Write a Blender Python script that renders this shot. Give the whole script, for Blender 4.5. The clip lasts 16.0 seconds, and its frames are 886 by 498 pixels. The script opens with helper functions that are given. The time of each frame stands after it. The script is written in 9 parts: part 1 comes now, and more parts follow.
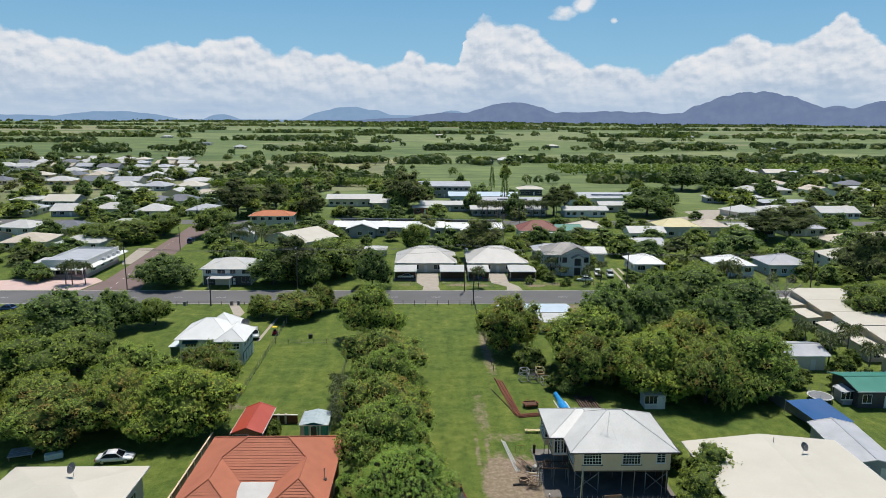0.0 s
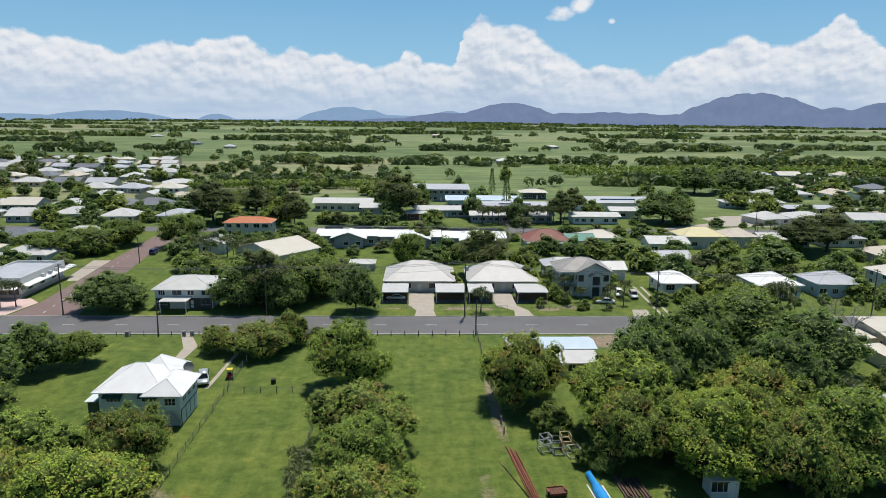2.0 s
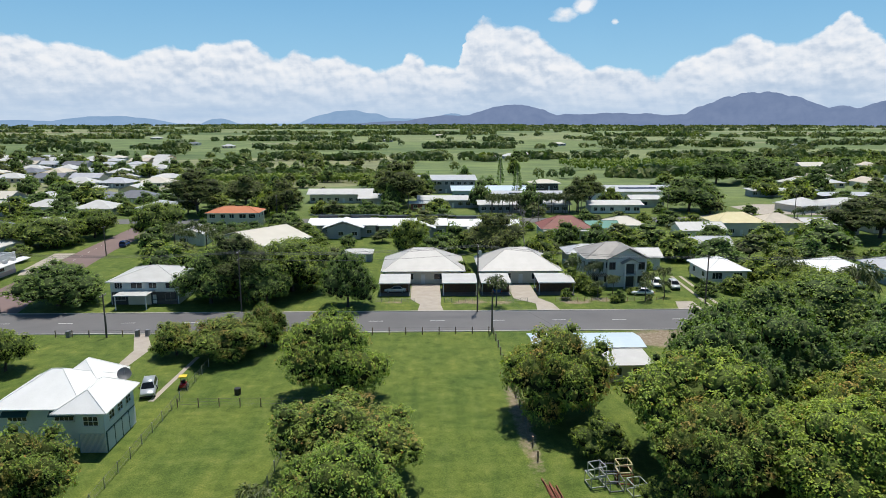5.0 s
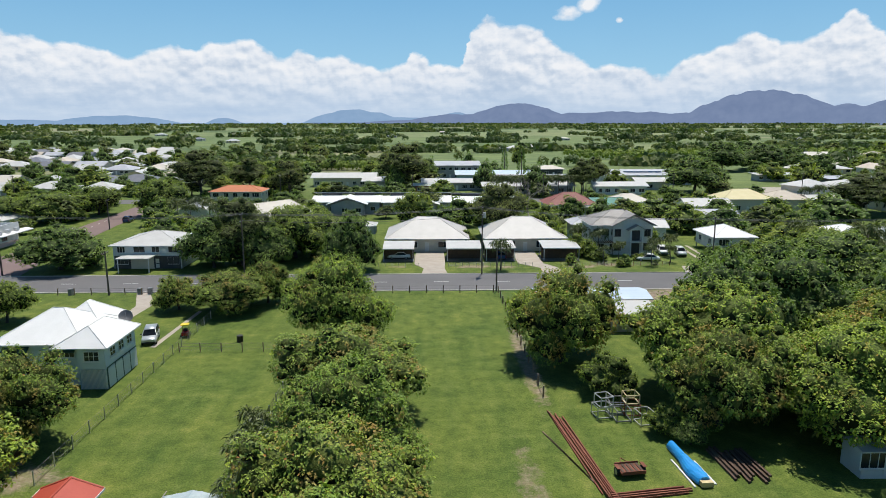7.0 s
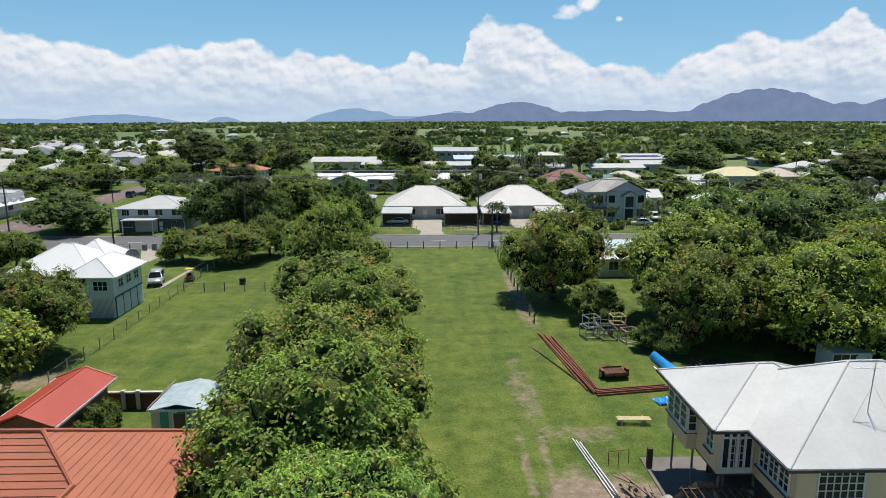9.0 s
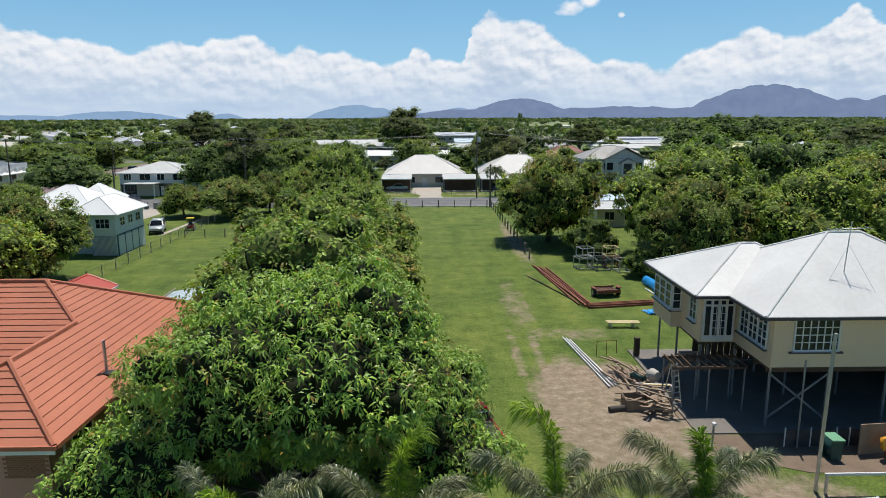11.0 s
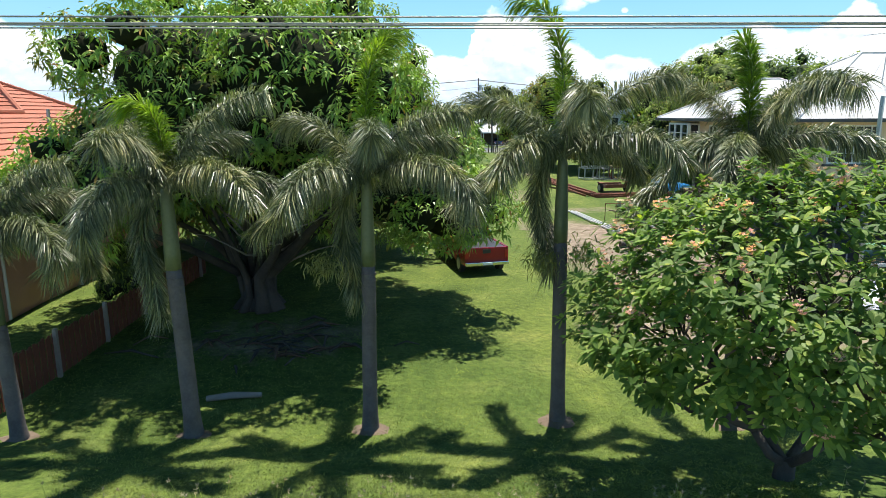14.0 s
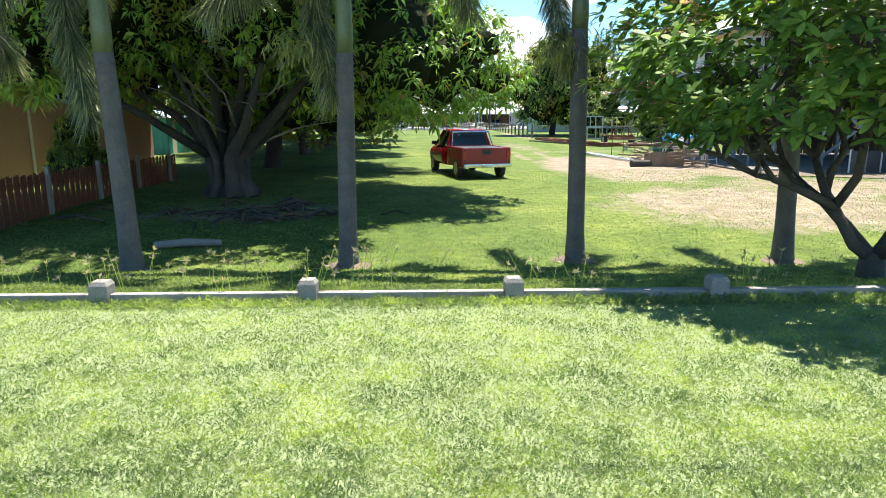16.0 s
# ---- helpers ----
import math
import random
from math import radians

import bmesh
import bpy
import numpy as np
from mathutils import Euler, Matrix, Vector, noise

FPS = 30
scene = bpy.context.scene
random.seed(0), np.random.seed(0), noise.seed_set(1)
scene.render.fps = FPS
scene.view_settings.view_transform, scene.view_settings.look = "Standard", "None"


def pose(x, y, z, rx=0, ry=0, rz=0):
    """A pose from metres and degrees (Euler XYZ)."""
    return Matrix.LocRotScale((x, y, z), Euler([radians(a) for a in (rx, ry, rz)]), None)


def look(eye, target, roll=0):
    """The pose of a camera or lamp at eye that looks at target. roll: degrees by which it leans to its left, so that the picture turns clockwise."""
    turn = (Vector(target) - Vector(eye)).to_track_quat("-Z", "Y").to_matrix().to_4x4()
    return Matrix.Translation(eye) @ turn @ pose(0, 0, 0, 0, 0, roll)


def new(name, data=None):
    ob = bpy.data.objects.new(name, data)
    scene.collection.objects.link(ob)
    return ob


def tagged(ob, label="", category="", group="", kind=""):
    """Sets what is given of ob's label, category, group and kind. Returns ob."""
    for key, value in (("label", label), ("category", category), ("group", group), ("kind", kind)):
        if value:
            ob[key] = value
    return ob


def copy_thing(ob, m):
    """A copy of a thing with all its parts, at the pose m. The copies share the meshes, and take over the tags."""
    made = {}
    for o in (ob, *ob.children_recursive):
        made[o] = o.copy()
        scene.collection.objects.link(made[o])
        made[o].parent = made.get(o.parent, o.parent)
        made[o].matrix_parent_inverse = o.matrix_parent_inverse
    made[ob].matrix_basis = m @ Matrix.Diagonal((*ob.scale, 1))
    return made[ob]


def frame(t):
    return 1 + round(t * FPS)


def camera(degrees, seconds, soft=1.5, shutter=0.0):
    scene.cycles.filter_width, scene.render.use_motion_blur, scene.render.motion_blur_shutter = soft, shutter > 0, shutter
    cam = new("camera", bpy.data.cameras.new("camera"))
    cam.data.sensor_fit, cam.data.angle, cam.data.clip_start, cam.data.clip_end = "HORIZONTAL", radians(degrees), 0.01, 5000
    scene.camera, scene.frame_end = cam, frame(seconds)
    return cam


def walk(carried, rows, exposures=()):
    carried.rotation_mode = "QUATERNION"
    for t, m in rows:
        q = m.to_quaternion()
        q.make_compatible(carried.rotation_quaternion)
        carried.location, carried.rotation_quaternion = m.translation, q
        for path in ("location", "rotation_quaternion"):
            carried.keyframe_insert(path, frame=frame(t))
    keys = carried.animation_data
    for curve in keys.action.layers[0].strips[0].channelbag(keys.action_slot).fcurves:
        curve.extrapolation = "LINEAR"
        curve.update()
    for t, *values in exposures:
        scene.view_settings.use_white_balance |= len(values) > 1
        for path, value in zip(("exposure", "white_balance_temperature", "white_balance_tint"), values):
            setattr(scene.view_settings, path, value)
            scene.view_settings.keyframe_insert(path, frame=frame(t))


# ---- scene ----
cam = camera(68.0, 16.0, soft=0.4)
PATH = [
    (0, (0.3, 1.094, 45.537), (0.353, 3.053, 45.139), 0.4),
    (0.5, (0.292, 7.756, 45.339), (0.35, 9.715, 44.941), 0.6),
    (1, (0.585, 14.763, 45.081), (0.645, 16.722, 44.685), 0.6),
    (1.5, (0.904, 21.374, 44.455), (0.964, 23.333, 44.058), 0.5),
    (2, (1.014, 28.488, 43.897), (1.078, 30.447, 43.501), 0.6),
    (2.5, (1.243, 34.689, 43.382), (1.308, 36.648, 42.988), 0.5),
    (3, (1.437, 40.272, 42.211), (1.501, 42.232, 41.819), 0.4),
    (3.5, (1.333, 44.882, 40.553), (1.397, 46.842, 40.162), 0.3),
    (4, (1.262, 48.389, 38.854), (1.321, 50.35, 38.465), 0.2),
    (6.5, (0.937, 51.449, 29.685), (0.979, 53.412, 29.302), -0.1),
    (7, (1.107, 50.352, 28.1), (1.145, 52.314, 27.715), -0.1),
    (7.5, (1.262, 49.093, 26.439), (1.298, 51.055, 26.054), -0.2),
    (8, (1.256, 48.032, 24.77), (1.291, 49.995, 24.384), -0.1),
    (8.5, (1.38, 47.05, 23.13), (1.418, 49.013, 22.745), -0.15),
    (11, (2.143, 43.77, 15.218), (2.174, 45.731, 14.825), -0.2),
    (11.5, (2.199, 43.639, 13.650), (2.229, 45.600, 13.258), -0.3),
    (12, (2.318, 43.598, 12.121), (2.347, 45.559, 11.728), -0.25),
    (12.5, (2.407, 43.603, 10.577), (2.436, 45.564, 10.186), -0.2),
    (13, (2.475, 43.773, 9.089), (2.500, 45.734, 8.696), -0.25),
    (13.5, (2.525, 44.276, 7.617), (2.547, 46.236, 7.220), -0.35),
    (14, (2.566, 45.221, 6.230), (2.588, 47.181, 5.830), -0.3),
    (14.5, (2.624, 46.468, 4.910), (2.644, 48.427, 4.507), -0.3),
    (15, (2.621, 47.032, 3.730), (2.644, 48.992, 3.332), -0.35),
    (15.5, (2.627, 47.032, 2.859), (2.650, 48.992, 2.462), -0.4),
    (16, (2.631, 46.929, 2.223), (2.661, 48.889, 1.827), -0.3),
]
walk(cam, [(t, look(eye, target, roll)) for t, eye, target, roll in PATH],
     exposures=[(0.0, -0.12), (1.5, -0.09), (3.5, 0.02), (6.5, 0.03), (8.5, 0.02), (12.0, 0.06), (13.0, 0.22), (13.5, 0.42), (14.0, 0.72), (14.5, 1.5), (15.0, 1.85), (15.5, 1.56), (16.0, 1.46)])

# ---- sky, sun ----
SUN_EL, SUN_AZ = radians(72), radians(18)      # elevation; bearing east of +y
world = bpy.data.worlds.new("world")
scene.world = world
world.use_nodes = True
wn = world.node_tree.nodes
sky = wn.new("ShaderNodeTexSky")
sky.sky_type, sky.sun_disc = "NISHITA", False
sky.sun_elevation, sky.sun_rotation = SUN_EL, SUN_AZ
sky.altitude, sky.air_density, sky.dust_density, sky.ozone_density = 600, 1.0, 0.2, 1.2
tint = wn.new("ShaderNodeMix")
tint.data_type, tint.blend_type = "RGBA", "MULTIPLY"
tint.inputs[0].default_value, tint.inputs[7].default_value = 1.0, (0.70, 1.07, 1.42, 1)
world.node_tree.links.new(sky.outputs[0], tint.inputs[6])
world.node_tree.links.new(tint.outputs[2], wn["Background"].inputs[0])
wn["Background"].inputs[1].default_value = 0.05
sun = new("sun", bpy.data.lights.new("sun", "SUN"))
sun.data.energy, sun.data.angle, sun.data.color = 5.0, radians(0.53), (1.0, 0.96, 0.89)
sun.matrix_world = look((math.sin(SUN_AZ) * math.cos(SUN_EL) * 300, math.cos(SUN_AZ) * math.cos(SUN_EL) * 300, math.sin(SUN_EL) * 300), (0, 0, 0))


# ---- materials ----
def ramp(nt, fac, stops):
    r = nt.nodes.new("ShaderNodeValToRGB")
    r.color_ramp.elements[0].position, r.color_ramp.elements[0].color = stops[0][0], (*stops[0][1], 1)
    r.color_ramp.elements[1].position, r.color_ramp.elements[1].color = stops[-1][0], (*stops[-1][1], 1)
    for p, c in stops[1:-1]:
        r.color_ramp.elements.new(p).color = (*c, 1)
    nt.links.new(fac, r.inputs[0])
    return r.outputs[0]


def noise_tex(nt, vec, scale, detail=4, rough=0.6):
    n = nt.nodes.new("ShaderNodeTexNoise")
    n.inputs["Scale"].default_value, n.inputs["Detail"].default_value, n.inputs["Roughness"].default_value = scale, detail, rough
    nt.links.new(vec, n.inputs["Vector"])
    return n.outputs["Fac"]


def math_node(nt, op, a, b=0.5, clamp=False):
    m = nt.nodes.new("ShaderNodeMath")
    m.operation, m.use_clamp = op, clamp
    for i, v in enumerate((a, b)):
        if isinstance(v, (int, float)):
            m.inputs[i].default_value = v
        else:
            nt.links.new(v, m.inputs[i])
    return m.outputs[0]


def mix(nt, fac, a, b, kind="MIX"):
    m = nt.nodes.new("ShaderNodeMix")
    m.data_type, m.blend_type = "RGBA", kind
    for i, v in ((0, fac), (6, a), (7, b)):
        if isinstance(v, (int, float)):
            m.inputs[i].default_value = v
        elif isinstance(v, tuple):
            m.inputs[i].default_value = (*v, 1)
        else:
            nt.links.new(v, m.inputs[i])
    return m.outputs[2]


def material(name, c1, c2, scale=3.0, rough=0.7, bump=0.2, metal=0.0, fine=None, spread=0.0, spec=0.5, bump_d=0.02):
    """A surface of two tones: broad stains and fine grain, with grain as relief. spread: how far single objects differ."""
    m = bpy.data.materials.new(name)
    m.use_nodes = True
    nt = m.node_tree
    b = nt.nodes["Principled BSDF"]
    co = nt.nodes.new("ShaderNodeTexCoord").outputs["Object"]
    broad = noise_tex(nt, co, scale, 5)
    grain = noise_tex(nt, co, fine or scale * 9, 3)
    f = math_node(nt, "ADD", math_node(nt, "MULTIPLY", broad, 1.5), math_node(nt, "MULTIPLY", grain, 0.6))
    f = math_node(nt, "SUBTRACT", f, 0.55, True)
    col = mix(nt, f, c1, c2)
    if spread:
        info = nt.nodes.new("ShaderNodeObjectInfo").outputs["Random"]
        v = math_node(nt, "ADD", math_node(nt, "MULTIPLY", info, 2 * spread), 1 - spread)
        col = mix(nt, 1.0, col, v, "MULTIPLY")
    nt.links.new(col, b.inputs["Base Color"])
    b.inputs["Roughness"].default_value, b.inputs["Metallic"].default_value = rough, metal
    b.inputs["Specular IOR Level"].default_value = spec
    if bump:
        bp = nt.nodes.new("ShaderNodeBump")
        bp.inputs["Strength"].default_value, bp.inputs["Distance"].default_value = bump, bump_d
        nt.links.new(grain, bp.inputs["Height"])
        nt.links.new(bp.outputs[0], b.inputs["Normal"])
    return m


def leaf_material(name, dark, mid, light, rare=None, rough=0.55, thin=0.25, gloss=0.22, flush=None, calm=0.6, bare=0.57):
    """Leaves: each leaf has its own tone, each tree its own shift; a little light comes through."""
    m = bpy.data.materials.new(name)
    m.use_nodes = True
    nt = m.node_tree
    b = nt.nodes["Principled BSDF"]
    r = nt.nodes.new("ShaderNodeNewGeometry").outputs["Random Per Island"]
    dark, light = (tuple(c * (1 - calm) + m_ * calm for c, m_ in zip(q, mid)) for q in (dark, light))
    stops = [(0.0, dark), (0.45, mid), (0.9, light)]
    if rare:
        stops += [(0.965, light), (0.98, rare)]
    col = ramp(nt, r, stops)
    co = nt.nodes.new("ShaderNodeTexCoord").outputs["Object"]
    patch = ramp(nt, noise_tex(nt, co, 0.35, 2), [(0.3, (0.74, 0.78, 0.78)), (0.7, (1.22, 1.18, 1.05))])
    col = mix(nt, 1.0, col, patch, "MULTIPLY")
    tuft_tone = ramp(nt, noise_tex(nt, co, 2.2, 3, 0.6), [(0.34, (0.55, 0.62, 0.6)), (0.5, (1.0, 1.0, 1.0)), (0.66, (1.55, 1.42, 1.1))])
    col = mix(nt, 1.0, col, tuft_tone, "MULTIPLY")
    if flush:      # whole boughs in new leaf
        young = ramp(nt, noise_tex(nt, co, 0.42, 3, 0.6), [(bare, (0, 0, 0)), (bare + 0.09, (0.85, 0.85, 0.85))])
        col = mix(nt, young, col, flush)
    info = nt.nodes.new("ShaderNodeObjectInfo").outputs["Random"]
    tone = ramp(nt, info, [(0.0, (0.84, 0.86, 0.85)), (0.5, (1.0, 0.98, 1.0)), (1.0, (1.14, 1.05, 0.9))])
    col = mix(nt, 1.0, col, tone, "MULTIPLY")
    nt.links.new(col, b.inputs["Base Color"])
    b.inputs["Roughness"].default_value = rough
    b.inputs["Specular IOR Level"].default_value = gloss
    tr = nt.nodes.new("ShaderNodeBsdfTranslucent")
    nt.links.new(mix(nt, 1.0, col, (1.3, 1.6, 0.5), "MULTIPLY"), tr.inputs[0])
    ms = nt.nodes.new("ShaderNodeMixShader")
    ms.inputs[0].default_value = thin
    nt.links.new(b.outputs[0], ms.inputs[1])
    nt.links.new(tr.outputs[0], ms.inputs[2])
    nt.links.new(ms.outputs[0], nt.nodes["Material Output"].inputs[0])
    return m


def glow(name, colour, strength=1.0):
    m = bpy.data.materials.new(name)
    m.use_nodes = True
    e = m.node_tree.nodes.new("ShaderNodeEmission")
    e.inputs[0].default_value, e.inputs[1].default_value = (*colour, 1), strength
    m.node_tree.links.new(e.outputs[0], m.node_tree.nodes["Material Output"].inputs[0])
    return m


M = {}
M["white_iron"] = material("white_iron", (0.44, 0.43, 0.405), (0.58, 0.57, 0.54), 0.4, 0.45, 0.1, 0.0, 6)
M["worn_iron"] = material("worn_iron", (0.46, 0.452, 0.43), (0.68, 0.67, 0.64), 0.22, 0.5, 0.1, 0.0, 4)
M["pale_iron"] = material("pale_iron", (0.4, 0.385, 0.36), (0.52, 0.5, 0.47), 0.3, 0.55, 0.1, 0.0, 5)
M["brown_iron"] = material("brown_iron", (0.2, 0.185, 0.17), (0.34, 0.32, 0.295), 0.4, 0.6, 0.1, 0.0, 5)
M["pool_water"] = material("pool_water", (0.01, 0.42, 0.55), (0.02, 0.52, 0.64), 1.2, 0.1, 0.2)
M["bright_iron"] = material("bright_iron", (0.68, 0.675, 0.65), (0.8, 0.795, 0.77), 0.4, 0.45, 0.1, 0.0, 6)
M["old_tarp"] = material("old_tarp", (0.22, 0.3, 0.33), (0.5, 0.56, 0.57), 0.9, 0.6, 0.5, 0.0, 7)
M["grey_iron"] = material("grey_iron", (0.33, 0.34, 0.36), (0.5, 0.5, 0.52), 0.35, 0.5, 0.1, 0.0, 6)
M["dark_iron"] = material("dark_iron", (0.1, 0.11, 0.13), (0.2, 0.2, 0.22), 0.35, 0.5, 0.1, 0.0, 6)
M["blue_iron"] = material("blue_iron", (0.42, 0.52, 0.6), (0.55, 0.63, 0.7), 0.4, 0.45, 0.1, 0.0, 6)
M["cream_iron"] = material("cream_iron", (0.49, 0.45, 0.375), (0.57, 0.53, 0.45), 0.25, 0.6, 0.1, 0.0, 5)
M["red_iron"] = material("red_iron", (0.36, 0.055, 0.03), (0.45, 0.08, 0.045), 0.5, 0.45, 0.1, 0.0, 6)
M["brown_red_tile"] = material("brown_red_tile", (0.17, 0.05, 0.04), (0.25, 0.08, 0.06), 0.4, 0.7, 0.2, 0.0, 6)
M["yellow_iron"] = material("yellow_iron", (0.55, 0.48, 0.24), (0.64, 0.56, 0.32), 0.4, 0.55, 0.1, 0.0, 6)
M["green_iron"] = material("green_iron", (0.03, 0.17, 0.12), (0.05, 0.23, 0.17), 0.4, 0.45, 0.1, 0.0, 6)
M["tan_iron"] = material("tan_iron", (0.42, 0.36, 0.28), (0.55, 0.48, 0.39), 0.4, 0.6, 0.1, 0.0, 6)
M["terracotta"] = material("terracotta", (0.33, 0.105, 0.055), (0.45, 0.15, 0.08), 0.5, 0.75, 0.35, 0.0, 14)
M["orange_tile"] = material("orange_tile", (0.42, 0.13, 0.05), (0.5, 0.18, 0.08), 0.5, 0.75, 0.3, 0.0, 14)
M["white_wall"] = material("white_wall", (0.55, 0.55, 0.53), (0.68, 0.68, 0.65), 0.5, 0.7, 0.1, 0.0, 8)
M["cream_wall"] = material("cream_wall", (0.64, 0.495, 0.325), (0.72, 0.565, 0.385), 0.6, 0.65, 0.08, 0.0, 9)
M["pale_wall"] = material("pale_wall", (0.52, 0.48, 0.40), (0.62, 0.58, 0.5), 0.5, 0.75, 0.12, 0.0, 8)
M["blue_wall"] = material("blue_wall", (0.34, 0.44, 0.5), (0.44, 0.53, 0.58), 0.5, 0.7, 0.1, 0.0, 8)
M["mist_wall"] = material("mist_wall", (0.5, 0.555, 0.56), (0.6, 0.655, 0.66), 0.5, 0.7, 0.1, 0.0, 8)
M["mint_wall"] = material("mint_wall", (0.4, 0.5, 0.48), (0.5, 0.6, 0.58), 0.5, 0.7, 0.1, 0.0, 8)
M["pink_wall"] = material("pink_wall", (0.52, 0.36, 0.32), (0.62, 0.46, 0.42), 0.5, 0.7, 0.1, 0.0, 8)
M["grey_wall"] = material("grey_wall", (0.25, 0.26, 0.28), (0.36, 0.37, 0.38), 0.5, 0.7, 0.1, 0.0, 8)
M["render_orange"] = material("render_orange", (0.44, 0.225, 0.165), (0.55, 0.3, 0.225), 0.5, 0.8, 0.3, 0.0, 20)
M["brick"] = material("brick", (0.22, 0.1, 0.06), (0.34, 0.17, 0.1), 1.5, 0.85, 0.4, 0.0, 22)
M["trim"] = material("trim", (0.62, 0.62, 0.6), (0.72, 0.72, 0.7), 1.5, 0.5, 0.05, 0.0, 12)
M["dark_trim"] = material("dark_trim", (0.035, 0.035, 0.04), (0.06, 0.06, 0.065), 1.5, 0.5, 0.1, 0.0, 12)
M["green_trim"] = material("green_trim", (0.012, 0.05, 0.045), (0.02, 0.075, 0.065), 1.5, 0.5, 0.1, 0.0, 12)
M["teal_sheet"] = material("teal_sheet", (0.02, 0.25, 0.2), (0.06, 0.36, 0.3), 1.0, 0.5, 0.1, 0.0, 12)
# darker than bare concrete: shade under house and carports put into the colour
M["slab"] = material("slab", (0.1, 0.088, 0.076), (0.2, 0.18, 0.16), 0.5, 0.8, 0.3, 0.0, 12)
M["concrete"] = material("concrete", (0.34, 0.32, 0.29), (0.48, 0.45, 0.41), 0.8, 0.85, 0.3, 0.0, 25)
M["pale_concrete"] = material("pale_concrete", (0.3, 0.26, 0.215), (0.43, 0.38, 0.32), 0.6, 0.85, 0.2, 0.0, 12)
M["post_concrete"] = material("post_concrete", (0.15, 0.13, 0.11), (0.36, 0.33, 0.29), 2.5, 0.9, 0.5, 0.0, 40)
M["asphalt"] = material("asphalt", (0.1, 0.097, 0.098), (0.145, 0.14, 0.14), 0.12, 0.85, 0.25, 0.0, 9)
M["red_asphalt"] = material("red_asphalt", (0.15, 0.1, 0.092), (0.2, 0.14, 0.125), 0.15, 0.85, 0.25, 0.0, 9)
M["paint_white"] = material("paint_white", (0.6, 0.6, 0.58), (0.75, 0.75, 0.73), 1.0, 0.6, 0.1, 0.0, 20)
M["timber"] = material("timber", (0.16, 0.11, 0.075), (0.3, 0.22, 0.15), 1.8, 0.8, 0.35, 0.0, 18)
M["new_timber"] = material("new_timber", (0.5, 0.4, 0.2), (0.62, 0.52, 0.3), 1.8, 0.75, 0.3, 0.0, 18)
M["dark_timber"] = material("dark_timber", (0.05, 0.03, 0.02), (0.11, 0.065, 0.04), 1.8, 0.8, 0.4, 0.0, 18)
M["pole_timber"] = material("pole_timber", (0.07, 0.055, 0.045), (0.14, 0.115, 0.095), 0.8, 0.85, 0.4, 0.0, 14)
M["rust"] = material("rust", (0.13, 0.04, 0.022), (0.25, 0.09, 0.05), 1.5, 0.8, 0.4, 0.2, 20)
M["galv"] = material("galv", (0.4, 0.41, 0.42), (0.56, 0.57, 0.58), 1.5, 0.42, 0.1, 0.7, 16)
M["steel_grey"] = material("steel_grey", (0.16, 0.165, 0.175), (0.26, 0.265, 0.275), 1.5, 0.5, 0.1, 0.3, 16)
M["wire"] = material("wire", (0.12, 0.12, 0.12), (0.2, 0.2, 0.2), 2.0, 0.5, 0, 0.5)
M["cable"] = material("cable", (0.2, 0.2, 0.2), (0.3, 0.3, 0.3), 2.0, 0.45, 0, 0.4)
M["blue_tarp"] = material("blue_tarp", (0.01, 0.21, 0.55), (0.03, 0.32, 0.7), 1.2, 0.4, 0.4, 0.0, 9)
M["blue_shade"] = material("blue_shade", (0.006, 0.065, 0.2), (0.01, 0.09, 0.27), 0.5, 0.7, 0.2, 0.0, 14)
M["plastic_green"] = material("plastic_green", (0.12, 0.3, 0.17), (0.16, 0.36, 0.21), 1.0, 0.45, 0.05)
M["yellow_plastic"] = material("yellow_plastic", (0.7, 0.5, 0.02), (0.8, 0.6, 0.04), 1.0, 0.4, 0.05)
M["orange_plastic"] = material("orange_plastic", (0.7, 0.3, 0.02), (0.75, 0.36, 0.04), 1.0, 0.45, 0.05)
M["red_paint"] = material("red_paint", (0.25, 0.004, 0.012), (0.3, 0.006, 0.016), 1.0, 0.22, 0.0)
M["white_paint"] = material("white_paint", (0.7, 0.7, 0.7), (0.76, 0.76, 0.76), 1.0, 0.25, 0.0)
M["silver_paint"] = material("silver_paint", (0.42, 0.45, 0.46), (0.5, 0.53, 0.54), 1.0, 0.3, 0.0, 0.3)
M["blue_paint"] = material("blue_paint", (0.02, 0.05, 0.14), (0.03, 0.07, 0.18), 1.0, 0.25, 0.0)
M["rubber"] = material("rubber", (0.012, 0.012, 0.012), (0.025, 0.025, 0.025), 3.0, 0.8, 0.2)
M["black"] = material("black", (0.008, 0.008, 0.009), (0.018, 0.018, 0.02), 3.0, 0.55, 0.1)
M["chrome"] = material("chrome", (0.55, 0.55, 0.56), (0.65, 0.65, 0.66), 2.0, 0.18, 0.0, 1.0)
M["red_lens"] = material("red_lens", (0.35, 0.01, 0.01), (0.45, 0.02, 0.015), 5.0, 0.2, 0.0)
M["solar"] = material("solar", (0.01, 0.014, 0.03), (0.02, 0.028, 0.055), 1.0, 0.18, 0.0)
M["bark"] = material("bark", (0.03, 0.025, 0.021), (0.095, 0.08, 0.067), 2.0, 0.9, 0.6, 0.0, 14, bump_d=0.04)
M["dead_wood"] = material("dead_wood", (0.2, 0.17, 0.15), (0.34, 0.3, 0.27), 2.0, 0.9, 0.4, 0.0, 14)
# near-black crown core tone: the shade among leaves is put into the colour
M["shaded_twigs"] = material("shaded_twigs", (0.012, 0.016, 0.007), (0.03, 0.034, 0.016), 1.5, 0.95, 0.6, 0.0, 8, spec=0.1)
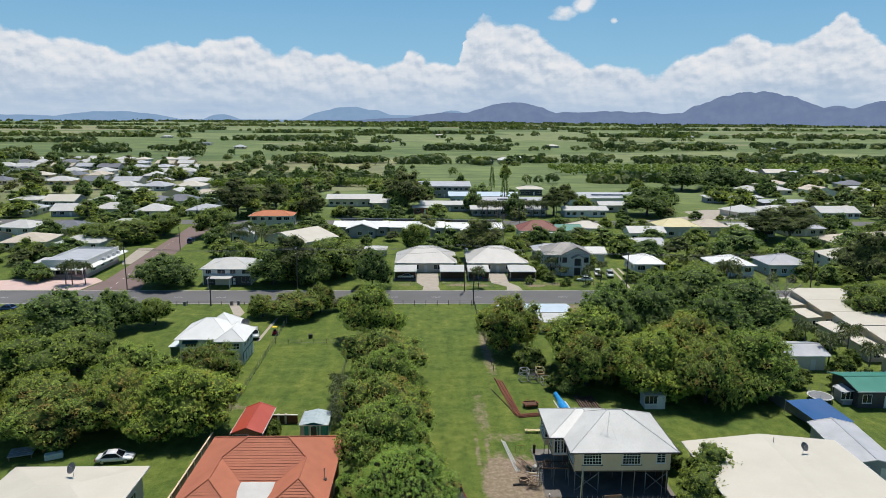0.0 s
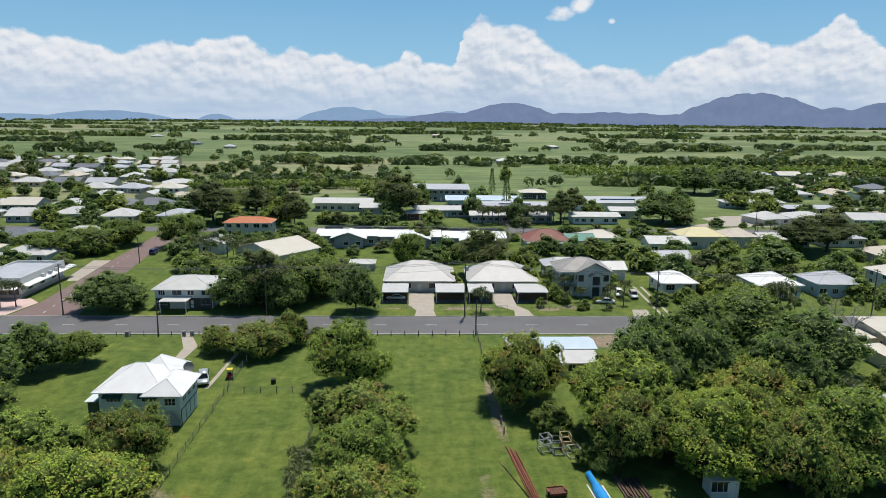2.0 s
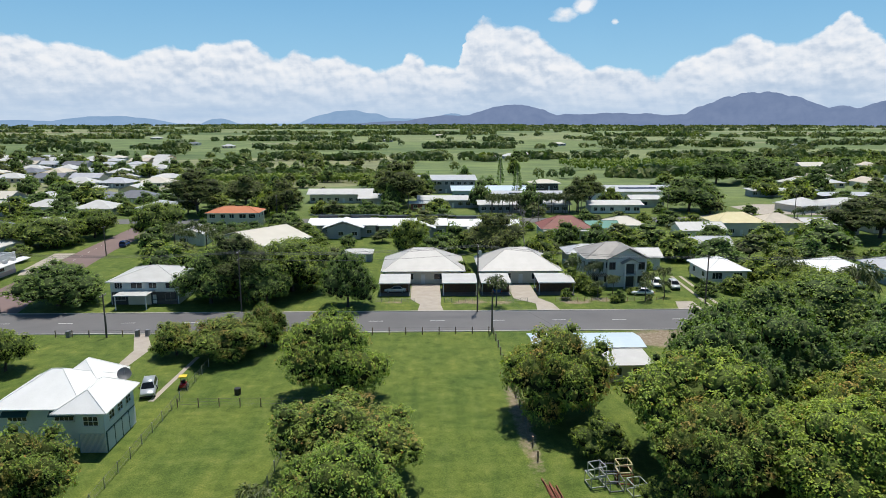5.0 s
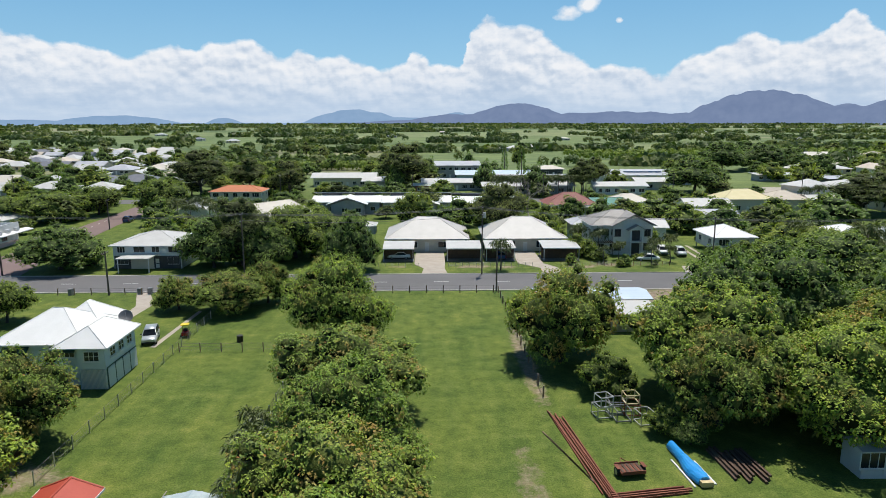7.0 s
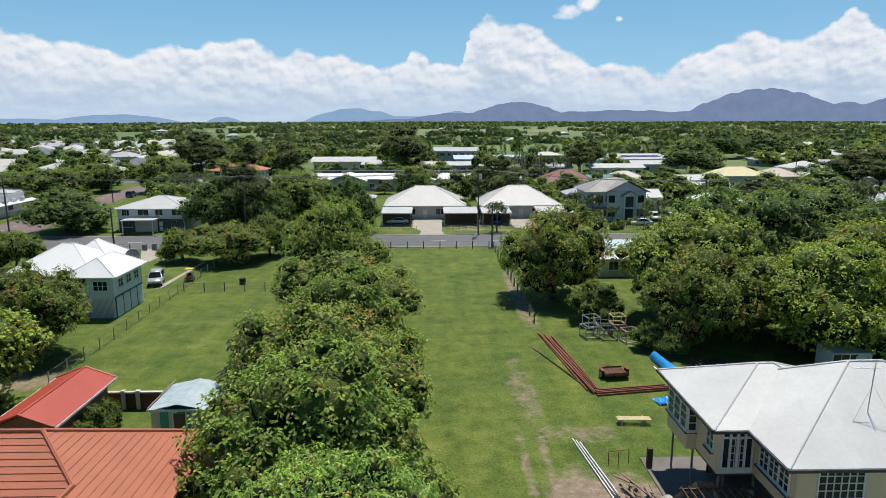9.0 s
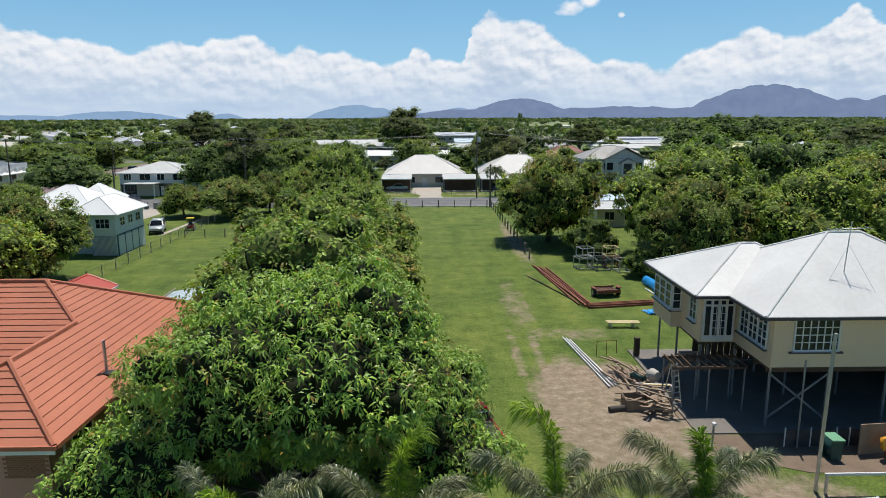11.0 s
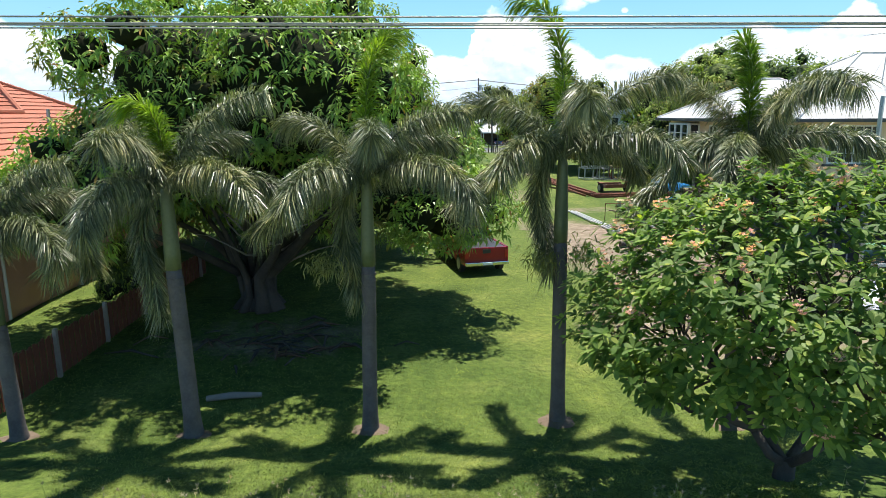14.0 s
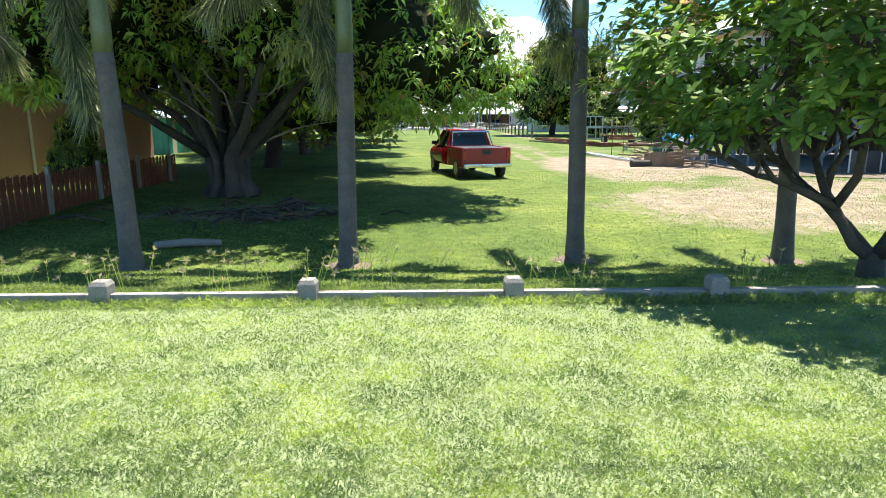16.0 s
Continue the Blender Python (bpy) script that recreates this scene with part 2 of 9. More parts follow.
M["palm_bark"] = material("palm_bark", (0.07, 0.06, 0.058), (0.165, 0.142, 0.135), 3.0, 0.85, 0.5, 0.0, 22)
M["palm_shaft"] = material("palm_shaft", (0.075, 0.094, 0.042), (0.14, 0.16, 0.082), 2.0, 0.45, 0.15, 0.0, 16)
M["pipe_white"] = material("pipe_white", (0.55, 0.55, 0.55), (0.65, 0.65, 0.65), 2.0, 0.4, 0.05)
M["soil"] = material("soil", (0.1, 0.07, 0.048), (0.2, 0.145, 0.1), 0.8, 0.95, 0.5, 0.0, 14)
M["glass"] = material("glass", (0.012, 0.016, 0.02), (0.025, 0.03, 0.036), 0.7, 0.08, 0.0)

M["mango_leaf"] = leaf_material("mango_leaf", (0.1, 0.18, 0.036), (0.215, 0.355, 0.07), (0.33, 0.46, 0.12), (0.42, 0.25, 0.08), gloss=0.32, rough=0.42, thin=0.14, flush=(0.26, 0.22, 0.06), calm=0.6)
M["grove_leaf"] = leaf_material("grove_leaf", (0.09, 0.15, 0.026), (0.21, 0.305, 0.052), (0.34, 0.44, 0.09), (0.36, 0.26, 0.07), calm=0.8, gloss=0.2, rough=0.5, thin=0.14, flush=(0.3, 0.205, 0.06))
M["shoot_leaf"] = leaf_material("shoot_leaf", (0.09, 0.15, 0.026), (0.21, 0.29, 0.052), (0.34, 0.42, 0.09), (0.4, 0.2, 0.07), calm=0.7, gloss=0.2, rough=0.5, thin=0.14, flush=(0.34, 0.225, 0.065), bare=0.54)
M["dark_leaf"] = leaf_material("dark_leaf", (0.065, 0.115, 0.026), (0.14, 0.215, 0.046), (0.25, 0.33, 0.085), gloss=0.3)
M["light_leaf"] = leaf_material("light_leaf", (0.09, 0.128, 0.022), (0.19, 0.25, 0.045), (0.32, 0.38, 0.08))
M["olive_leaf"] = leaf_material("olive_leaf", (0.068, 0.088, 0.03), (0.14, 0.175, 0.055), (0.24, 0.27, 0.1))
M["wood_leaf"] = leaf_material("wood_leaf", (0.035, 0.06, 0.02), (0.075, 0.115, 0.036), (0.13, 0.17, 0.06))
M["palm_leaf"] = leaf_material("palm_leaf", (0.051, 0.072, 0.031), (0.134, 0.166, 0.078), (0.333, 0.34, 0.223), rough=0.38, thin=0.12, gloss=0.5, calm=0.0)
M["garden_palm_leaf"] = leaf_material("garden_palm_leaf", (0.04, 0.06, 0.022), (0.09, 0.12, 0.045), (0.18, 0.2, 0.09), rough=0.45, thin=0.12, gloss=0.3)
M["young_palm_leaf"] = leaf_material("young_palm_leaf", (0.1, 0.17, 0.025), (0.19, 0.29, 0.04), (0.3, 0.38, 0.07), rough=0.35, thin=0.35)
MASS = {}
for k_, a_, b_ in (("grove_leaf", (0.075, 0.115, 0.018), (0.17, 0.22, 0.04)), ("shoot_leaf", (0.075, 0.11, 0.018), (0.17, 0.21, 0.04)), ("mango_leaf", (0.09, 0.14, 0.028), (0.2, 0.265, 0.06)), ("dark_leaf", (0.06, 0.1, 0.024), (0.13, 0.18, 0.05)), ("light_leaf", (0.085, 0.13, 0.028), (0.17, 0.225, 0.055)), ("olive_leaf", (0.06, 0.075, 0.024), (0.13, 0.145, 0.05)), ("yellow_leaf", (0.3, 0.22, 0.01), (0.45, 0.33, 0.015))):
    # core foliage scaled down: shade between the tufts is painted into the colour
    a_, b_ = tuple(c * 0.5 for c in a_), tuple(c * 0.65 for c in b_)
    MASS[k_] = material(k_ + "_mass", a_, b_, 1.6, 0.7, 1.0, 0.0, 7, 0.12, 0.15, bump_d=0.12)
M["frangipani_leaf"] = leaf_material("frangipani_leaf", (0.075, 0.13, 0.034), (0.15, 0.24, 0.058), (0.31, 0.39, 0.11), (0.42, 0.45, 0.1), rough=0.52, thin=0.34, gloss=0.18, calm=0.35)
M["petal"] = leaf_material("petal", (0.6, 0.2, 0.24), (0.72, 0.4, 0.42), (0.8, 0.62, 0.58), rough=0.5, thin=0.3)
M["yellow_leaf"] = leaf_material("yellow_leaf", (0.3, 0.22, 0.01), (0.45, 0.33, 0.015), (0.55, 0.42, 0.02))
M["grass_blade"] = leaf_material("grass_blade", (0.165, 0.21, 0.09), (0.24, 0.283, 0.135), (0.32, 0.355, 0.19), (0.4, 0.39, 0.27), rough=0.5, thin=0.5)
M["lawn_blade"] = leaf_material("lawn_blade", (0.12, 0.15, 0.055), (0.2, 0.23, 0.092), (0.29, 0.31, 0.155), rough=0.55, thin=0.35)
M["seed_head"] = leaf_material("seed_head", (0.25, 0.2, 0.16), (0.35, 0.3, 0.25), (0.45, 0.4, 0.34), rough=0.7)
M["pale_spray"] = leaf_material("pale_spray", (0.16, 0.18, 0.06), (0.25, 0.26, 0.1), (0.34, 0.34, 0.15))


def ground_material():
    """Mown lawn close by, paddocks further out, worn soil where the building work goes on."""
    m = bpy.data.materials.new("ground_grass")
    m.use_nodes = True
    nt = m.node_tree
    b = nt.nodes["Principled BSDF"]
    co = nt.nodes.new("ShaderNodeTexCoord").outputs["Object"]
    fine = noise_tex(nt, co, 6.0, 4, 0.75)
    mid = noise_tex(nt, co, 0.5, 6, 0.72)
    broad = noise_tex(nt, co, 0.09, 5)
    col = ramp(nt, mid, [(0.28, (0.056, 0.09, 0.018)), (0.5, (0.1, 0.145, 0.029)), (0.72, (0.17, 0.2, 0.055))])
    col = mix(nt, 1.0, col, ramp(nt, fine, [(0.3, (0.5, 0.55, 0.5)), (0.7, (1.4, 1.35, 1.3))]), "MULTIPLY")
    col = mix(nt, 1.0, col, ramp(nt, broad, [(0.3, (0.72, 0.82, 0.78)), (0.7, (1.25, 1.13, 1.08))]), "MULTIPLY")
    swath = nt.nodes.new("ShaderNodeMapping")      # faint mowing and wheel lines
    swath.inputs["Scale"].default_value = (1.0, 0.12, 1.0)
    nt.links.new(co, swath.inputs[0])
    col = mix(nt, 1.0, col, ramp(nt, noise_tex(nt, swath.outputs[0], 0.55, 4, 0.65), [(0.3, (0.8, 0.86, 0.84)), (0.7, (1.2, 1.12, 1.08))]), "MULTIPLY")
    xyz = nt.nodes.new("ShaderNodeSeparateXYZ")
    nt.links.new(co, xyz.inputs[0])
    verge = math_node(nt, "LESS_THAN", xyz.outputs[1], 53.96)      # the paler strip outside the low fence
    verge_tone = mix(nt, ramp(nt, noise_tex(nt, co, 38.0, 3, 0.7), [(0.35, (0, 0, 0)), (0.65, (1, 1, 1))]), (0.205, 0.245, 0.115), (0.26, 0.295, 0.155))
    col = mix(nt, math_node(nt, "MULTIPLY", verge, 0.85), col, verge_tone)
    vor = nt.nodes.new("ShaderNodeTexVoronoi")
    vor.inputs["Scale"].default_value = 0.0042
    mp = nt.nodes.new("ShaderNodeMapping")
    mp.inputs["Scale"].default_value = (0.45, 1.0, 1.0)
    nt.links.new(co, mp.inputs[0])
    nt.links.new(mp.outputs[0], vor.inputs["Vector"])
    sep = nt.nodes.new("ShaderNodeSeparateColor")
    nt.links.new(vor.outputs["Color"], sep.inputs[0])
    field = ramp(nt, sep.outputs[0], [(0.0, (0.095, 0.14, 0.055)), (0.35, (0.14, 0.19, 0.075)), (0.7, (0.185, 0.225, 0.1)), (1.0, (0.25, 0.24, 0.145))])
    field = mix(nt, 1.0, field, ramp(nt, noise_tex(nt, co, 0.02, 6, 0.7), [(0.3, (0.62, 0.68, 0.72)), (0.7, (1.3, 1.22, 1.15))]), "MULTIPLY")
    furrow = nt.nodes.new("ShaderNodeMapping")
    furrow.inputs["Scale"].default_value = (0.25, 1.6, 1.0)
    nt.links.new(co, furrow.inputs[0])
    field = mix(nt, 1.0, field, ramp(nt, noise_tex(nt, furrow.outputs[0], 0.05, 5, 0.7), [(0.35, (0.7, 0.74, 0.75)), (0.65, (1.25, 1.2, 1.12))]), "MULTIPLY")
    far = math_node(nt, "MULTIPLY", math_node(nt, "SUBTRACT", xyz.outputs[1], 280.0), 0.01, True)
    col = mix(nt, far, col, field)
    # worn soil patches: centre x, y, radius
    bare = noise_tex(nt, co, 0.6, 9, 0.78)
    grit = noise_tex(nt, co, 1.7, 8, 0.75)
    for cx, cy, rx, ry, k in ((12.8, 80.5, 2.6, 3.4, 0.75), (10.6, 76.2, 2.2, 5.4, 1.8), (13.6, 79.0, 1.2, 3.4, 1.2), (7.6, 84, 0.5, 7, 0.5), (9.0, 84, 0.5, 7, 0.5), (11.5, 64.0, 3.4, 2.8, 1.4), (-2.2, 63.6, 3.2, 2.0, 0.6), (15.5, 67.5, 4.5, 2.6, 0.9), (14.6, 75.5, 1.6, 5.5, 1.5), (12.0, 88.5, 4.0, 1.6, 0.45), (-35, 99, 7, 3, 0.8), (44, 152.8, 10.5, 3.6, 1.6), (12.4, 125, 1.2, 16, 0.8), (9.0, 96.0, 1.6, 10, 0.42), (9.5, 175.5, 4.0, 1.6, 0.9), (16, 174.8, 2.6, 1.4, 0.8), (30.5, 175, 3.4, 1.4, 0.9), (37, 176.5, 5, 2, 0.7), (-5.5, 175.6, 2.8, 1.2, 0.5)):
        dx = math_node(nt, "DIVIDE", math_node(nt, "SUBTRACT", xyz.outputs[0], cx), rx)
        dy = math_node(nt, "DIVIDE", math_node(nt, "SUBTRACT", xyz.outputs[1], cy), ry)
        d = math_node(nt, "ADD", math_node(nt, "MULTIPLY", dx, dx), math_node(nt, "MULTIPLY", dy, dy))
        w = math_node(nt, "SUBTRACT", 1.25 * k, d)
        w = math_node(nt, "ADD", w, math_node(nt, "MULTIPLY", math_node(nt, "SUBTRACT", bare, 0.5), 4.6))
        w = math_node(nt, "MULTIPLY", w, 1.1, True)
        inside = math_node(nt, "LESS_THAN", d, 3.0)
        w = math_node(nt, "MULTIPLY", w, inside)
        soil = ramp(nt, grit, [(0.3, (0.15, 0.105, 0.075)), (0.5, (0.26, 0.195, 0.145)), (0.7, (0.4, 0.325, 0.255))])
        col = mix(nt, math_node(nt, "MULTIPLY", w, 0.85), col, soil)
    nt.links.new(col, b.inputs["Base Color"])
    b.inputs["Roughness"].default_value = 0.9
    b.inputs["Specular IOR Level"].default_value = 0.2
    bp = nt.nodes.new("ShaderNodeBump")
    bp.inputs["Strength"].default_value, bp.inputs["Distance"].default_value = 0.6, 0.08
    nt.links.new(math_node(nt, "ADD", fine, mid), bp.inputs["Height"])
    nt.links.new(bp.outputs[0], b.inputs["Normal"])
    return m


# ---- building blocks ----
def mesh_of(name, bm, mat):
    me = bpy.data.meshes.new(name)
    bm.normal_update()
    bm.to_mesh(me)
    bm.free()
    me.materials.append(mat)
    return me


def part(name, bm, mat, parent, label=""):
    """Links a bmesh, or a finished mesh, as one object under its thing."""
    me = mesh_of(name, bm, mat) if isinstance(bm, bmesh.types.BMesh) else bm
    ob = new(name, me)
    ob.parent = parent
    if label:
        ob["label"] = label
    return ob


def thing(name, label, category, at=(0, 0, 0), rz=0, group=""):
    ob = new(name)
    ob.empty_display_size = 0.3
    ob.matrix_world = pose(*at, 0, 0, rz)
    return tagged(ob, label, category, group)


def structure(name, bm, mat, label, category):
    return tagged(new(name, mesh_of(name, bm, mat)), label, category, kind="structure")


def box(bm, x0, x1, y0, y1, z0, z1, bevel=0.0):
    vs = bmesh.ops.create_cube(bm, size=1.0)["verts"]
    bmesh.ops.transform(bm, verts=vs, matrix=Matrix.Translation(((x0 + x1) / 2, (y0 + y1) / 2, (z0 + z1) / 2)) @ Matrix.Diagonal((abs(x1 - x0), abs(y1 - y0), abs(z1 - z0), 1)))
    if bevel:
        es = list({e for v in vs for e in v.link_edges})
        bmesh.ops.bevel(bm, geom=es, offset=bevel, segments=2, affect="EDGES", profile=0.6)
    return bm


def boxes(*rows, bevel=0.0):
    bm = bmesh.new()
    for r in rows:
        box(bm, *r, bevel=bevel)
    return bm


def rod(bm, a, b, r, r2=None, seg=8):
    a, b = Vector(a), Vector(b)
    q = (b - a).to_track_quat("Z", "Y").to_matrix().to_4x4()
    bmesh.ops.create_cone(bm, cap_ends=True, segments=seg, radius1=r, radius2=r if r2 is None else r2, depth=(b - a).length, matrix=Matrix.Translation((a + b) / 2) @ q)
    return bm


def rods(*rows, seg=8):
    bm = bmesh.new()
    for r in rows:
        rod(bm, *r, seg=seg)
    return bm


def beam(bm, a, b, w, h):
    """A square bar from a to b."""
    a, b = Vector(a), Vector(b)
    q = (b - a).to_track_quat("X", "Z").to_matrix().to_4x4()
    vs = bmesh.ops.create_cube(bm, size=1.0)["verts"]
    bmesh.ops.transform(bm, verts=vs, matrix=Matrix.Translation((a + b) / 2) @ q @ Matrix.Diagonal(((b - a).length, w, h, 1)))
    return bm


def tube(bm, pts, radii, seg=7):
    """A bent, tapering limb through points."""
    rings = []
    pts = [Vector(p) for p in pts]
    for i, p in enumerate(pts):
        d = (pts[min(i + 1, len(pts) - 1)] - pts[max(i - 1, 0)]).normalized()
        u = d.orthogonal().normalized()
        if i and rings:
            ref = rings[-1][0].co - pts[i - 1]
            u = (ref - d * ref.dot(d)).normalized()
        v = d.cross(u)
        rings.append([bm.verts.new(p + (u * math.cos(k * math.tau / seg) + v * math.sin(k * math.tau / seg)) * radii[i]) for k in range(seg)])
    for a, b in zip(rings, rings[1:]):
        for k in range(seg):
            f = bm.faces.new((a[k], a[(k + 1) % seg], b[(k + 1) % seg], b[k]))
            f.smooth = True
    bm.faces.new(rings[-1])
    bm.faces.new(rings[0][::-1])
    return bm


def solid_poly(bm, pts, thick):
    """A flat plate: a polygon with a thickness below it."""
    up = [bm.verts.new(p) for p in pts]
    dn = [bm.verts.new((p[0], p[1], p[2] - thick)) for p in pts]
    bm.faces.new(up)
    bm.faces.new(dn[::-1])
    n = len(pts)
    for i in range(n):
        bm.faces.new((up[i], dn[i], dn[(i + 1) % n], up[(i + 1) % n]))
    return bm


def np_mesh(name, verts, quads, mat, smooth=False):
    me = bpy.data.meshes.new(name)
    verts, quads = np.asarray(verts, np.float32), np.asarray(quads, np.int32)
    k = quads.shape[1]
    me.vertices.add(len(verts))
    me.vertices.foreach_set("co", verts.ravel())
    me.loops.add(quads.size)
    me.loops.foreach_set("vertex_index", quads.ravel())
    me.polygons.add(len(quads))
    me.polygons.foreach_set("loop_start", np.arange(0, quads.size, k, dtype=np.int32))
    me.polygons.foreach_set("loop_total", np.full(len(quads), k, np.int32))
    if smooth:
        me.polygons.foreach_set("use_smooth", np.ones(len(quads), bool))
    me.update(calc_edges=True)
    me.materials.append(mat)
    return me


# ---- ground, roads, distance ----
def grid_sheet(name, xs, ys, mat, z=0.0):
    vs = [(x, y, z) for y in ys for x in xs]
    n = len(xs)
    return np_mesh(name, vs, [(j * n + i, j * n + i + 1, (j + 1) * n + i + 1, (j + 1) * n + i) for j in range(len(ys) - 1) for i in range(n - 1)], mat)


YS = [-900, 0, 45, 54.1, 54.8, 56.4, 58.0, 62.0, 67.0, 130, 300, 900, 2000, 4900]
gm = grid_sheet("ground", [-4900, -800, -100, -30, 30, 100, 800, 4900], YS, ground_material())
for v in gm.vertices:      # the footpath lies a little above the garden
    if abs(v.co.x) < 90:
        v.co.z = float(np.interp(v.co.y, [0, 45, 54.1, 54.8, 58.0, 67.0], [0.0, 0.235, 0.235, 0.15, -0.34, 0.0]))
ground = tagged(new("ground", gm), "green grass lawns, paddocks and worn bare soil", "ground", kind="structure")

ROAD_S, ROAD_N = 157.4, 169.2


def strip(name, pts, mat, label, category, z=0.03, thick=0.05):
    bm = bmesh.new()
    solid_poly(bm, [(x, y, z) for x, y in pts], thick)
    return structure(name, bm, mat, label, category)


strip("road_main", [(-700, ROAD_S), (700, ROAD_S), (700, ROAD_N), (-700, ROAD_N)], M["asphalt"], "grey asphalt street with worn surface", "road")
strip("road_side", [(-90.0, ROAD_N + 0.01), (-74.6, ROAD_N + 0.01), (-77.0, 180), (-80.6, 201), (-84.6, 230), (-87.0, 276), (-97.0, 276), (-93.4, 230), (-90.4, 201), (-88.6, 180)], M["red_asphalt"], "reddish asphalt side street", "road", 0.034)
strip("road_far", [(-420, 277), (420, 277), (420, 288), (-420, 288)], M["asphalt"], "grey asphalt street behind the houses", "road", 0.036)
strip("road_back", [(95, 288.01), (108, 288.01), (230, 340), (420, 352), (420, 366), (225, 356)], M["pale_concrete"], "pale dusty road beside the sports ground", "road", 0.04)
strip("pavement", [(-118, 170.2), (-90.6, 170.2), (-89.0, 180), (-92.6, 183.6), (-108, 183.6), (-118, 180)], M["pink_wall"], "red paved forecourt by the shop", "pavement", 0.045)
for y, nm in ((ROAD_S - 0.15, "kerb_south"), (ROAD_N + 0.15, "kerb_north")):
    structure(nm, boxes((-300, 300, y - 0.15, y + 0.14, -0.05, 0.13), bevel=0.03), M["concrete"], "low grey concrete kerb", "kerb")
bm = boxes((-0.75, 0.75, -0.06, 0.06, 0, 0.012))
dash_mesh = mesh_of("lane_dash", bm, M["paint_white"])
for i in range(40):
    ob = new("lane_dash", dash_mesh)
    ob.location, ob.scale = (-215 + i * 10.9, 163.3, 0.034), (1.7, 1.2, 1)
    tagged(ob, "white painted dash on the asphalt", "road marking", "lane dashes", "structure")
for i in range(14):
    ob = new("lane_dash", dash_mesh)
    ob.location, ob.rotation_euler = (-83.4 - i * 0.62, 172.5 + i * 5, 0.038), (0, 0, radians(97))
    tagged(ob, "white painted dash on the asphalt", "road marking", "lane dashes", "structure")

# the far hills: bearing (degrees east of +y), height (m), half width (degrees)
def ridge(name, dist, peaks, mat, base=6, seed=1, lo=-45, hi=45, n=420):
    vs, qs = [], []
    for i in range(n + 1):
        a = lo + (hi - lo) * i / n
        h = base
        for b, ht, w in peaks:
            d = abs(a - b) / w
            h = max(h, ht * max(0.0, 1 - d * d * 0.62) ** 1.0 if d < 1.27 else 0)
        h += (noise.fractal((a * 0.9, seed * 7.0, 0), 0.9, 2.1, 4)) * 0.09 * h
        s, c = math.sin(radians(a)), math.cos(radians(a))
        for k in range(5):
            q = k / 4
            r = dist + q * 160 + 18 * noise.noise((a * 2.0, q * 3, seed))
            vs.append((s * r, c * r, -8 + (h + 8) * math.sin(q * math.pi / 2)))
    for i in range(n):
        for k in range(4):
            qs.append((i * 5 + k, (i + 1) * 5 + k, (i + 1) * 5 + k + 1, i * 5 + k + 1))
    return tagged(new(name, np_mesh(name, vs, qs, mat, True)), "hazy blue wooded hills on the horizon", "hills", kind="structure")


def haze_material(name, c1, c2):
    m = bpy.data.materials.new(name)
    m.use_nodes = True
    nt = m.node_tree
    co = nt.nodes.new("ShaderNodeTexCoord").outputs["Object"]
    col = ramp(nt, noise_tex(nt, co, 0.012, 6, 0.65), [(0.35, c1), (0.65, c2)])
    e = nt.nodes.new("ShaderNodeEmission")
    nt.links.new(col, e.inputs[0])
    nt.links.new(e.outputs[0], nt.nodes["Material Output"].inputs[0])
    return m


# hills glow by emission, with the blue haze of distance in their colour
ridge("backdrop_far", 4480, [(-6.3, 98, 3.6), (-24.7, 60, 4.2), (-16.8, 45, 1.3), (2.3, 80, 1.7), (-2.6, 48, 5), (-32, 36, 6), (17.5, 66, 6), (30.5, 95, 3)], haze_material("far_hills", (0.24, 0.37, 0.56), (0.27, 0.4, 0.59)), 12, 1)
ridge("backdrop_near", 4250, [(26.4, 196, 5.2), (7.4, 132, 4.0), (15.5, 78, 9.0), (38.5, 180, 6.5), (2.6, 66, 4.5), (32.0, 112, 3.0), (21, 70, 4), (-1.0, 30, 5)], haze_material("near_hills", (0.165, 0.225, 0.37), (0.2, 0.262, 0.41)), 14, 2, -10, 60)


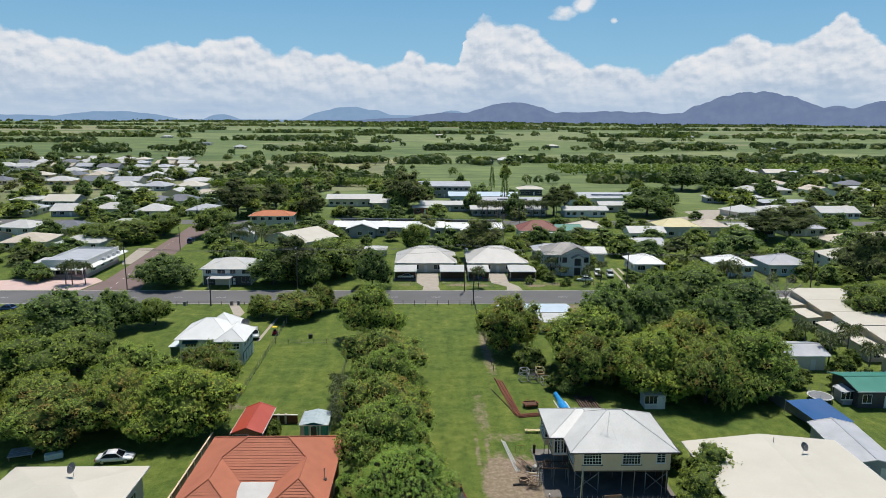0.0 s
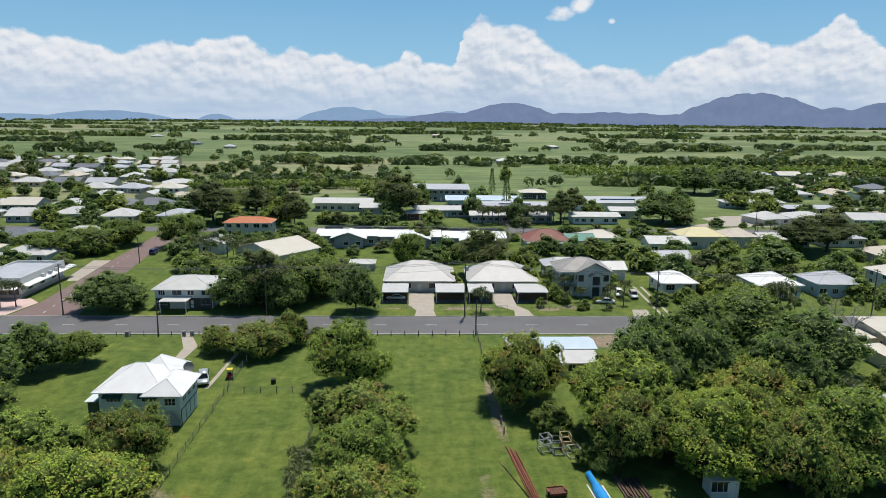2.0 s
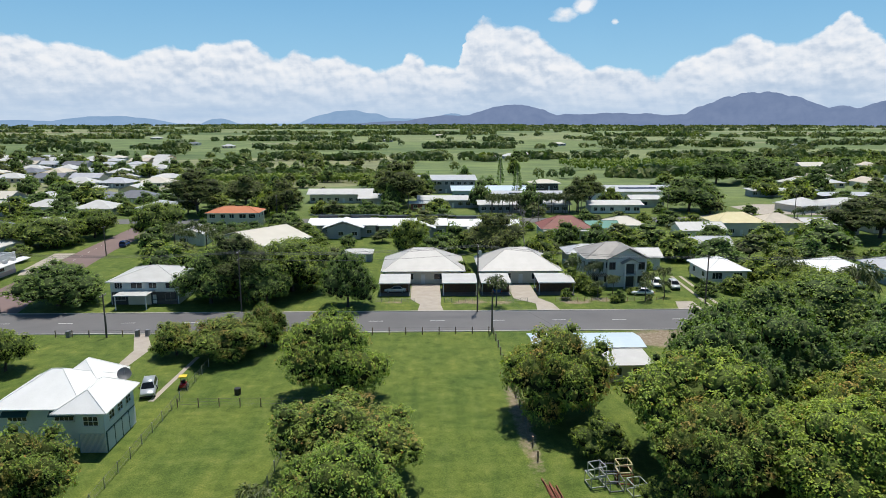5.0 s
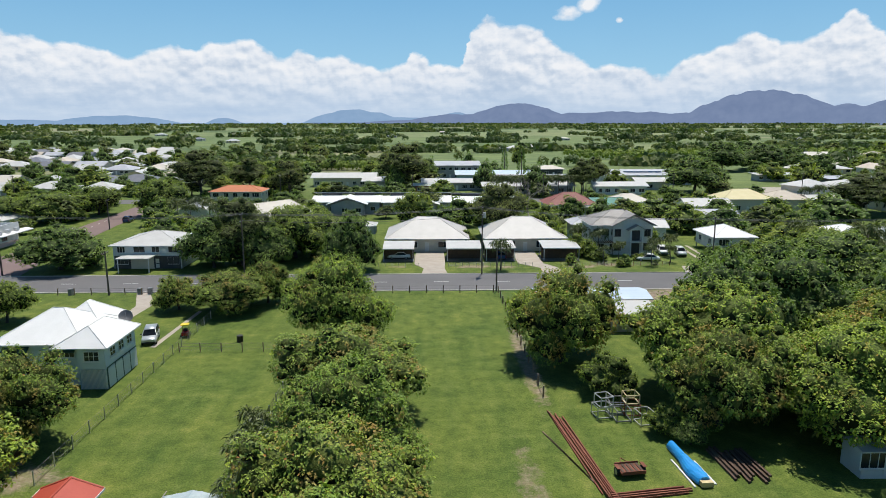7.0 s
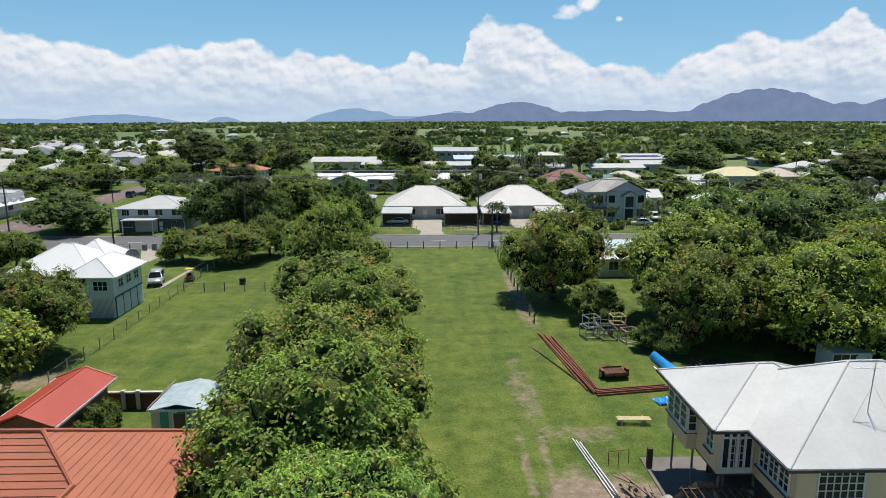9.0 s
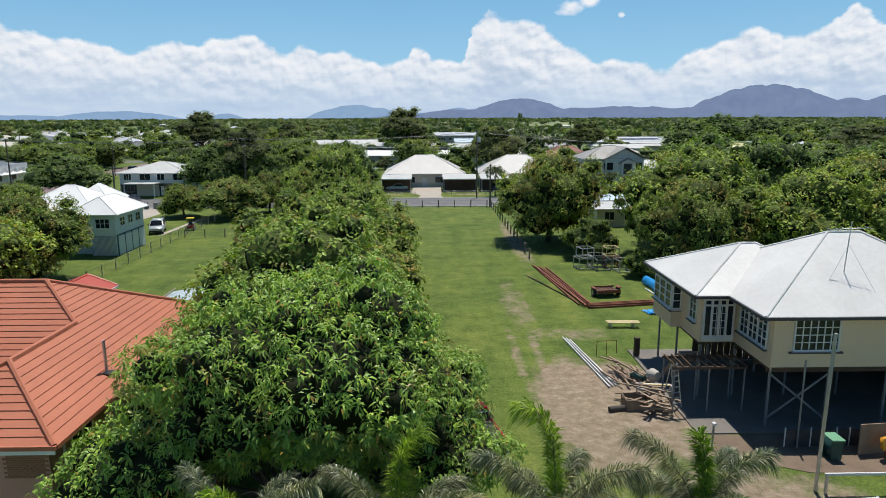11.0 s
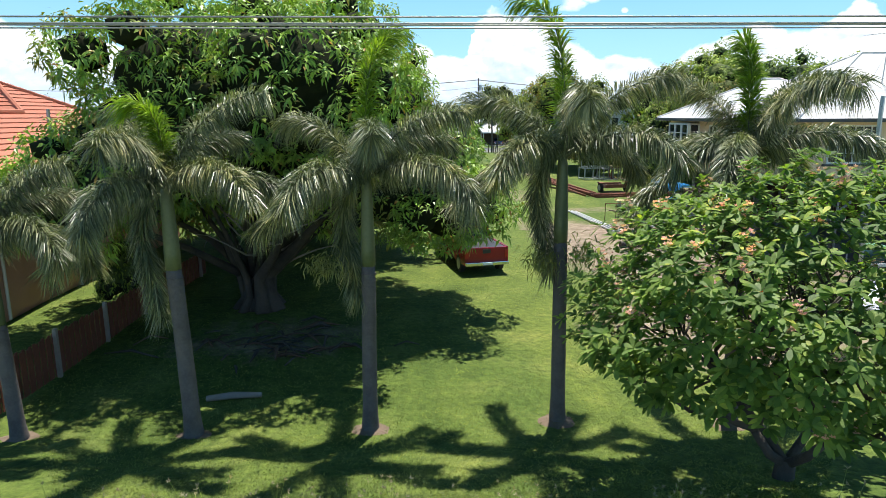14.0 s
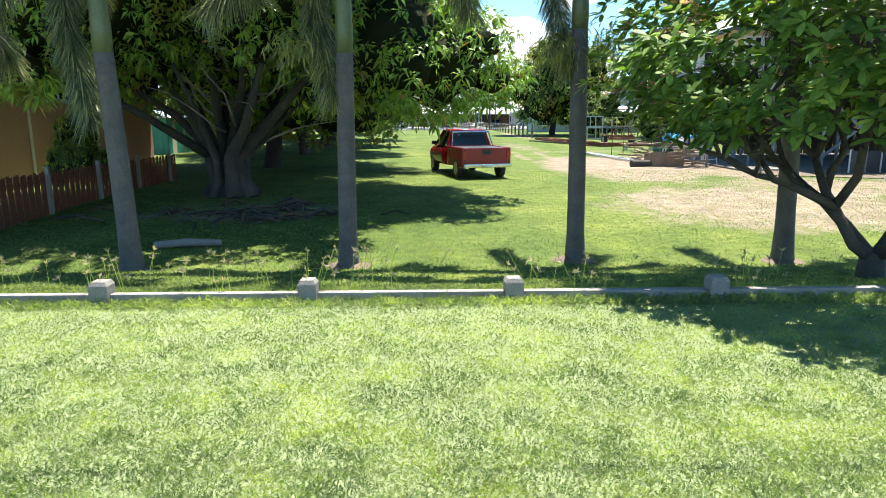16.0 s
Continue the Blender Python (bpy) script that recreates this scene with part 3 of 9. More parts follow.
# the clouds: a curved backdrop, far out
def cloud_backdrop():
    R, n, k = 4850, 180, 14
    vs = [(R * math.sin(i * math.tau / n), R * math.cos(i * math.tau / n), -60 + 3260 * j / k) for i in range(n) for j in range(k + 1)]
    qs = [(i * (k + 1) + j, ((i + 1) % n) * (k + 1) + j, ((i + 1) % n) * (k + 1) + j + 1, i * (k + 1) + j + 1) for i in range(n) for j in range(k)]
    m = bpy.data.materials.new("cumulus")
    m.use_nodes = True
    nt = m.node_tree
    co = nt.nodes.new("ShaderNodeTexCoord").outputs["Object"]
    xyz = nt.nodes.new("ShaderNodeSeparateXYZ")
    nt.links.new(co, xyz.inputs[0])
    az = math_node(nt, "ARCTAN2", xyz.outputs[0], xyz.outputs[1])          # bearing, radians
    el = math_node(nt, "DIVIDE", xyz.outputs[2], R)                        # tangent of the elevation
    cv = nt.nodes.new("ShaderNodeCombineXYZ")
    nt.links.new(az, cv.inputs[0])
    nt.links.new(math_node(nt, "MULTIPLY", el, 1.25), cv.inputs[1])
    p = cv.outputs[0]
    # how high the cloud tops stand along the bearing (-0.6 to 0.65 rad)
    def centred(vec, scale, detail, rough):
        return math_node(nt, "SUBTRACT", noise_tex(nt, vec, scale, detail, rough), 0.5)

    def heaps(vec):
        """Round heads at two sizes, roughened."""
        wob = nt.nodes.new("ShaderNodeVectorMath")
        wob.operation = "MULTIPLY_ADD"
        nz = nt.nodes.new("ShaderNodeTexNoise")
        nz.inputs["Scale"].default_value, nz.inputs["Detail"].default_value = 60, 4
        nt.links.new(vec, nz.inputs["Vector"])
        nt.links.new(nz.outputs["Color"], wob.inputs[0])
        wob.inputs[1].default_value = (0.014, 0.014, 0)
        nt.links.new(vec, wob.inputs[2])
        out = centred(vec, 16, 9, 0.66)
        for sc, k in ((30, 0.5), (75, 0.22)):
            v = nt.nodes.new("ShaderNodeTexVoronoi")
            v.feature, v.inputs["Scale"].default_value, v.inputs["Smoothness"].default_value = "SMOOTH_F1", sc, 0.3
            nt.links.new(wob.outputs[0], v.inputs["Vector"])
            out = math_node(nt, "ADD", out, math_node(nt, "MULTIPLY", math_node(nt, "SUBTRACT", 0.5, v.outputs["Distance"]), k))
        return out

    swayed = math_node(nt, "ADD", az, math_node(nt, "MULTIPLY", centred(p, 45, 4, 0.6), 0.022))
    u = math_node(nt, "MULTIPLY", math_node(nt, "ADD", swayed, 0.6), 0.8)
    tops = [(-0.56, 0.116), (-0.498, 0.1), (-0.467, 0.105), (-0.41, 0.086), (-0.357, 0.106), (-0.329, 0.093), (-0.308, 0.11), (-0.247, 0.111), (-0.213, 0.09),
            (-0.183, 0.104), (-0.162, 0.088), (-0.129, 0.095), (-0.069, 0.079), (-0.036, 0.086), (-0.022, 0.105), (0.003, 0.083), (0.048, 0.081), (0.06, 0.13), (0.083, 0.147),
            (0.128, 0.134), (0.161, 0.131), (0.183, 0.107), (0.206, 0.098), (0.235, 0.077), (0.294, 0.078), (0.33, 0.062), (0.365, 0.089), (0.445, 0.114), (0.475, 0.104), (0.525, 0.112), (0.552, 0.138), (0.6, 0.095)]
    top = ramp(nt, u, [((a + 0.6) * 0.8, (b * 5,) * 3) for a, b in tops])
    sep = nt.nodes.new("ShaderNodeSeparateColor")
    nt.links.new(top, sep.inputs[0])
    top = math_node(nt, "ADD", math_node(nt, "MULTIPLY", sep.outputs[0], 0.2), 0.004)
    d0 = heaps(p)
    off = nt.nodes.new("ShaderNodeVectorMath")
    off.operation = "ADD"
    off.inputs[1].default_value = (0.003, 0.008, 0)
    nt.links.new(p, off.inputs[0])
    d1 = heaps(off.outputs[0])
    depth = math_node(nt, "SUBTRACT", top, el)
    rim = math_node(nt, "ADD", depth, math_node(nt, "MULTIPLY", d0, 0.02))
    for ca, ce, ra, re_ in ((0.198, 0.153, 0.022, 0.012), (0.225, 0.165, 0.02, 0.013), (0.268, 0.142, 0.006, 0.005)):      # torn scraps beside the tower
        qa = math_node(nt, "DIVIDE", math_node(nt, "SUBTRACT", swayed, ca), ra)
        qe = math_node(nt, "DIVIDE", math_node(nt, "SUBTRACT", el, ce), re_)
        q = math_node(nt, "SUBTRACT", 1.0, math_node(nt, "ADD", math_node(nt, "MULTIPLY", qa, qa), math_node(nt, "MULTIPLY", qe, qe)))
        rim = math_node(nt, "MAXIMUM", rim, math_node(nt, "ADD", math_node(nt, "MULTIPLY", q, 0.008), math_node(nt, "MULTIPLY", d0, 0.012)))
    cover = math_node(nt, "MULTIPLY", rim, 150, True)
    sky_glow = math_node(nt, "MULTIPLY", math_node(nt, "SUBTRACT", 1.15, el), 0.75, True)      # added sky glow that brightens the blue, thinning with height
    sky_glow = math_node(nt, "ADD", sky_glow, math_node(nt, "MULTIPLY", centred(p, 5, 5, 0.6), 0.12), True)
    # lit heads, soft blue-grey hollows, flat grey bases further in
    st = nt.nodes.new("ShaderNodeMapping")
    st.inputs["Scale"].default_value = (7, 34, 1)
    nt.links.new(p, st.inputs[0])
    bands = centred(st.outputs[0], 1.2, 5, 0.6)
    lit = math_node(nt, "ADD", math_node(nt, "MULTIPLY", math_node(nt, "SUBTRACT", d0, d1), 1.7), 0.78)
    lit = math_node(nt, "ADD", lit, math_node(nt, "MULTIPLY", depth, -5.0))
    lit = math_node(nt, "ADD", lit, math_node(nt, "MULTIPLY", bands, 0.75), True)
    col = ramp(nt, lit, [(0.0, (0.46, 0.56, 0.7)), (0.35, (0.58, 0.66, 0.77)), (0.65, (0.74, 0.79, 0.86)), (0.95, (0.85, 0.87, 0.905))])
    low = math_node(nt, "MULTIPLY", math_node(nt, "SUBTRACT", 0.078, el), 16, True)
    haze = ramp(nt, math_node(nt, "ADD", bands, 0.5), [(0.3, (0.42, 0.56, 0.75)), (0.7, (0.56, 0.67, 0.81))])
    col = mix(nt, math_node(nt, "MULTIPLY", low, 0.85), col, haze)
    blue = math_node(nt, "SUBTRACT", 1.0, cover)
    air = mix(nt, math_node(nt, "MULTIPLY", math_node(nt, "SUBTRACT", el, 0.06), 5.0, True), (0.36, 0.64, 0.86), (0.16, 0.46, 0.78))
    col = mix(nt, blue, col, air)
    cover = math_node(nt, "ADD", cover, math_node(nt, "MULTIPLY", blue, sky_glow), True)
    em = nt.nodes.new("ShaderNodeEmission")
    nt.links.new(col, em.inputs[0])
    tr = nt.nodes.new("ShaderNodeBsdfTransparent")
    ms = nt.nodes.new("ShaderNodeMixShader")
    nt.links.new(cover, ms.inputs[0])
    nt.links.new(tr.outputs[0], ms.inputs[1])
    nt.links.new(em.outputs[0], ms.inputs[2])
    nt.links.new(ms.outputs[0], nt.nodes["Material Output"].inputs[0])
    return tagged(new("backdrop_clouds", np_mesh("backdrop_clouds", vs, qs, m)), "bank of white cumulus clouds over the horizon", "clouds", kind="structure")


cloud_backdrop()


# ---- trees ----
def leaves(centres, axes, length, width, rng, droop=0.25, facing=None):
    """Folded leaves, one quad each: base, edge, tip, edge. facing: the way their upper sides look."""
    n = len(centres)
    axes = axes / np.linalg.norm(axes, axis=1, keepdims=True)
    ref = rng.normal(size=(n, 3))
    if facing is None:
        ref[:, 2] += 1.2
    else:
        ref = ref * 0.45 + facing
    side = np.cross(axes, ref)
    side /= np.linalg.norm(side, axis=1, keepdims=True) + 1e-6
    ln = length * rng.uniform(0.7, 1.25, (n, 1))
    wd = width * rng.uniform(0.7, 1.25, (n, 1))
    tip = centres + axes * ln
    tip[:, 2] -= droop * ln[:, 0]
    midp = centres + axes * ln * 0.5
    v = np.stack([centres, midp + side * wd / 2, tip, midp - side * wd / 2], 1).reshape(-1, 3)
    q = np.arange(n * 4).reshape(-1, 4)
    return v, q


def lobed_crown(rng, lobes, clumps, per, length, width, droop=0.3, low=-0.35, tuft=0.6, main=0):
    """Tufts of leaves over the outer skin of a heap of lobes: each tuft is a small dome of its own."""
    lob = np.array(lobes, float)
    area = lob[:, 3] ** 2
    area[:main] *= 0.4      # most leaves sit on the bough ends
    n = clumps * 5
    pick = rng.choice(len(lob), size=n, p=area / area.sum())
    nrm = rng.normal(size=(n, 3))
    nrm /= np.linalg.norm(nrm, axis=1, keepdims=True)
    pos = lob[pick, :3] + nrm * lob[pick, 3:4] * np.array([1, 1, 0.85]) * rng.uniform(0.8, 1.08, (n, 1))
    keep = nrm[:, 2] > low - rng.uniform(0, 0.35, n)
    for k in range(len(lob)):
        inside = np.linalg.norm((pos - lob[k, :3]) / np.array([1, 1, 0.85]), axis=1) < lob[k, 3] * 0.84
        keep &= ~inside
    pos, nrm = pos[keep], nrm[keep]
    # spread the tufts apart, so that dark gaps stay between them
    cell, taken, sel = tuft, {}, []
    for i, q in enumerate(pos):
        key = tuple(np.floor(q / cell).astype(int))
        if all(np.linalg.norm(q - pos[j]) > cell for a in (-1, 0, 1) for b in (-1, 0, 1) for c_ in (-1, 0, 1) for j in taken.get((key[0] + a, key[1] + b, key[2] + c_), ())):
            taken.setdefault(key, []).append(i)
            sel.append(i)
            if len(sel) >= clumps:
                break
    pos, nrm = pos[sel], nrm[sel]
    # each tuft is a rosette: leaves spring from its heart, lean out and hang over
    axis = nrm * 0.75 + np.array([0, 0, 0.6]) + rng.normal(size=nrm.shape) * 0.25
    axis /= np.linalg.norm(axis, axis=1, keepdims=True)
    size = np.repeat(rng.uniform(0.7, 1.25, (len(pos), 1)), per, 0)
    nn = np.repeat(axis, per, 0)
    u = rng.normal(size=nn.shape)
    u -= nn * (u * nn).sum(1, keepdims=True)
    u /= np.linalg.norm(u, axis=1, keepdims=True)
    rise = rng.uniform(-0.85, 0.7, (len(u), 1))
    ax = u + nn * rise
    c = np.repeat(pos, per, 0) + nn * (rise * 0.3) * tuft * size + u * tuft * 0.12 + rng.normal(size=u.shape) * tuft * 0.16
    v, q = leaves(c, ax, length, width, rng, droop, nn * 1.4 + u * 0.3 + np.array([0, 0, 1.1]))
    v = v.reshape(-1, 4, 3)
    v = (c[:, None] + (v - c[:, None]) * size[:, None]).reshape(-1, 3)
    return (v, q)


def bough_ends(rng, lobes, size, low):
    """Rounded bough ends that stand out from the lobes, with dark clefts between them."""
    out = []
    for x, y, z, r in lobes:
        for i in range(int(3.4 * (r / size) ** 2)):
            d = rng.normal(size=3)
            d /= np.linalg.norm(d)
            q = size * rng.uniform(0.6, 1.2)
            p = np.array([x, y, z]) + d * np.array([1, 1, 0.85]) * (r * rng.uniform(0.86, 1.02))
            if d[2] < low or any(np.linalg.norm(p - np.array(o[:3])) < o[3] * 0.86 for o in lobes) or any(np.linalg.norm(p - np.array(o[:3])) < (q + o[3]) * 0.72 for o in out):
                continue
            out.append((*p, q))
    return out


def core(lobes, k, rng, sub=2, small=()):
    """The dim inside of a crown, behind the leaves."""
    bm = bmesh.new()
    for i, (x, y, z, r) in enumerate(list(lobes) + list(small)):
        vs = bmesh.ops.create_icosphere(bm, subdivisions=sub if i < len(lobes) else 1, radius=1.0)["verts"]
        for v in vs:
            d = v.co.copy()
            w = (k if i < len(lobes) else k - 0.12) * r * (1 + 0.22 * noise.noise(d * 2.3 + Vector((x, y, z))))
            v.co = Vector((x, y, z)) + Vector((d.x * w, d.y * w, d.z * w * 0.8))
    v = np.array([v.co[:] for v in bm.verts])
    bm.verts.index_update()
    q = np.array([[l.vert.index for l in f.loops] for f in bm.faces])
    bm.free()
    return v, q


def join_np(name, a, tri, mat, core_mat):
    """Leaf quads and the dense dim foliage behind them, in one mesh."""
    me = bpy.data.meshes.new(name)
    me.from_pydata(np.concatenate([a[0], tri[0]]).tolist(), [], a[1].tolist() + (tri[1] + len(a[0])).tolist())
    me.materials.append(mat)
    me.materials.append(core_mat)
    me.materials.append(M["shaded_twigs"])
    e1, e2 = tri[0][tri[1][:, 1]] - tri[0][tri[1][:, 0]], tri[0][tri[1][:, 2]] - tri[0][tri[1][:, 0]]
    under = np.cross(e1, e2)[:, 2] < 0      # core undersides get the near-black tone: crown shade put into the colour
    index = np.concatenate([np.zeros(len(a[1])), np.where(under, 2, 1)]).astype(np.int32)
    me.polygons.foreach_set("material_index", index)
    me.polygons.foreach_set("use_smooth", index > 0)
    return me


def make_lobes(rng, h, r, n, base=0.35, flat=1.0):
    """A heap of lobes for a crown of height h and radius r."""
    out = [(0, 0, h * (base + (1 - base) * 0.48), min(r * 0.72, h * (1 - base) * 0.55))]
    for i in range(n):
        a = i * math.tau / n + rng.uniform(-0.35, 0.35)
        q = rng.uniform(0.28, 0.46)
        d = r * rng.uniform(0.5, 0.66)
        z = h * (base + (1 - base) * rng.uniform(0.18, 0.62) * flat)
        out.append((math.cos(a) * d, math.sin(a) * d, z, r * q))
    for i in range(max(2, n // 3)):
        a = rng.uniform(0, math.tau)
        d = r * rng.uniform(0.05, 0.35)
        q = r * rng.uniform(0.28, 0.38)
        out.append((math.cos(a) * d, math.sin(a) * d, h - q * 0.85, q))
    return out


def trunk_mesh(rng, h, r, lobes, radius, fork=0.28, mat="bark", shaded_twigs=2):
    bm = bmesh.new()
    f = h * fork
    lean = rng.uniform(-0.04, 0.04, 2) * h
    tube(bm, [(0, 0, -0.15), (0, 0, 0.15), (lean[0] * 0.5, lean[1] * 0.5, f * 0.5), (lean[0], lean[1], f)], [radius * 1.5, radius * 1.15, radius * 0.95, radius * 0.85], 9)
    for x, y, z, q in (lobes[::3] if len(lobes) > 26 else lobes) if shaded_twigs else lobes[:5]:
        b = Vector((x, y, z)) * 0.98
        a = Vector((lean[0], lean[1], f * rng.uniform(0.75, 1.0)))
        m1 = a.lerp(b, 0.4) + Vector((rng.uniform(-1, 1), rng.uniform(-1, 1), rng.uniform(-0.2, 0.6))) * r * 0.07
        tube(bm, [a, m1, b], [radius * 0.38, radius * 0.24, radius * 0.09], 6 if shaded_twigs else 4)
        for k in range(shaded_twigs):
            e = b + Vector((rng.uniform(-1, 1), rng.uniform(-1, 1), rng.uniform(-0.4, 0.8))) * q * 0.8
            tube(bm, [m1.lerp(b, 0.6), (m1.lerp(b, 0.6) + e) / 2 + Vector((0, 0, 0.1)), e], [radius * 0.2, radius * 0.13, radius * 0.05], 5)
    return mesh_of("trunk", bm, M[mat])


def tree(seed, h, r, n, clumps, per, length, width, mat, name, label, category="tree", base=0.35, trunk_r=0.28, corek=0.8, flat=1.0, droop=0.3, low=-0.35, bark="bark", sub=2, tuft=0.6, dim=False, knob=0.9, fork=0.28, extra=(), lean=0.0, hollow=None):
    rng = np.random.default_rng(seed)
    lobes = make_lobes(rng, h, r, n, base, flat) + list(extra)
    lobes = [(x + lean, y, z, q) for x, y, z, q in lobes]
    if hollow:      # the skirt stands open on one side
        x0, x1, y1, z1 = hollow
        lobes = [(x, y, min(z, 5.9 - 0.85 * q + 0.5 * max(0.0, x + 5.0)), q) if x < -1.6 else (x, y, z, q) for x, y, z, q in lobes]
        lobes = [(x, y, min(max(z, z1 + 0.85 * q), h - q * 0.85), q) if x0 < x < x1 and y < y1 else (x, y, z, q) for x, y, z, q in lobes]
    t = thing(name, label, category)
    part("trunk", trunk_mesh(rng, h, r, lobes, trunk_r, fork, bark, 0 if sub == 1 else 2), None, t)
    boughs = bough_ends(rng, lobes, knob, low)
    a = lobed_crown(rng, lobes + boughs, clumps, per, length, width, droop, low, tuft, len(lobes) if sub > 1 and len(boughs) > 30 else 0)
    part("crown", join_np("crown", a, core(lobes, corek, rng, sub, boughs if sub > 1 else ()), M[mat], M["shaded_twigs"] if dim else MASS[mat]), None, t)
    return t


def place(proto, x, y, s=1.0, sz=None, rz=0.0, label="", z=0.0, used=set()):
    """Puts the first at its place and copies of it for the rest."""
    m = pose(x, y, z, 0, 0, rz) @ Matrix.Diagonal((s, s, sz or s, 1))
    if proto.name in used:
        k = proto.scale
        ob = copy_thing(proto, m @ Matrix.Diagonal((1 / k[0], 1 / k[1], 1 / k[2], 1)))
    else:
        used.add(proto.name)
        ob = proto
        ob.matrix_basis = m
    if label:
        ob["label"] = label
    return ob


# ---- houses ----
def hip_faces(x0, x1, y0, y1, z, rise, axis="x", inset=None):
    """The four slopes of a hipped roof (a gable where inset is 0), eaves at z."""
    w, d = x1 - x0, y1 - y0
    if axis == "x":
        k = d / 2 if inset is None else inset
        a, b = (x0 + k, (y0 + y1) / 2, z + rise), (x1 - k, (y0 + y1) / 2, z + rise)
        return [[(x0, y0, z), (x1, y0, z), b, a], [(x1, y1, z), (x0, y1, z), a, b], [(x0, y1, z), (x0, y0, z), a], [(x1, y0, z), (x1, y1, z), b]]
    k = w / 2 if inset is None else inset
    a, b = ((x0 + x1) / 2, y0 + k, z + rise), ((x0 + x1) / 2, y1 - k, z + rise)
    return [[(x0, y0, z), (x1, y0, z), a], [(x1, y0, z), (x1, y1, z), b, a], [(x1, y1, z), (x0, y1, z), b], [(x0, y1, z), (x0, y0, z), a, b]]


def roof_mesh(faces, mat, thick=0.12, name="roof"):
    bm = bmesh.new()
    for f in faces:
        pts = [Vector(p) for p in f]
        if len({tuple(round(c, 4) for c in p) for p in pts}) < 3:
            continue
        solid_poly(bm, pts, thick)
    return mesh_of(name, bm, M[mat])


def ridge_caps(faces, mat, r=0.1):
    """Rolled caps along ridges and hips."""
    bm = bmesh.new()
    seen = set()
    zmin = min(p[2] for f in faces for p in f)
    for f in faces:
        for a, b in zip(f, f[1:] + f[:1]):
            key = tuple(sorted((tuple(round(c, 3) for c in a), tuple(round(c, 3) for c in b))))
            if key in seen or max(a[2], b[2]) < zmin + 0.3 or (Vector(a) - Vector(b)).length < 0.3:
                continue
            seen.add(key)
            rod(bm, Vector(a) + Vector((0, 0, 0.0)), Vector(b) + Vector((0, 0, 0.0)), r, seg=6)
    return mesh_of("ridge_cap", bm, M[mat])


WIN = {}


def lattice(xs, zs, y0, y1):
    """One joined frame: bars between the even gaps of xs and zs, open in the odd ones."""
    bm = bmesh.new()
    grid = [[[bm.verts.new((x, y, z)) for z in zs] for x in xs] for y in (y0, y1)]
    solid = lambda i, j: 0 <= i < len(xs) - 1 and 0 <= j < len(zs) - 1 and not (i % 2 and j % 2)
    f, b = grid
    for i in range(len(xs) - 1):
        for j in range(len(zs) - 1):
            if solid(i, j):
                bm.faces.new((f[i][j], f[i + 1][j], f[i + 1][j + 1], f[i][j + 1]))
                bm.faces.new((b[i][j], b[i][j + 1], b[i + 1][j + 1], b[i + 1][j]))
                for di, dj, p, q in ((-1, 0, (i, j + 1), (i, j)), (1, 0, (i + 1, j), (i + 1, j + 1)), (0, -1, (i, j), (i + 1, j)), (0, 1, (i + 1, j + 1), (i, j + 1))):
                    if not solid(i + di, j + dj):
                        bm.faces.new((f[p[0]][p[1]], b[p[0]][p[1]], b[q[0]][q[1]], f[q[0]][q[1]]))
    bmesh.ops.recalc_face_normals(bm, faces=bm.faces[:])
    return bm


def window_mesh(w, h, cols, rows, frame_mat):
    """A sash frame with glazing bars (the pane is a mesh of its own)."""
    key = (round(w, 2), round(h, 2), cols, rows, frame_mat)
    if key not in WIN:
        xs = [-w / 2 - 0.07, -w / 2] + [v for i in range(1, cols) for v in (-w / 2 + w * i / cols - 0.022, -w / 2 + w * i / cols + 0.022)] + [w / 2, w / 2 + 0.07]
        zs = [-0.07, 0.0] + [v for j in range(1, rows) for v in (h * j / rows - 0.018, h * j / rows + 0.018)] + [h, h + 0.07]
        bm = lattice(xs, zs, -0.05, 0.03)
        sill = boxes((-w / 2 - 0.12, w / 2 + 0.12, -0.12, 0.0, -0.13, -0.075))
        WIN[key] = (mesh_of("window", bm, M[frame_mat]), mesh_of("pane", boxes((-w / 2, w / 2, 0.0, 0.012, 0, h)), M["glass"]), mesh_of("sill", sill, M[frame_mat]))
    return WIN[key]


def window(parent, x, y, z, w, h, facing=0, cols=2, rows=1, frame_mat="trim", sill=True):
    """facing: 0 south, 90 east, 180 north, -90 west."""
    f, p, s = window_mesh(w, h, cols, rows, frame_mat)
    o = part("window", f, None, parent)
    o.matrix_basis = pose(x, y, z, 0, 0, facing)
    part("pane", p, None, o)
    if sill:
        part("sill", s, None, o)
    return o


def door(parent, x, y, z, w=0.9, h=2.05, facing=0, mat="trim"):
    o = part("door", boxes((-w / 2, w / 2, -0.05, 0.0, 0, h), (-w / 2 + 0.1, w / 2 - 0.1, -0.065, -0.05, 0.15, h * 0.45), (-w / 2 + 0.1, w / 2 - 0.1, -0.065, -0.05, h * 0.52, h - 0.12)), M[mat], parent)
    o.matrix_basis = pose(x, y, z, 0, 0, facing)
    part("handle", rods(((w / 2 - 0.1, -0.07, h * 0.48), (w / 2 - 0.1, -0.13, h * 0.48), 0.025)), M["chrome"], o)
    return o


FOOT = []


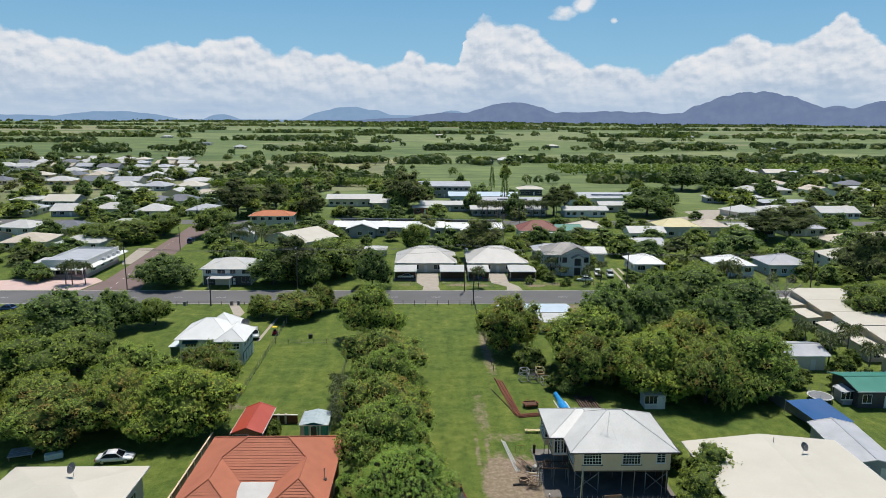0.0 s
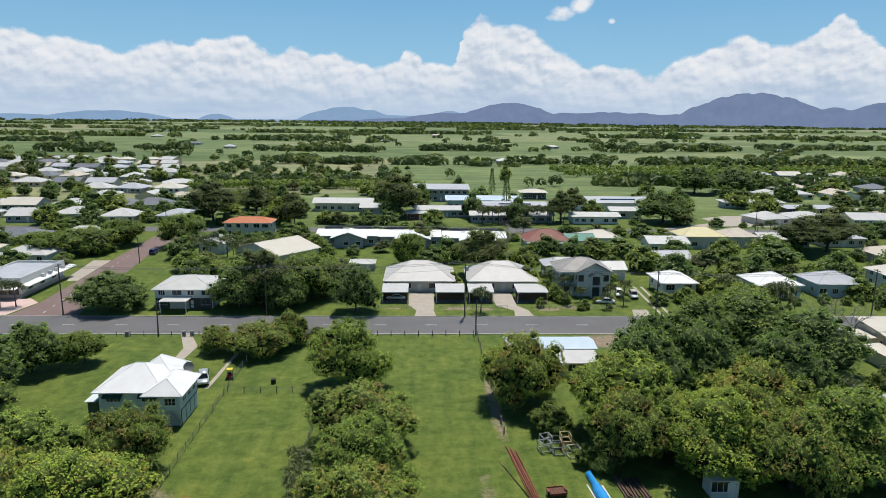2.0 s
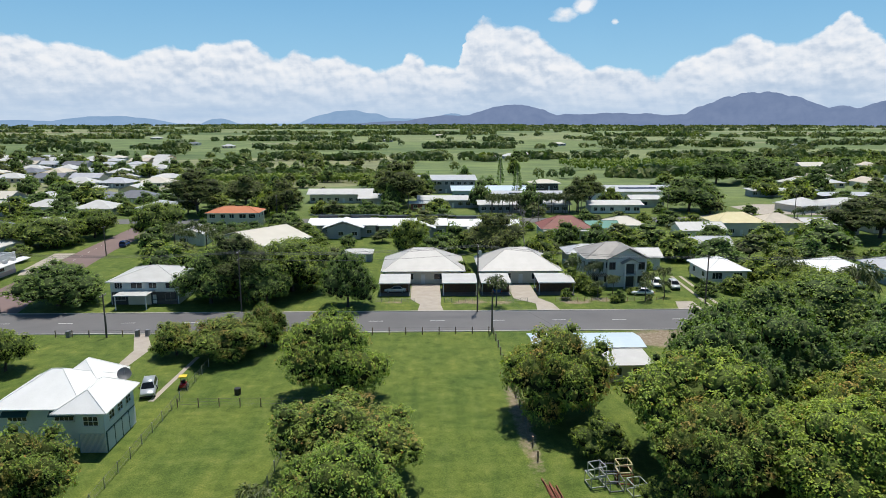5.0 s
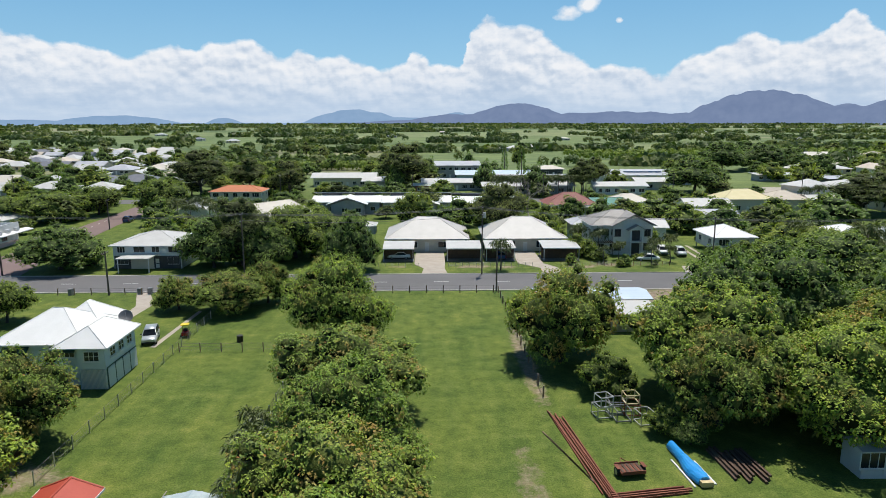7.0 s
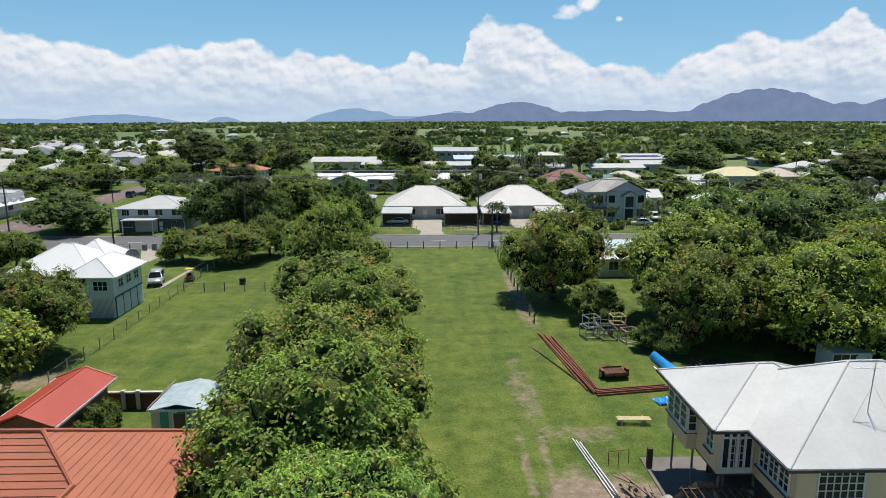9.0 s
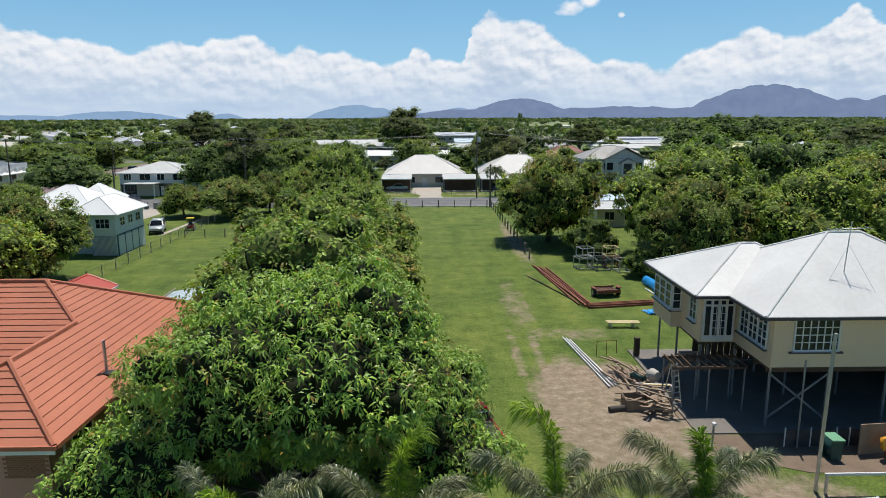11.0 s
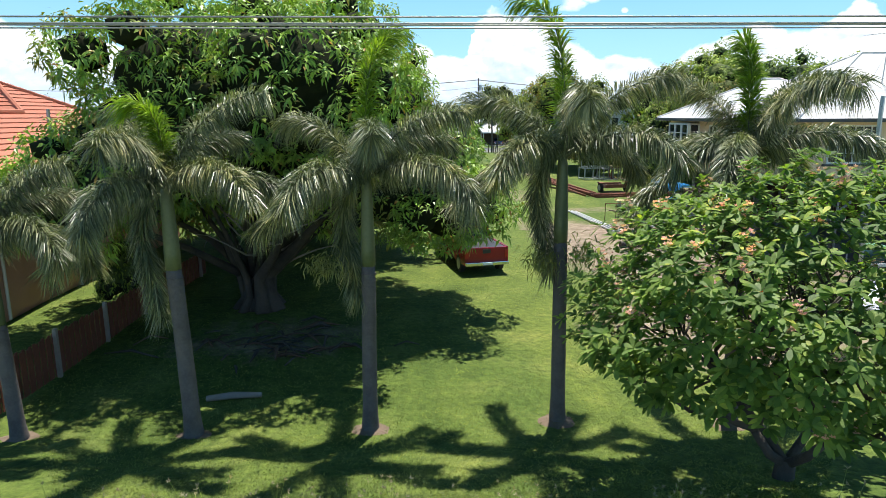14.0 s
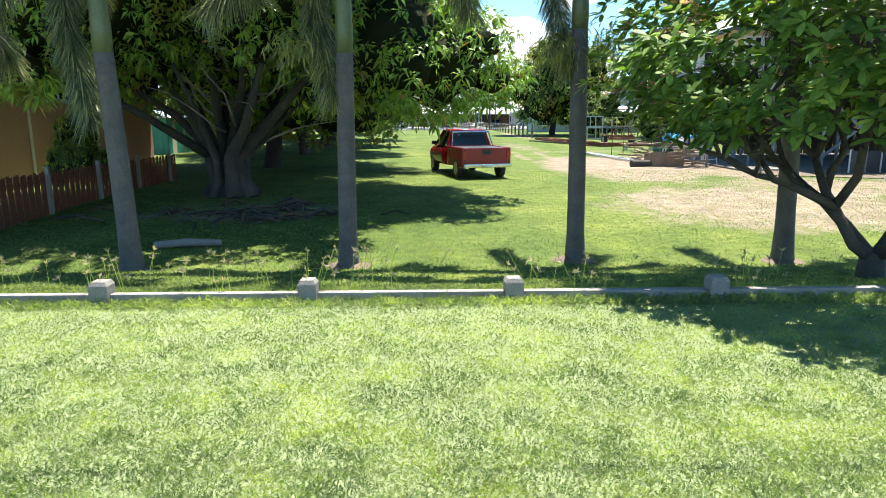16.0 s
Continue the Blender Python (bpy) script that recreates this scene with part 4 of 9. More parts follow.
def house(label, x, y, w, d, eave, roof="hip", rise=None, wall="white_wall", roofm="white_iron", base=0.0, over=0.6, axis=None, inset=None, rz=0.0, seed=0, frame="trim", name="house", sides=True, caps=True, group="", chim=False, solar=0, category="house"):
    """A timber or block house whose south front stands at y; x is its middle. base: the height of its stumps."""
    rng = random.Random(seed * 31 + 7)
    FOOT.append((x, y + d / 2, w + 2 * over, d + 2 * over) if rz % 180 == 0 else (x, y + d / 2, max(w, d) + 2, max(w, d) + 2))
    t = thing(name, label, category, (x, y + d / 2, 0), rz, group)
    part("wall", boxes((-w / 2, w / 2, -d / 2, d / 2, base if base else -0.1, eave)), M[wall], t)
    axis = axis or ("x" if w >= d else "y")
    short = d if axis == "x" else w
    rise = rise if rise is not None else short * 0.5 * 0.42
    if roof == "gable":
        inset = 0.0
    if roof == "flat":
        faces = [[(-w / 2 - over, -d / 2 - over, eave + 0.1), (w / 2 + over, -d / 2 - over, eave + 0.1), (w / 2 + over, d / 2 + over, eave + 0.1 + (rise or 0.4)), (-w / 2 - over, d / 2 + over, eave + 0.1 + (rise or 0.4))]]
    else:
        faces = hip_faces(-w / 2 - over, w / 2 + over, -d / 2 - over, d / 2 + over, eave + 0.1, rise, axis, inset)
        if roof == "gable":
            s = "y" if axis == "x" else "x"
            faces = [f for f in faces if len({tuple(p) for p in f}) > 3 or False]
            if axis == "x":
                for sx in (-w / 2, w / 2):
                    bm = bmesh.new()
                    solid_tri = [(sx, -d / 2, eave), (sx, d / 2, eave), (sx, 0, eave + rise * (d / (d + 2 * over)))]
                    vs = [bm.verts.new(p) for p in solid_tri] + [bm.verts.new((p[0] - math.copysign(0.15, sx), p[1], p[2])) for p in solid_tri]
                    for q in ((0, 1, 2), (5, 4, 3), (0, 3, 4, 1), (1, 4, 5, 2), (2, 5, 3, 0)):
                        bm.faces.new([vs[i] for i in q])
                    part("gable", bm, M[wall], t)
            else:
                for sy in (-d / 2, d / 2):
                    bm = bmesh.new()
                    solid_tri = [(-w / 2, sy, eave), (w / 2, sy, eave), (0, sy, eave + rise * (w / (w + 2 * over)))]
                    vs = [bm.verts.new(p) for p in solid_tri] + [bm.verts.new((p[0], p[1] - math.copysign(0.15, sy), p[2])) for p in solid_tri]
                    for q in ((0, 1, 2), (5, 4, 3), (0, 3, 4, 1), (1, 4, 5, 2), (2, 5, 3, 0)):
                        bm.faces.new([vs[i] for i in q])
                    part("gable", bm, M[wall], t)
    part("roof", roof_mesh(faces, roofm), None, t)
    if roof != "flat" and caps:
        part("ridge_cap", ridge_caps(faces, roofm, 0.09), None, t)
    o = over + 0.06
    for a in ((-w / 2 - o, w / 2 + o, -d / 2 - o, -d / 2 - o + 0.12), (-w / 2 - o, w / 2 + o, d / 2 + o - 0.12, d / 2 + o), (-w / 2 - o, -w / 2 - o + 0.12, -d / 2 - o, d / 2 + o), (w / 2 + o - 0.12, w / 2 + o, -d / 2 - o, d / 2 + o)):
        if roof != "flat" and not (roof == "gable" and ((axis == "x") == (abs(a[1] - a[0]) < 1))):
            part("gutter", boxes((*a, eave - 0.06, eave + 0.09)), M[frame], t)
    if base > 0.4:
        k = max(2, int(w // 2.6))
        sm = mesh_of("stump", boxes((-0.09, 0.09, -0.09, 0.09, -0.1, base)), M["concrete"])
        for i in range(k + 1):
            for yy in (-d / 2 + 0.15, d / 2 - 0.15):
                p = part("stump", sm, None, t)
                p.location = (-w / 2 + 0.2 + (w - 0.4) * i / k, yy, 0)
        bt = boxes()
        nb = int(w / 0.28)
        for i in range(nb):
            xx = -w / 2 + 0.1 + i * 0.28
            box(bt, xx, xx + 0.1, -d / 2 + 0.02, -d / 2 + 0.05, 0.1, base - 0.02)
        part("battens", bt, M[rng.choice(["trim", "timber", "dark_trim"])], t)
    storeys = max(1, round((eave - base) / 2.9))
    for s in range(storeys):
        zf = base + (eave - base) * s / storeys
        n = max(2, int(w // 2.9))
        for i in range(n):
            xx = -w / 2 + w * (i + 0.5) / n + rng.uniform(-0.25, 0.25)
            if s == 0 and i == n // 2 and base < 0.4:
                door(t, xx, -d / 2, zf + 0.02)
            else:
                window(t, xx, -d / 2 - 0.01, zf + 0.95, rng.choice([1.4, 1.8, 2.1]), 1.3, 0, rng.choice([2, 3]), 1, "trim")
        if sides:
            for sx, fc in ((-w / 2 - 0.01, -90), (w / 2 + 0.01, 90)):
                for i in range(max(1, int(d // 4))):
                    window(t, sx, -d / 2 + d * (i + 0.5) / max(1, int(d // 4)), zf + 0.95, 1.2, 1.1, fc, 2, 1, "trim")
    for i in range(solar):
        k = rise / (short / 2 + over)
        p = part("solar_panel", boxes((-0.5, 0.5, -0.8, 0.8, 0, 0.05)), M["solar"], t)
        p.matrix_basis = Matrix.Translation((-solar * 0.53 + i * 1.06, -d / 4 - over / 2, eave + 0.22 + k * (d / 4 + over / 2))) @ pose(0, 0, 0, math.degrees(math.atan(k)), 0, 0)
    return t


def gable_plate(x0, x1, y, z, top, thick=0.12):
    """A triangular gable wall that faces south."""
    bm = bmesh.new()
    p = [(x0, z), (x1, z), ((x0 + x1) / 2, top)]
    vs = [bm.verts.new((a, y, b)) for a, b in p] + [bm.verts.new((a, y + thick, b)) for a, b in p]
    for q in ((0, 1, 2), (5, 4, 3), (0, 3, 4, 1), (1, 4, 5, 2), (2, 5, 3, 0)):
        bm.faces.new([vs[i] for i in q])
    bmesh.ops.recalc_face_normals(bm, faces=bm.faces)
    return bm


def carport(label, x, y, w, d, h, roofm="white_iron", solid=False):
    t = thing("carport", label, "carport", (x, y + d / 2, 0), group="carports along the street")
    bm = bmesh.new()
    solid_poly(bm, [(-w / 2, -d / 2, h), (w / 2, -d / 2, h), (w / 2, d / 2, h + 0.45), (-w / 2, d / 2, h + 0.45)], 0.14)
    part("roof", bm, M[roofm], t)
    pm = mesh_of("post", boxes((-0.06, 0.06, -0.06, 0.06, -0.1, h - 0.03)), M["trim"])
    for px in (-w / 2 + 0.25, 0 if w > 9 else w / 2 - 0.25, w / 2 - 0.25):
        for py in (-d / 2 + 0.3, d / 2 - 0.3):
            part("post", pm, None, t).location = (px, py, 0)
    # added dark board stands in for the shade inside the open carport
    part("back_wall", boxes((-w / 2 + 0.1, w / 2 - 0.1, -0.5, -0.38, -0.05, h + 0.12)), M["dark_timber"], t)
    part("slab", boxes((-w / 2, w / 2, -d / 2, d / 2 - 0.13, -0.05, 0.06)), M["slab"], t)
    part("fascia", boxes((-w / 2 - 0.04, w / 2 + 0.04, -d / 2 - 0.07, -d / 2 - 0.01, h - 0.16, h + 0.03)), M["trim"], t)
    return t


# the twin units with hipped roofs and their carports
for ux in (0.4, 21.7):
    house("low brick duplex with pale hipped iron roof", ux, 190.5, 16.5, 14.0, 2.9, "hip", 3.7, "pale_wall", "pale_iron", over=0.9, inset=7.0, seed=int(ux) + 3, name="duplex", group="twin duplexes", category="duplex")
for cx, cw in ((-5.4, 6.4), (7.9, 7.2), (15.3, 6.2), (27.7, 7.6)):
    carport("flat white iron carport over a concrete slab", cx, 180.2, cw, 6.6, 2.7)
for x0, x1, xs0, xs1 in ((-2.1, 4.0, -0.6, 4.3), (18.6, 23.6, 22.0, 26.3)):
    strip("driveway", [(xs0, ROAD_N + 0.3), (xs1, ROAD_N + 0.3), (xs1 - 0.5, 174), (x1, 178), (x1, 190), (x0, 190), (x0, 178), (xs0 + 0.4, 174)], M["pale_concrete"], "pale concrete driveway", "driveway", 0.05)

# the two-storey house
h2 = house("two-storey pale grey house with a brown-grey gabled roof", 41.8, 187.0, 12.5, 10.0, 6.2, "hip", 2.6, "white_wall", "brown_iron", over=0.7, seed=11, name="two_storey_house")
bm = bmesh.new()
for f in hip_faces(-2.7, 6.9, -6.7, 0, 6.3, 2.5, "y", 0.0):
    if len({tuple(p) for p in f}) > 3:
        solid_poly(bm, f, 0.12)
part("gable_roof", bm, M["brown_iron"], h2)
part("gable_front", gable_plate(-2.1, 6.3, -5.62, 6.2, 8.4), M["white_wall"], h2)
part("bay", boxes((-2.1, 6.25, -5.6, -5.01, 0, 6.2)), M["white_wall"], h2)
for x in (-1.1, 5.2):
    window(h2, x, -5.61, 4.0, 1.2, 1.4, 0, 2, 1, "dark_trim")
    window(h2, x, -5.61, 1.0, 1.4, 1.4, 0, 2, 1, "dark_trim")
for x in (-5.4, -3.6):
    window(h2, x, -5.02, 4.0, 1.4, 1.3, 0, 2, 1, "dark_trim")
bm = bmesh.new()
for f in hip_faces(0.6, 4.6, -7.3, -4.8, 5.45, 1.1, "y", 0.0):
    if len({tuple(p) for p in f}) > 3:
        solid_poly(bm, f, 0.1)
part("portico_roof", bm, M["brown_iron"], h2)
part("portico_gable", gable_plate(0.9, 4.3, -6.95, 5.4, 6.3), M["white_wall"], h2)
part("portico_floor", boxes((1.2, 4.0, -6.9, -5.61, 2.7, 2.9)), M["trim"], h2)
for x in (1.25, 3.7):
    part("portico_post", boxes((x, x + 0.25, -6.85, -6.6, 0, 5.4)), M["trim"], h2)
part("balustrade", boxes((1.5, 3.7, -6.82, -6.78, 3.75, 3.82), *[(1.6 + k * 0.2, 1.63 + k * 0.2, -6.815, -6.785, 2.9, 3.75) for k in range(11)]), M["dark_trim"], h2)
# near-black sheets on the bay paint the shade inside two openings
part("portico_opening", boxes((1.6, 3.6, -5.66, -5.605, 0.1, 2.5), (1.6, 3.6, -5.66, -5.605, 3.0, 5.2)), M["dark_trim"], h2)
for k in range(9):
    part("pergola_rafter", boxes((-6.1 + k * 0.45, -6.0 + k * 0.45, -7.0, -5.02, 2.85, 2.99)), M["dark_timber"], h2)
for x in (-6.1, -2.5):
    part("pergola_post", boxes((x, x + 0.1, -6.95, -6.85, -0.1, 2.72)), M["dark_timber"], h2)
part("pergola_beam", boxes((-6.3, -2.2, -6.96, -6.84, 2.72, 2.845)), M["dark_timber"], h2)
strip("driveway", [(48.9, 169.6), (53.4, 169.6), (53.6, 174.8), (50.2, 174.8)], M["pale_concrete"], "cracked concrete crossover at the street", "driveway", 0.05)
for dx in (0.0, 2.0):
    strip("driveway", [(55.3 + dx, 169.7), (56.0 + dx, 169.7), (57.6 + dx, 196), (56.9 + dx, 196)], M["pale_concrete"], "worn wheel track of a driveway", "driveway", 0.03)
pl = thing("swimming_pool", "above-ground swimming pool with bright blue water", "pool", (37.6, 208.4, 0))
part("pool_wall", boxes((-2.6, 2.6, -1.9, -1.8, -0.1, 1.25), (-2.6, 2.6, 1.8, 1.9, -0.1, 1.25), (-2.6, -2.5, -1.8, 1.8, -0.1, 1.25), (2.5, 2.6, -1.8, 1.8, -0.1, 1.25)), M["blue_wall"], pl)
part("water", boxes((-2.5, 2.5, -1.8, 1.8, 0.2, 1.12)), M["pool_water"], pl)

# along the far side of the street, eastwards
house("small white house with pale iron roof on stumps", 65.3, 185.5, 8.4, 10, 3.7, "hip", 1.9, "white_wall", "bright_iron", base=1.0, seed=12)
house("blue-grey timber house with pale iron roof", 90.0, 184.0, 10.8, 10, 3.6, "hip", 2.2, "blue_wall", "bright_iron", base=0.8, seed=13)
house("low blue house with dark grey iron roof", 107, 186.0, 12, 10, 3.4, "hip", 2.2, "blue_wall", "grey_iron", seed=14)
house("white house with pale yellow iron roof", 129, 190.0, 13, 10, 4.4, "hip", 2.4, "white_wall", "cream_iron", seed=15)
house("low white house with grey roof", 152, 186.0, 12, 10, 3.4, "gable", 2.2, "white_wall", "grey_iron", seed=16)
house("small white cottage with grey iron roof", 75, 216, 11, 8, 3.2, "gable", 1.8, "white_wall", "grey_iron", seed=17)
house("grey-roofed shed behind the two-storey house", 41, 206, 11, 7, 3.4, "hip", 1.6, "grey_wall", "grey_iron", seed=18, sides=False)
house("small white cottage with pale iron roof", 53, 203, 8, 7, 3.0, "gable", 1.6, "white_wall", "white_iron", seed=19, sides=False)
# second row
house("blue weatherboard house with dark red roof", 43.5, 244.0, 15, 11, 3.2, "hip", 3.2, "mint_wall", "brown_red_tile", seed=21)
part("verandah_roof", boxes((-7.6, 7.6, -7.6, -5.4, 2.75, 2.85)), M["white_iron"], bpy.data.objects["house.008"] if "house.008" in bpy.data.objects else h2)
house("pale house with green iron roof", 55, 246, 9, 9, 3.0, "gable", 1.6, "mint_wall", "green_iron", seed=22)
house("pale house with white hipped roof", 63, 250, 12, 9, 3.2, "hip", 2.2, "white_wall", "cream_iron", seed=23)
house("white weatherboard house with white iron roof", 83, 240, 13, 9, 3.2, "gable", 1.8, "white_wall", "white_iron", seed=24)
house("long cream house with yellowish iron roof", 98, 248, 15, 10, 4.2, "hip", 2.6, "pale_wall", "yellow_iron", seed=25, axis="x")
house("long cream house with tan iron roof", 112, 250, 12, 10, 3.8, "hip", 2.4, "pale_wall", "tan_iron", seed=26)
house("long low house with white iron roof", 128, 250, 17, 9, 3.0, "gable", 1.7, "pale_wall", "white_iron", seed=27)
house("low house with grey roof and carport", 150, 252, 15, 9, 3.0, "hip", 1.9, "pale_wall", "grey_iron", seed=28)

# the long white flats with stepped roofs
def flats(x, y, w, seed):
    t = thing("flats", "white-roofed flats with grey block walls", "flats", (x, y, 0), group="row of flats")
    part("wall", boxes((-w / 2, w / 2, 0, 13, -0.1, 3.6), (-w * 0.2, w * 0.28, -3.5, 0.0, -0.1, 3.3)), M["grey_wall"], t)
    bm = bmesh.new()
    solid_poly(bm, [(-w / 2 - 0.5, -0.8, 3.7), (w / 2 + 0.5, -0.8, 3.7), (w / 2 + 0.5, 6.2, 5.0), (-w / 2 - 0.5, 6.2, 5.0)], 0.14)
    solid_poly(bm, [(-w / 2 - 0.5, 7.0, 5.9), (w / 2 + 0.5, 7.0, 5.9), (w / 2 + 0.5, 14.0, 4.6), (-w / 2 - 0.5, 14.0, 4.6)], 0.14)
    part("roof", bm, M["bright_iron"], t)
    bm = bmesh.new()
    for f in hip_faces(-w * 0.26, w * 0.34, -4.6, 5.0, 3.45, 2.1, "y", 0.0):
        if len({tuple(p) for p in f}) > 3:
            solid_poly(bm, f, 0.13)
    part("gable_roof", bm, M["bright_iron"], t)
    part("gable_front", gable_plate(-w * 0.2, w * 0.28, -3.56, 3.3, 4.95), M["grey_wall"], t)
    for a_ in (-0.4, 0.1):
        part("clerestory", boxes((w * a_, w * (a_ + 0.3), 6.25, 7.0, 4.8, 5.75)), M["dark_trim"], t)
    for i in range(5):
        window(t, -w / 2 + w * (i + 0.5) / 5, (-3.52 if 1 < i < 4 else -0.02), 1.0, 1.5, 1.2, 0, 2, 1)
    return t


for i, (fx, fy, fw) in enumerate(((-24.6, 250, 20.5), (-3.0, 249, 20.5), (18.9, 247, 21.0))):
    flats(fx, fy, fw, i)
# hall, orange-roofed block, shed
house("long hall with a broad white iron roof", -44.0, 222.0, 20, 16, 3.4, "gable", 2.6, "pale_wall", "cream_iron", axis="y", seed=31, rz=-38, name="hall", category="hall")
house("two-storey block with orange tiled roof", -62.5, 266, 16.5, 9, 5.2, "hip", 1.7, "pale_wall", "orange_tile", seed=32, name="apartment_block", category="flats")
house("small pale garden shed with iron roof", -16.3, 213.5, 7, 5.5, 2.0, "hip", 0.8, "grey_wall", "white_iron", seed=33, name="garden_shed", category="shed", sides=False, over=0.3)
house("small white cottage behind the palms", -66, 236, 8, 8, 3.2, "gable", 1.8, "white_wall", "white_iron", seed=34, axis="y")
# the white-roofed house on the corner
hc = house("white highset house with iron roof and garage", -53.5, 175.5, 13, 12, 4.5, "hip", 1.9, "white_wall", "white_iron", seed=35, base=0.0)
# flat dark sheet on the wall stands for shade in the open lower storey
part("undercroft", boxes((-6.3, 6.3, -6.06, -6.0, 0.0, 2.5)), M["dark_trim"], hc)
part("garage_roof", boxes((-4.2, 2.0, -10.2, -5.9, 2.7, 2.85)), M["white_iron"], hc)
part("garage_post", boxes((-4.0, -3.85, -10.0, -9.85, -0.1, 2.7)), M["trim"], hc)
part("garage_post", boxes((1.7, 1.85, -10.0, -9.85, -0.1, 2.7)), M["trim"], hc)
part("garage_door", boxes((-3.2, 1.2, -6.14, -6.065, 0.0, 2.3)), M["pale_wall"], hc)
# the flat-roofed shop by the side street
shop = thing("shop", "long white flat-roofed shop with parapet and awnings", "shop", (-101.2, 184.0, 0), 1)
part("wall", boxes((-6.0, 6.0, 0.0, 20.0, -0.1, 4.0)), M["white_wall"], shop)
part("parapet", boxes((-6.2, 6.2, -0.25, -0.01, 3.0, 5.1), (6.01, 6.25, 0.0, 20.2, 3.4, 5.0), (-6.25, -6.01, 0.0, 20.2, 3.4, 4.8), (-6.2, 6.2, 20.01, 20.2, 3.4, 4.8)), M["white_wall"], shop)
part("roof", solid_poly(bmesh.new(), [(-5.95, 0.05, 4.75), (5.95, 0.05, 4.75), (5.95, 19.95, 4.3), (-5.95, 19.95, 4.3)], 0.2), M["grey_iron"], shop)
part("front_awning", solid_poly(bmesh.new(), [(-6.6, -2.6, 2.75), (6.2, -2.6, 2.75), (6.2, -0.27, 3.1), (-6.6, -0.27, 3.1)], 0.14), M["bright_iron"], shop)
part("side_awning", solid_poly(bmesh.new(), [(6.27, -0.2, 3.3), (8.0, -0.2, 2.95), (8.0, 23.0, 2.95), (6.27, 23.0, 3.3)], 0.16), M["bright_iron"], shop)
for k in range(4):
    part("cooling_unit", boxes((6.5, 7.3, 8.0 + k * 3.2, 9.0 + k * 3.2, 3.2, 4.0), bevel=0.05), M["pipe_white"], shop)
part("plinth", boxes((6.01, 6.08, 0.1, 19.9, 0.0, 1.0), (-5.9, 5.9, -0.07, -0.01, 0.0, 0.9)), M["pink_wall"], shop)
for k in range(4):
    window(shop, -4.4 + k * 2.9, -0.02, 0.95, 2.2, 1.6, 0, 2, 1, "dark_trim")
    part("awning_post", boxes((-6.3 + k * 4.05, -6.18 + k * 4.05, -2.5, -2.38, -0.1, 2.65)), M["trim"], shop)
for k in range(3):
    window(shop, 6.02, 4.0 + k * 5.4, 1.5, 1.6, 1.2, 90, 2, 1, "dark_trim")
house("small pale lean-to room beside the shop", -110.4, 190.0, 4.6, 5.0, 2.9, "flat", 0.3, "mint_wall", "white_iron", seed=36, name="lean_to", sides=False, category="shed")

# ---- the school ----
def block(label, x, y, w, d, h, roofm="blue_iron", wall="white_wall", rz=0, seed=0, roof="flat", rise=1.2, solar=0):
    return house(label, x, y, w, d, h, roof, rise, wall, roofm, over=1.2, rz=rz, seed=seed, name="school_block", group="school blocks", sides=False, caps=False, solar=solar, category="school building")


block("two-storey school block with dark flat roof and white fascia", 11, 372, 28, 15, 6.4, "grey_iron", "grey_wall", seed=41)
block("long low school block with white iron roof", 12, 317, 27, 12, 3.2, "white_iron", "grey_wall", seed=42, roof="gable", rise=1.2)
block("school block with blue-grey roof", 31, 346, 35, 14, 4.0, "blue_iron", "blue_wall", seed=43, roof="gable", rise=1.5)
block("school block with grey roof and dark solar panels", 44, 324, 29, 14, 3.8, "grey_iron", "blue_wall", seed=44, roof="gable", rise=1.6, solar=14)
block("low school block behind a row of palms", 39, 302, 34, 9, 3.2, "white_iron", "grey_wall", seed=52, roof="gable", rise=1.2)
block("large school hall with grey roof and solar panels", 96, 338, 40, 17, 4.2, "grey_iron", "white_wall", seed=45, roof="gable", rise=2.0, solar=16)
block("small white-roofed school block beside the street", 74, 300, 19, 9, 3.2, "white_iron", "white_wall", seed=46, roof="gable", rise=1.3)
block("white-roofed school block near the big fig tree", 92, 316, 13, 9, 3.4, "white_iron", "white_wall", seed=53, roof="gable", rise=1.3)
# near-black wall box: shade below the tent roof put into the colour
block("cream tent-like shade roof over a court", 62, 384, 13, 9, 3.6, "cream_iron", "dark_trim", seed=54, roof="hip", rise=1.6)
block("school block with white roof among palms", -36, 334, 26, 11, 3.8, "white_iron", "pale_wall", seed=47, roof="gable", rise=1.8)
block("low white-roofed classroom block on grass", -20, 322, 12, 9, 3.4, "white_iron", "pale_wall", seed=48, roof="gable", rise=1.5)
block("red-walled covered walkway block", -1.5, 309, 7, 4, 2.8, "white_iron", "brown_red_tile", seed=49, roof="flat", rise=0.4)
strip("car_park", [(127, 296), (160, 292), (182, 303), (236, 318), (236, 334), (176, 324), (141, 325), (127, 318)], M["pale_concrete"], "pale dusty car park beside the sports ground", "pavement", 0.05)
block("long low grey shed by the sports ground", 168, 352, 30, 7, 3.0, "white_iron", "grey_wall", seed=50, roof="flat", rise=0.4)
# open sides drawn as near-black walls, with the shade painted in
block("open-sided pavilion with white roof", 185, 330, 24, 8, 3.0, "grey_iron", "dark_trim", seed=51, roof="flat", rise=0.6)

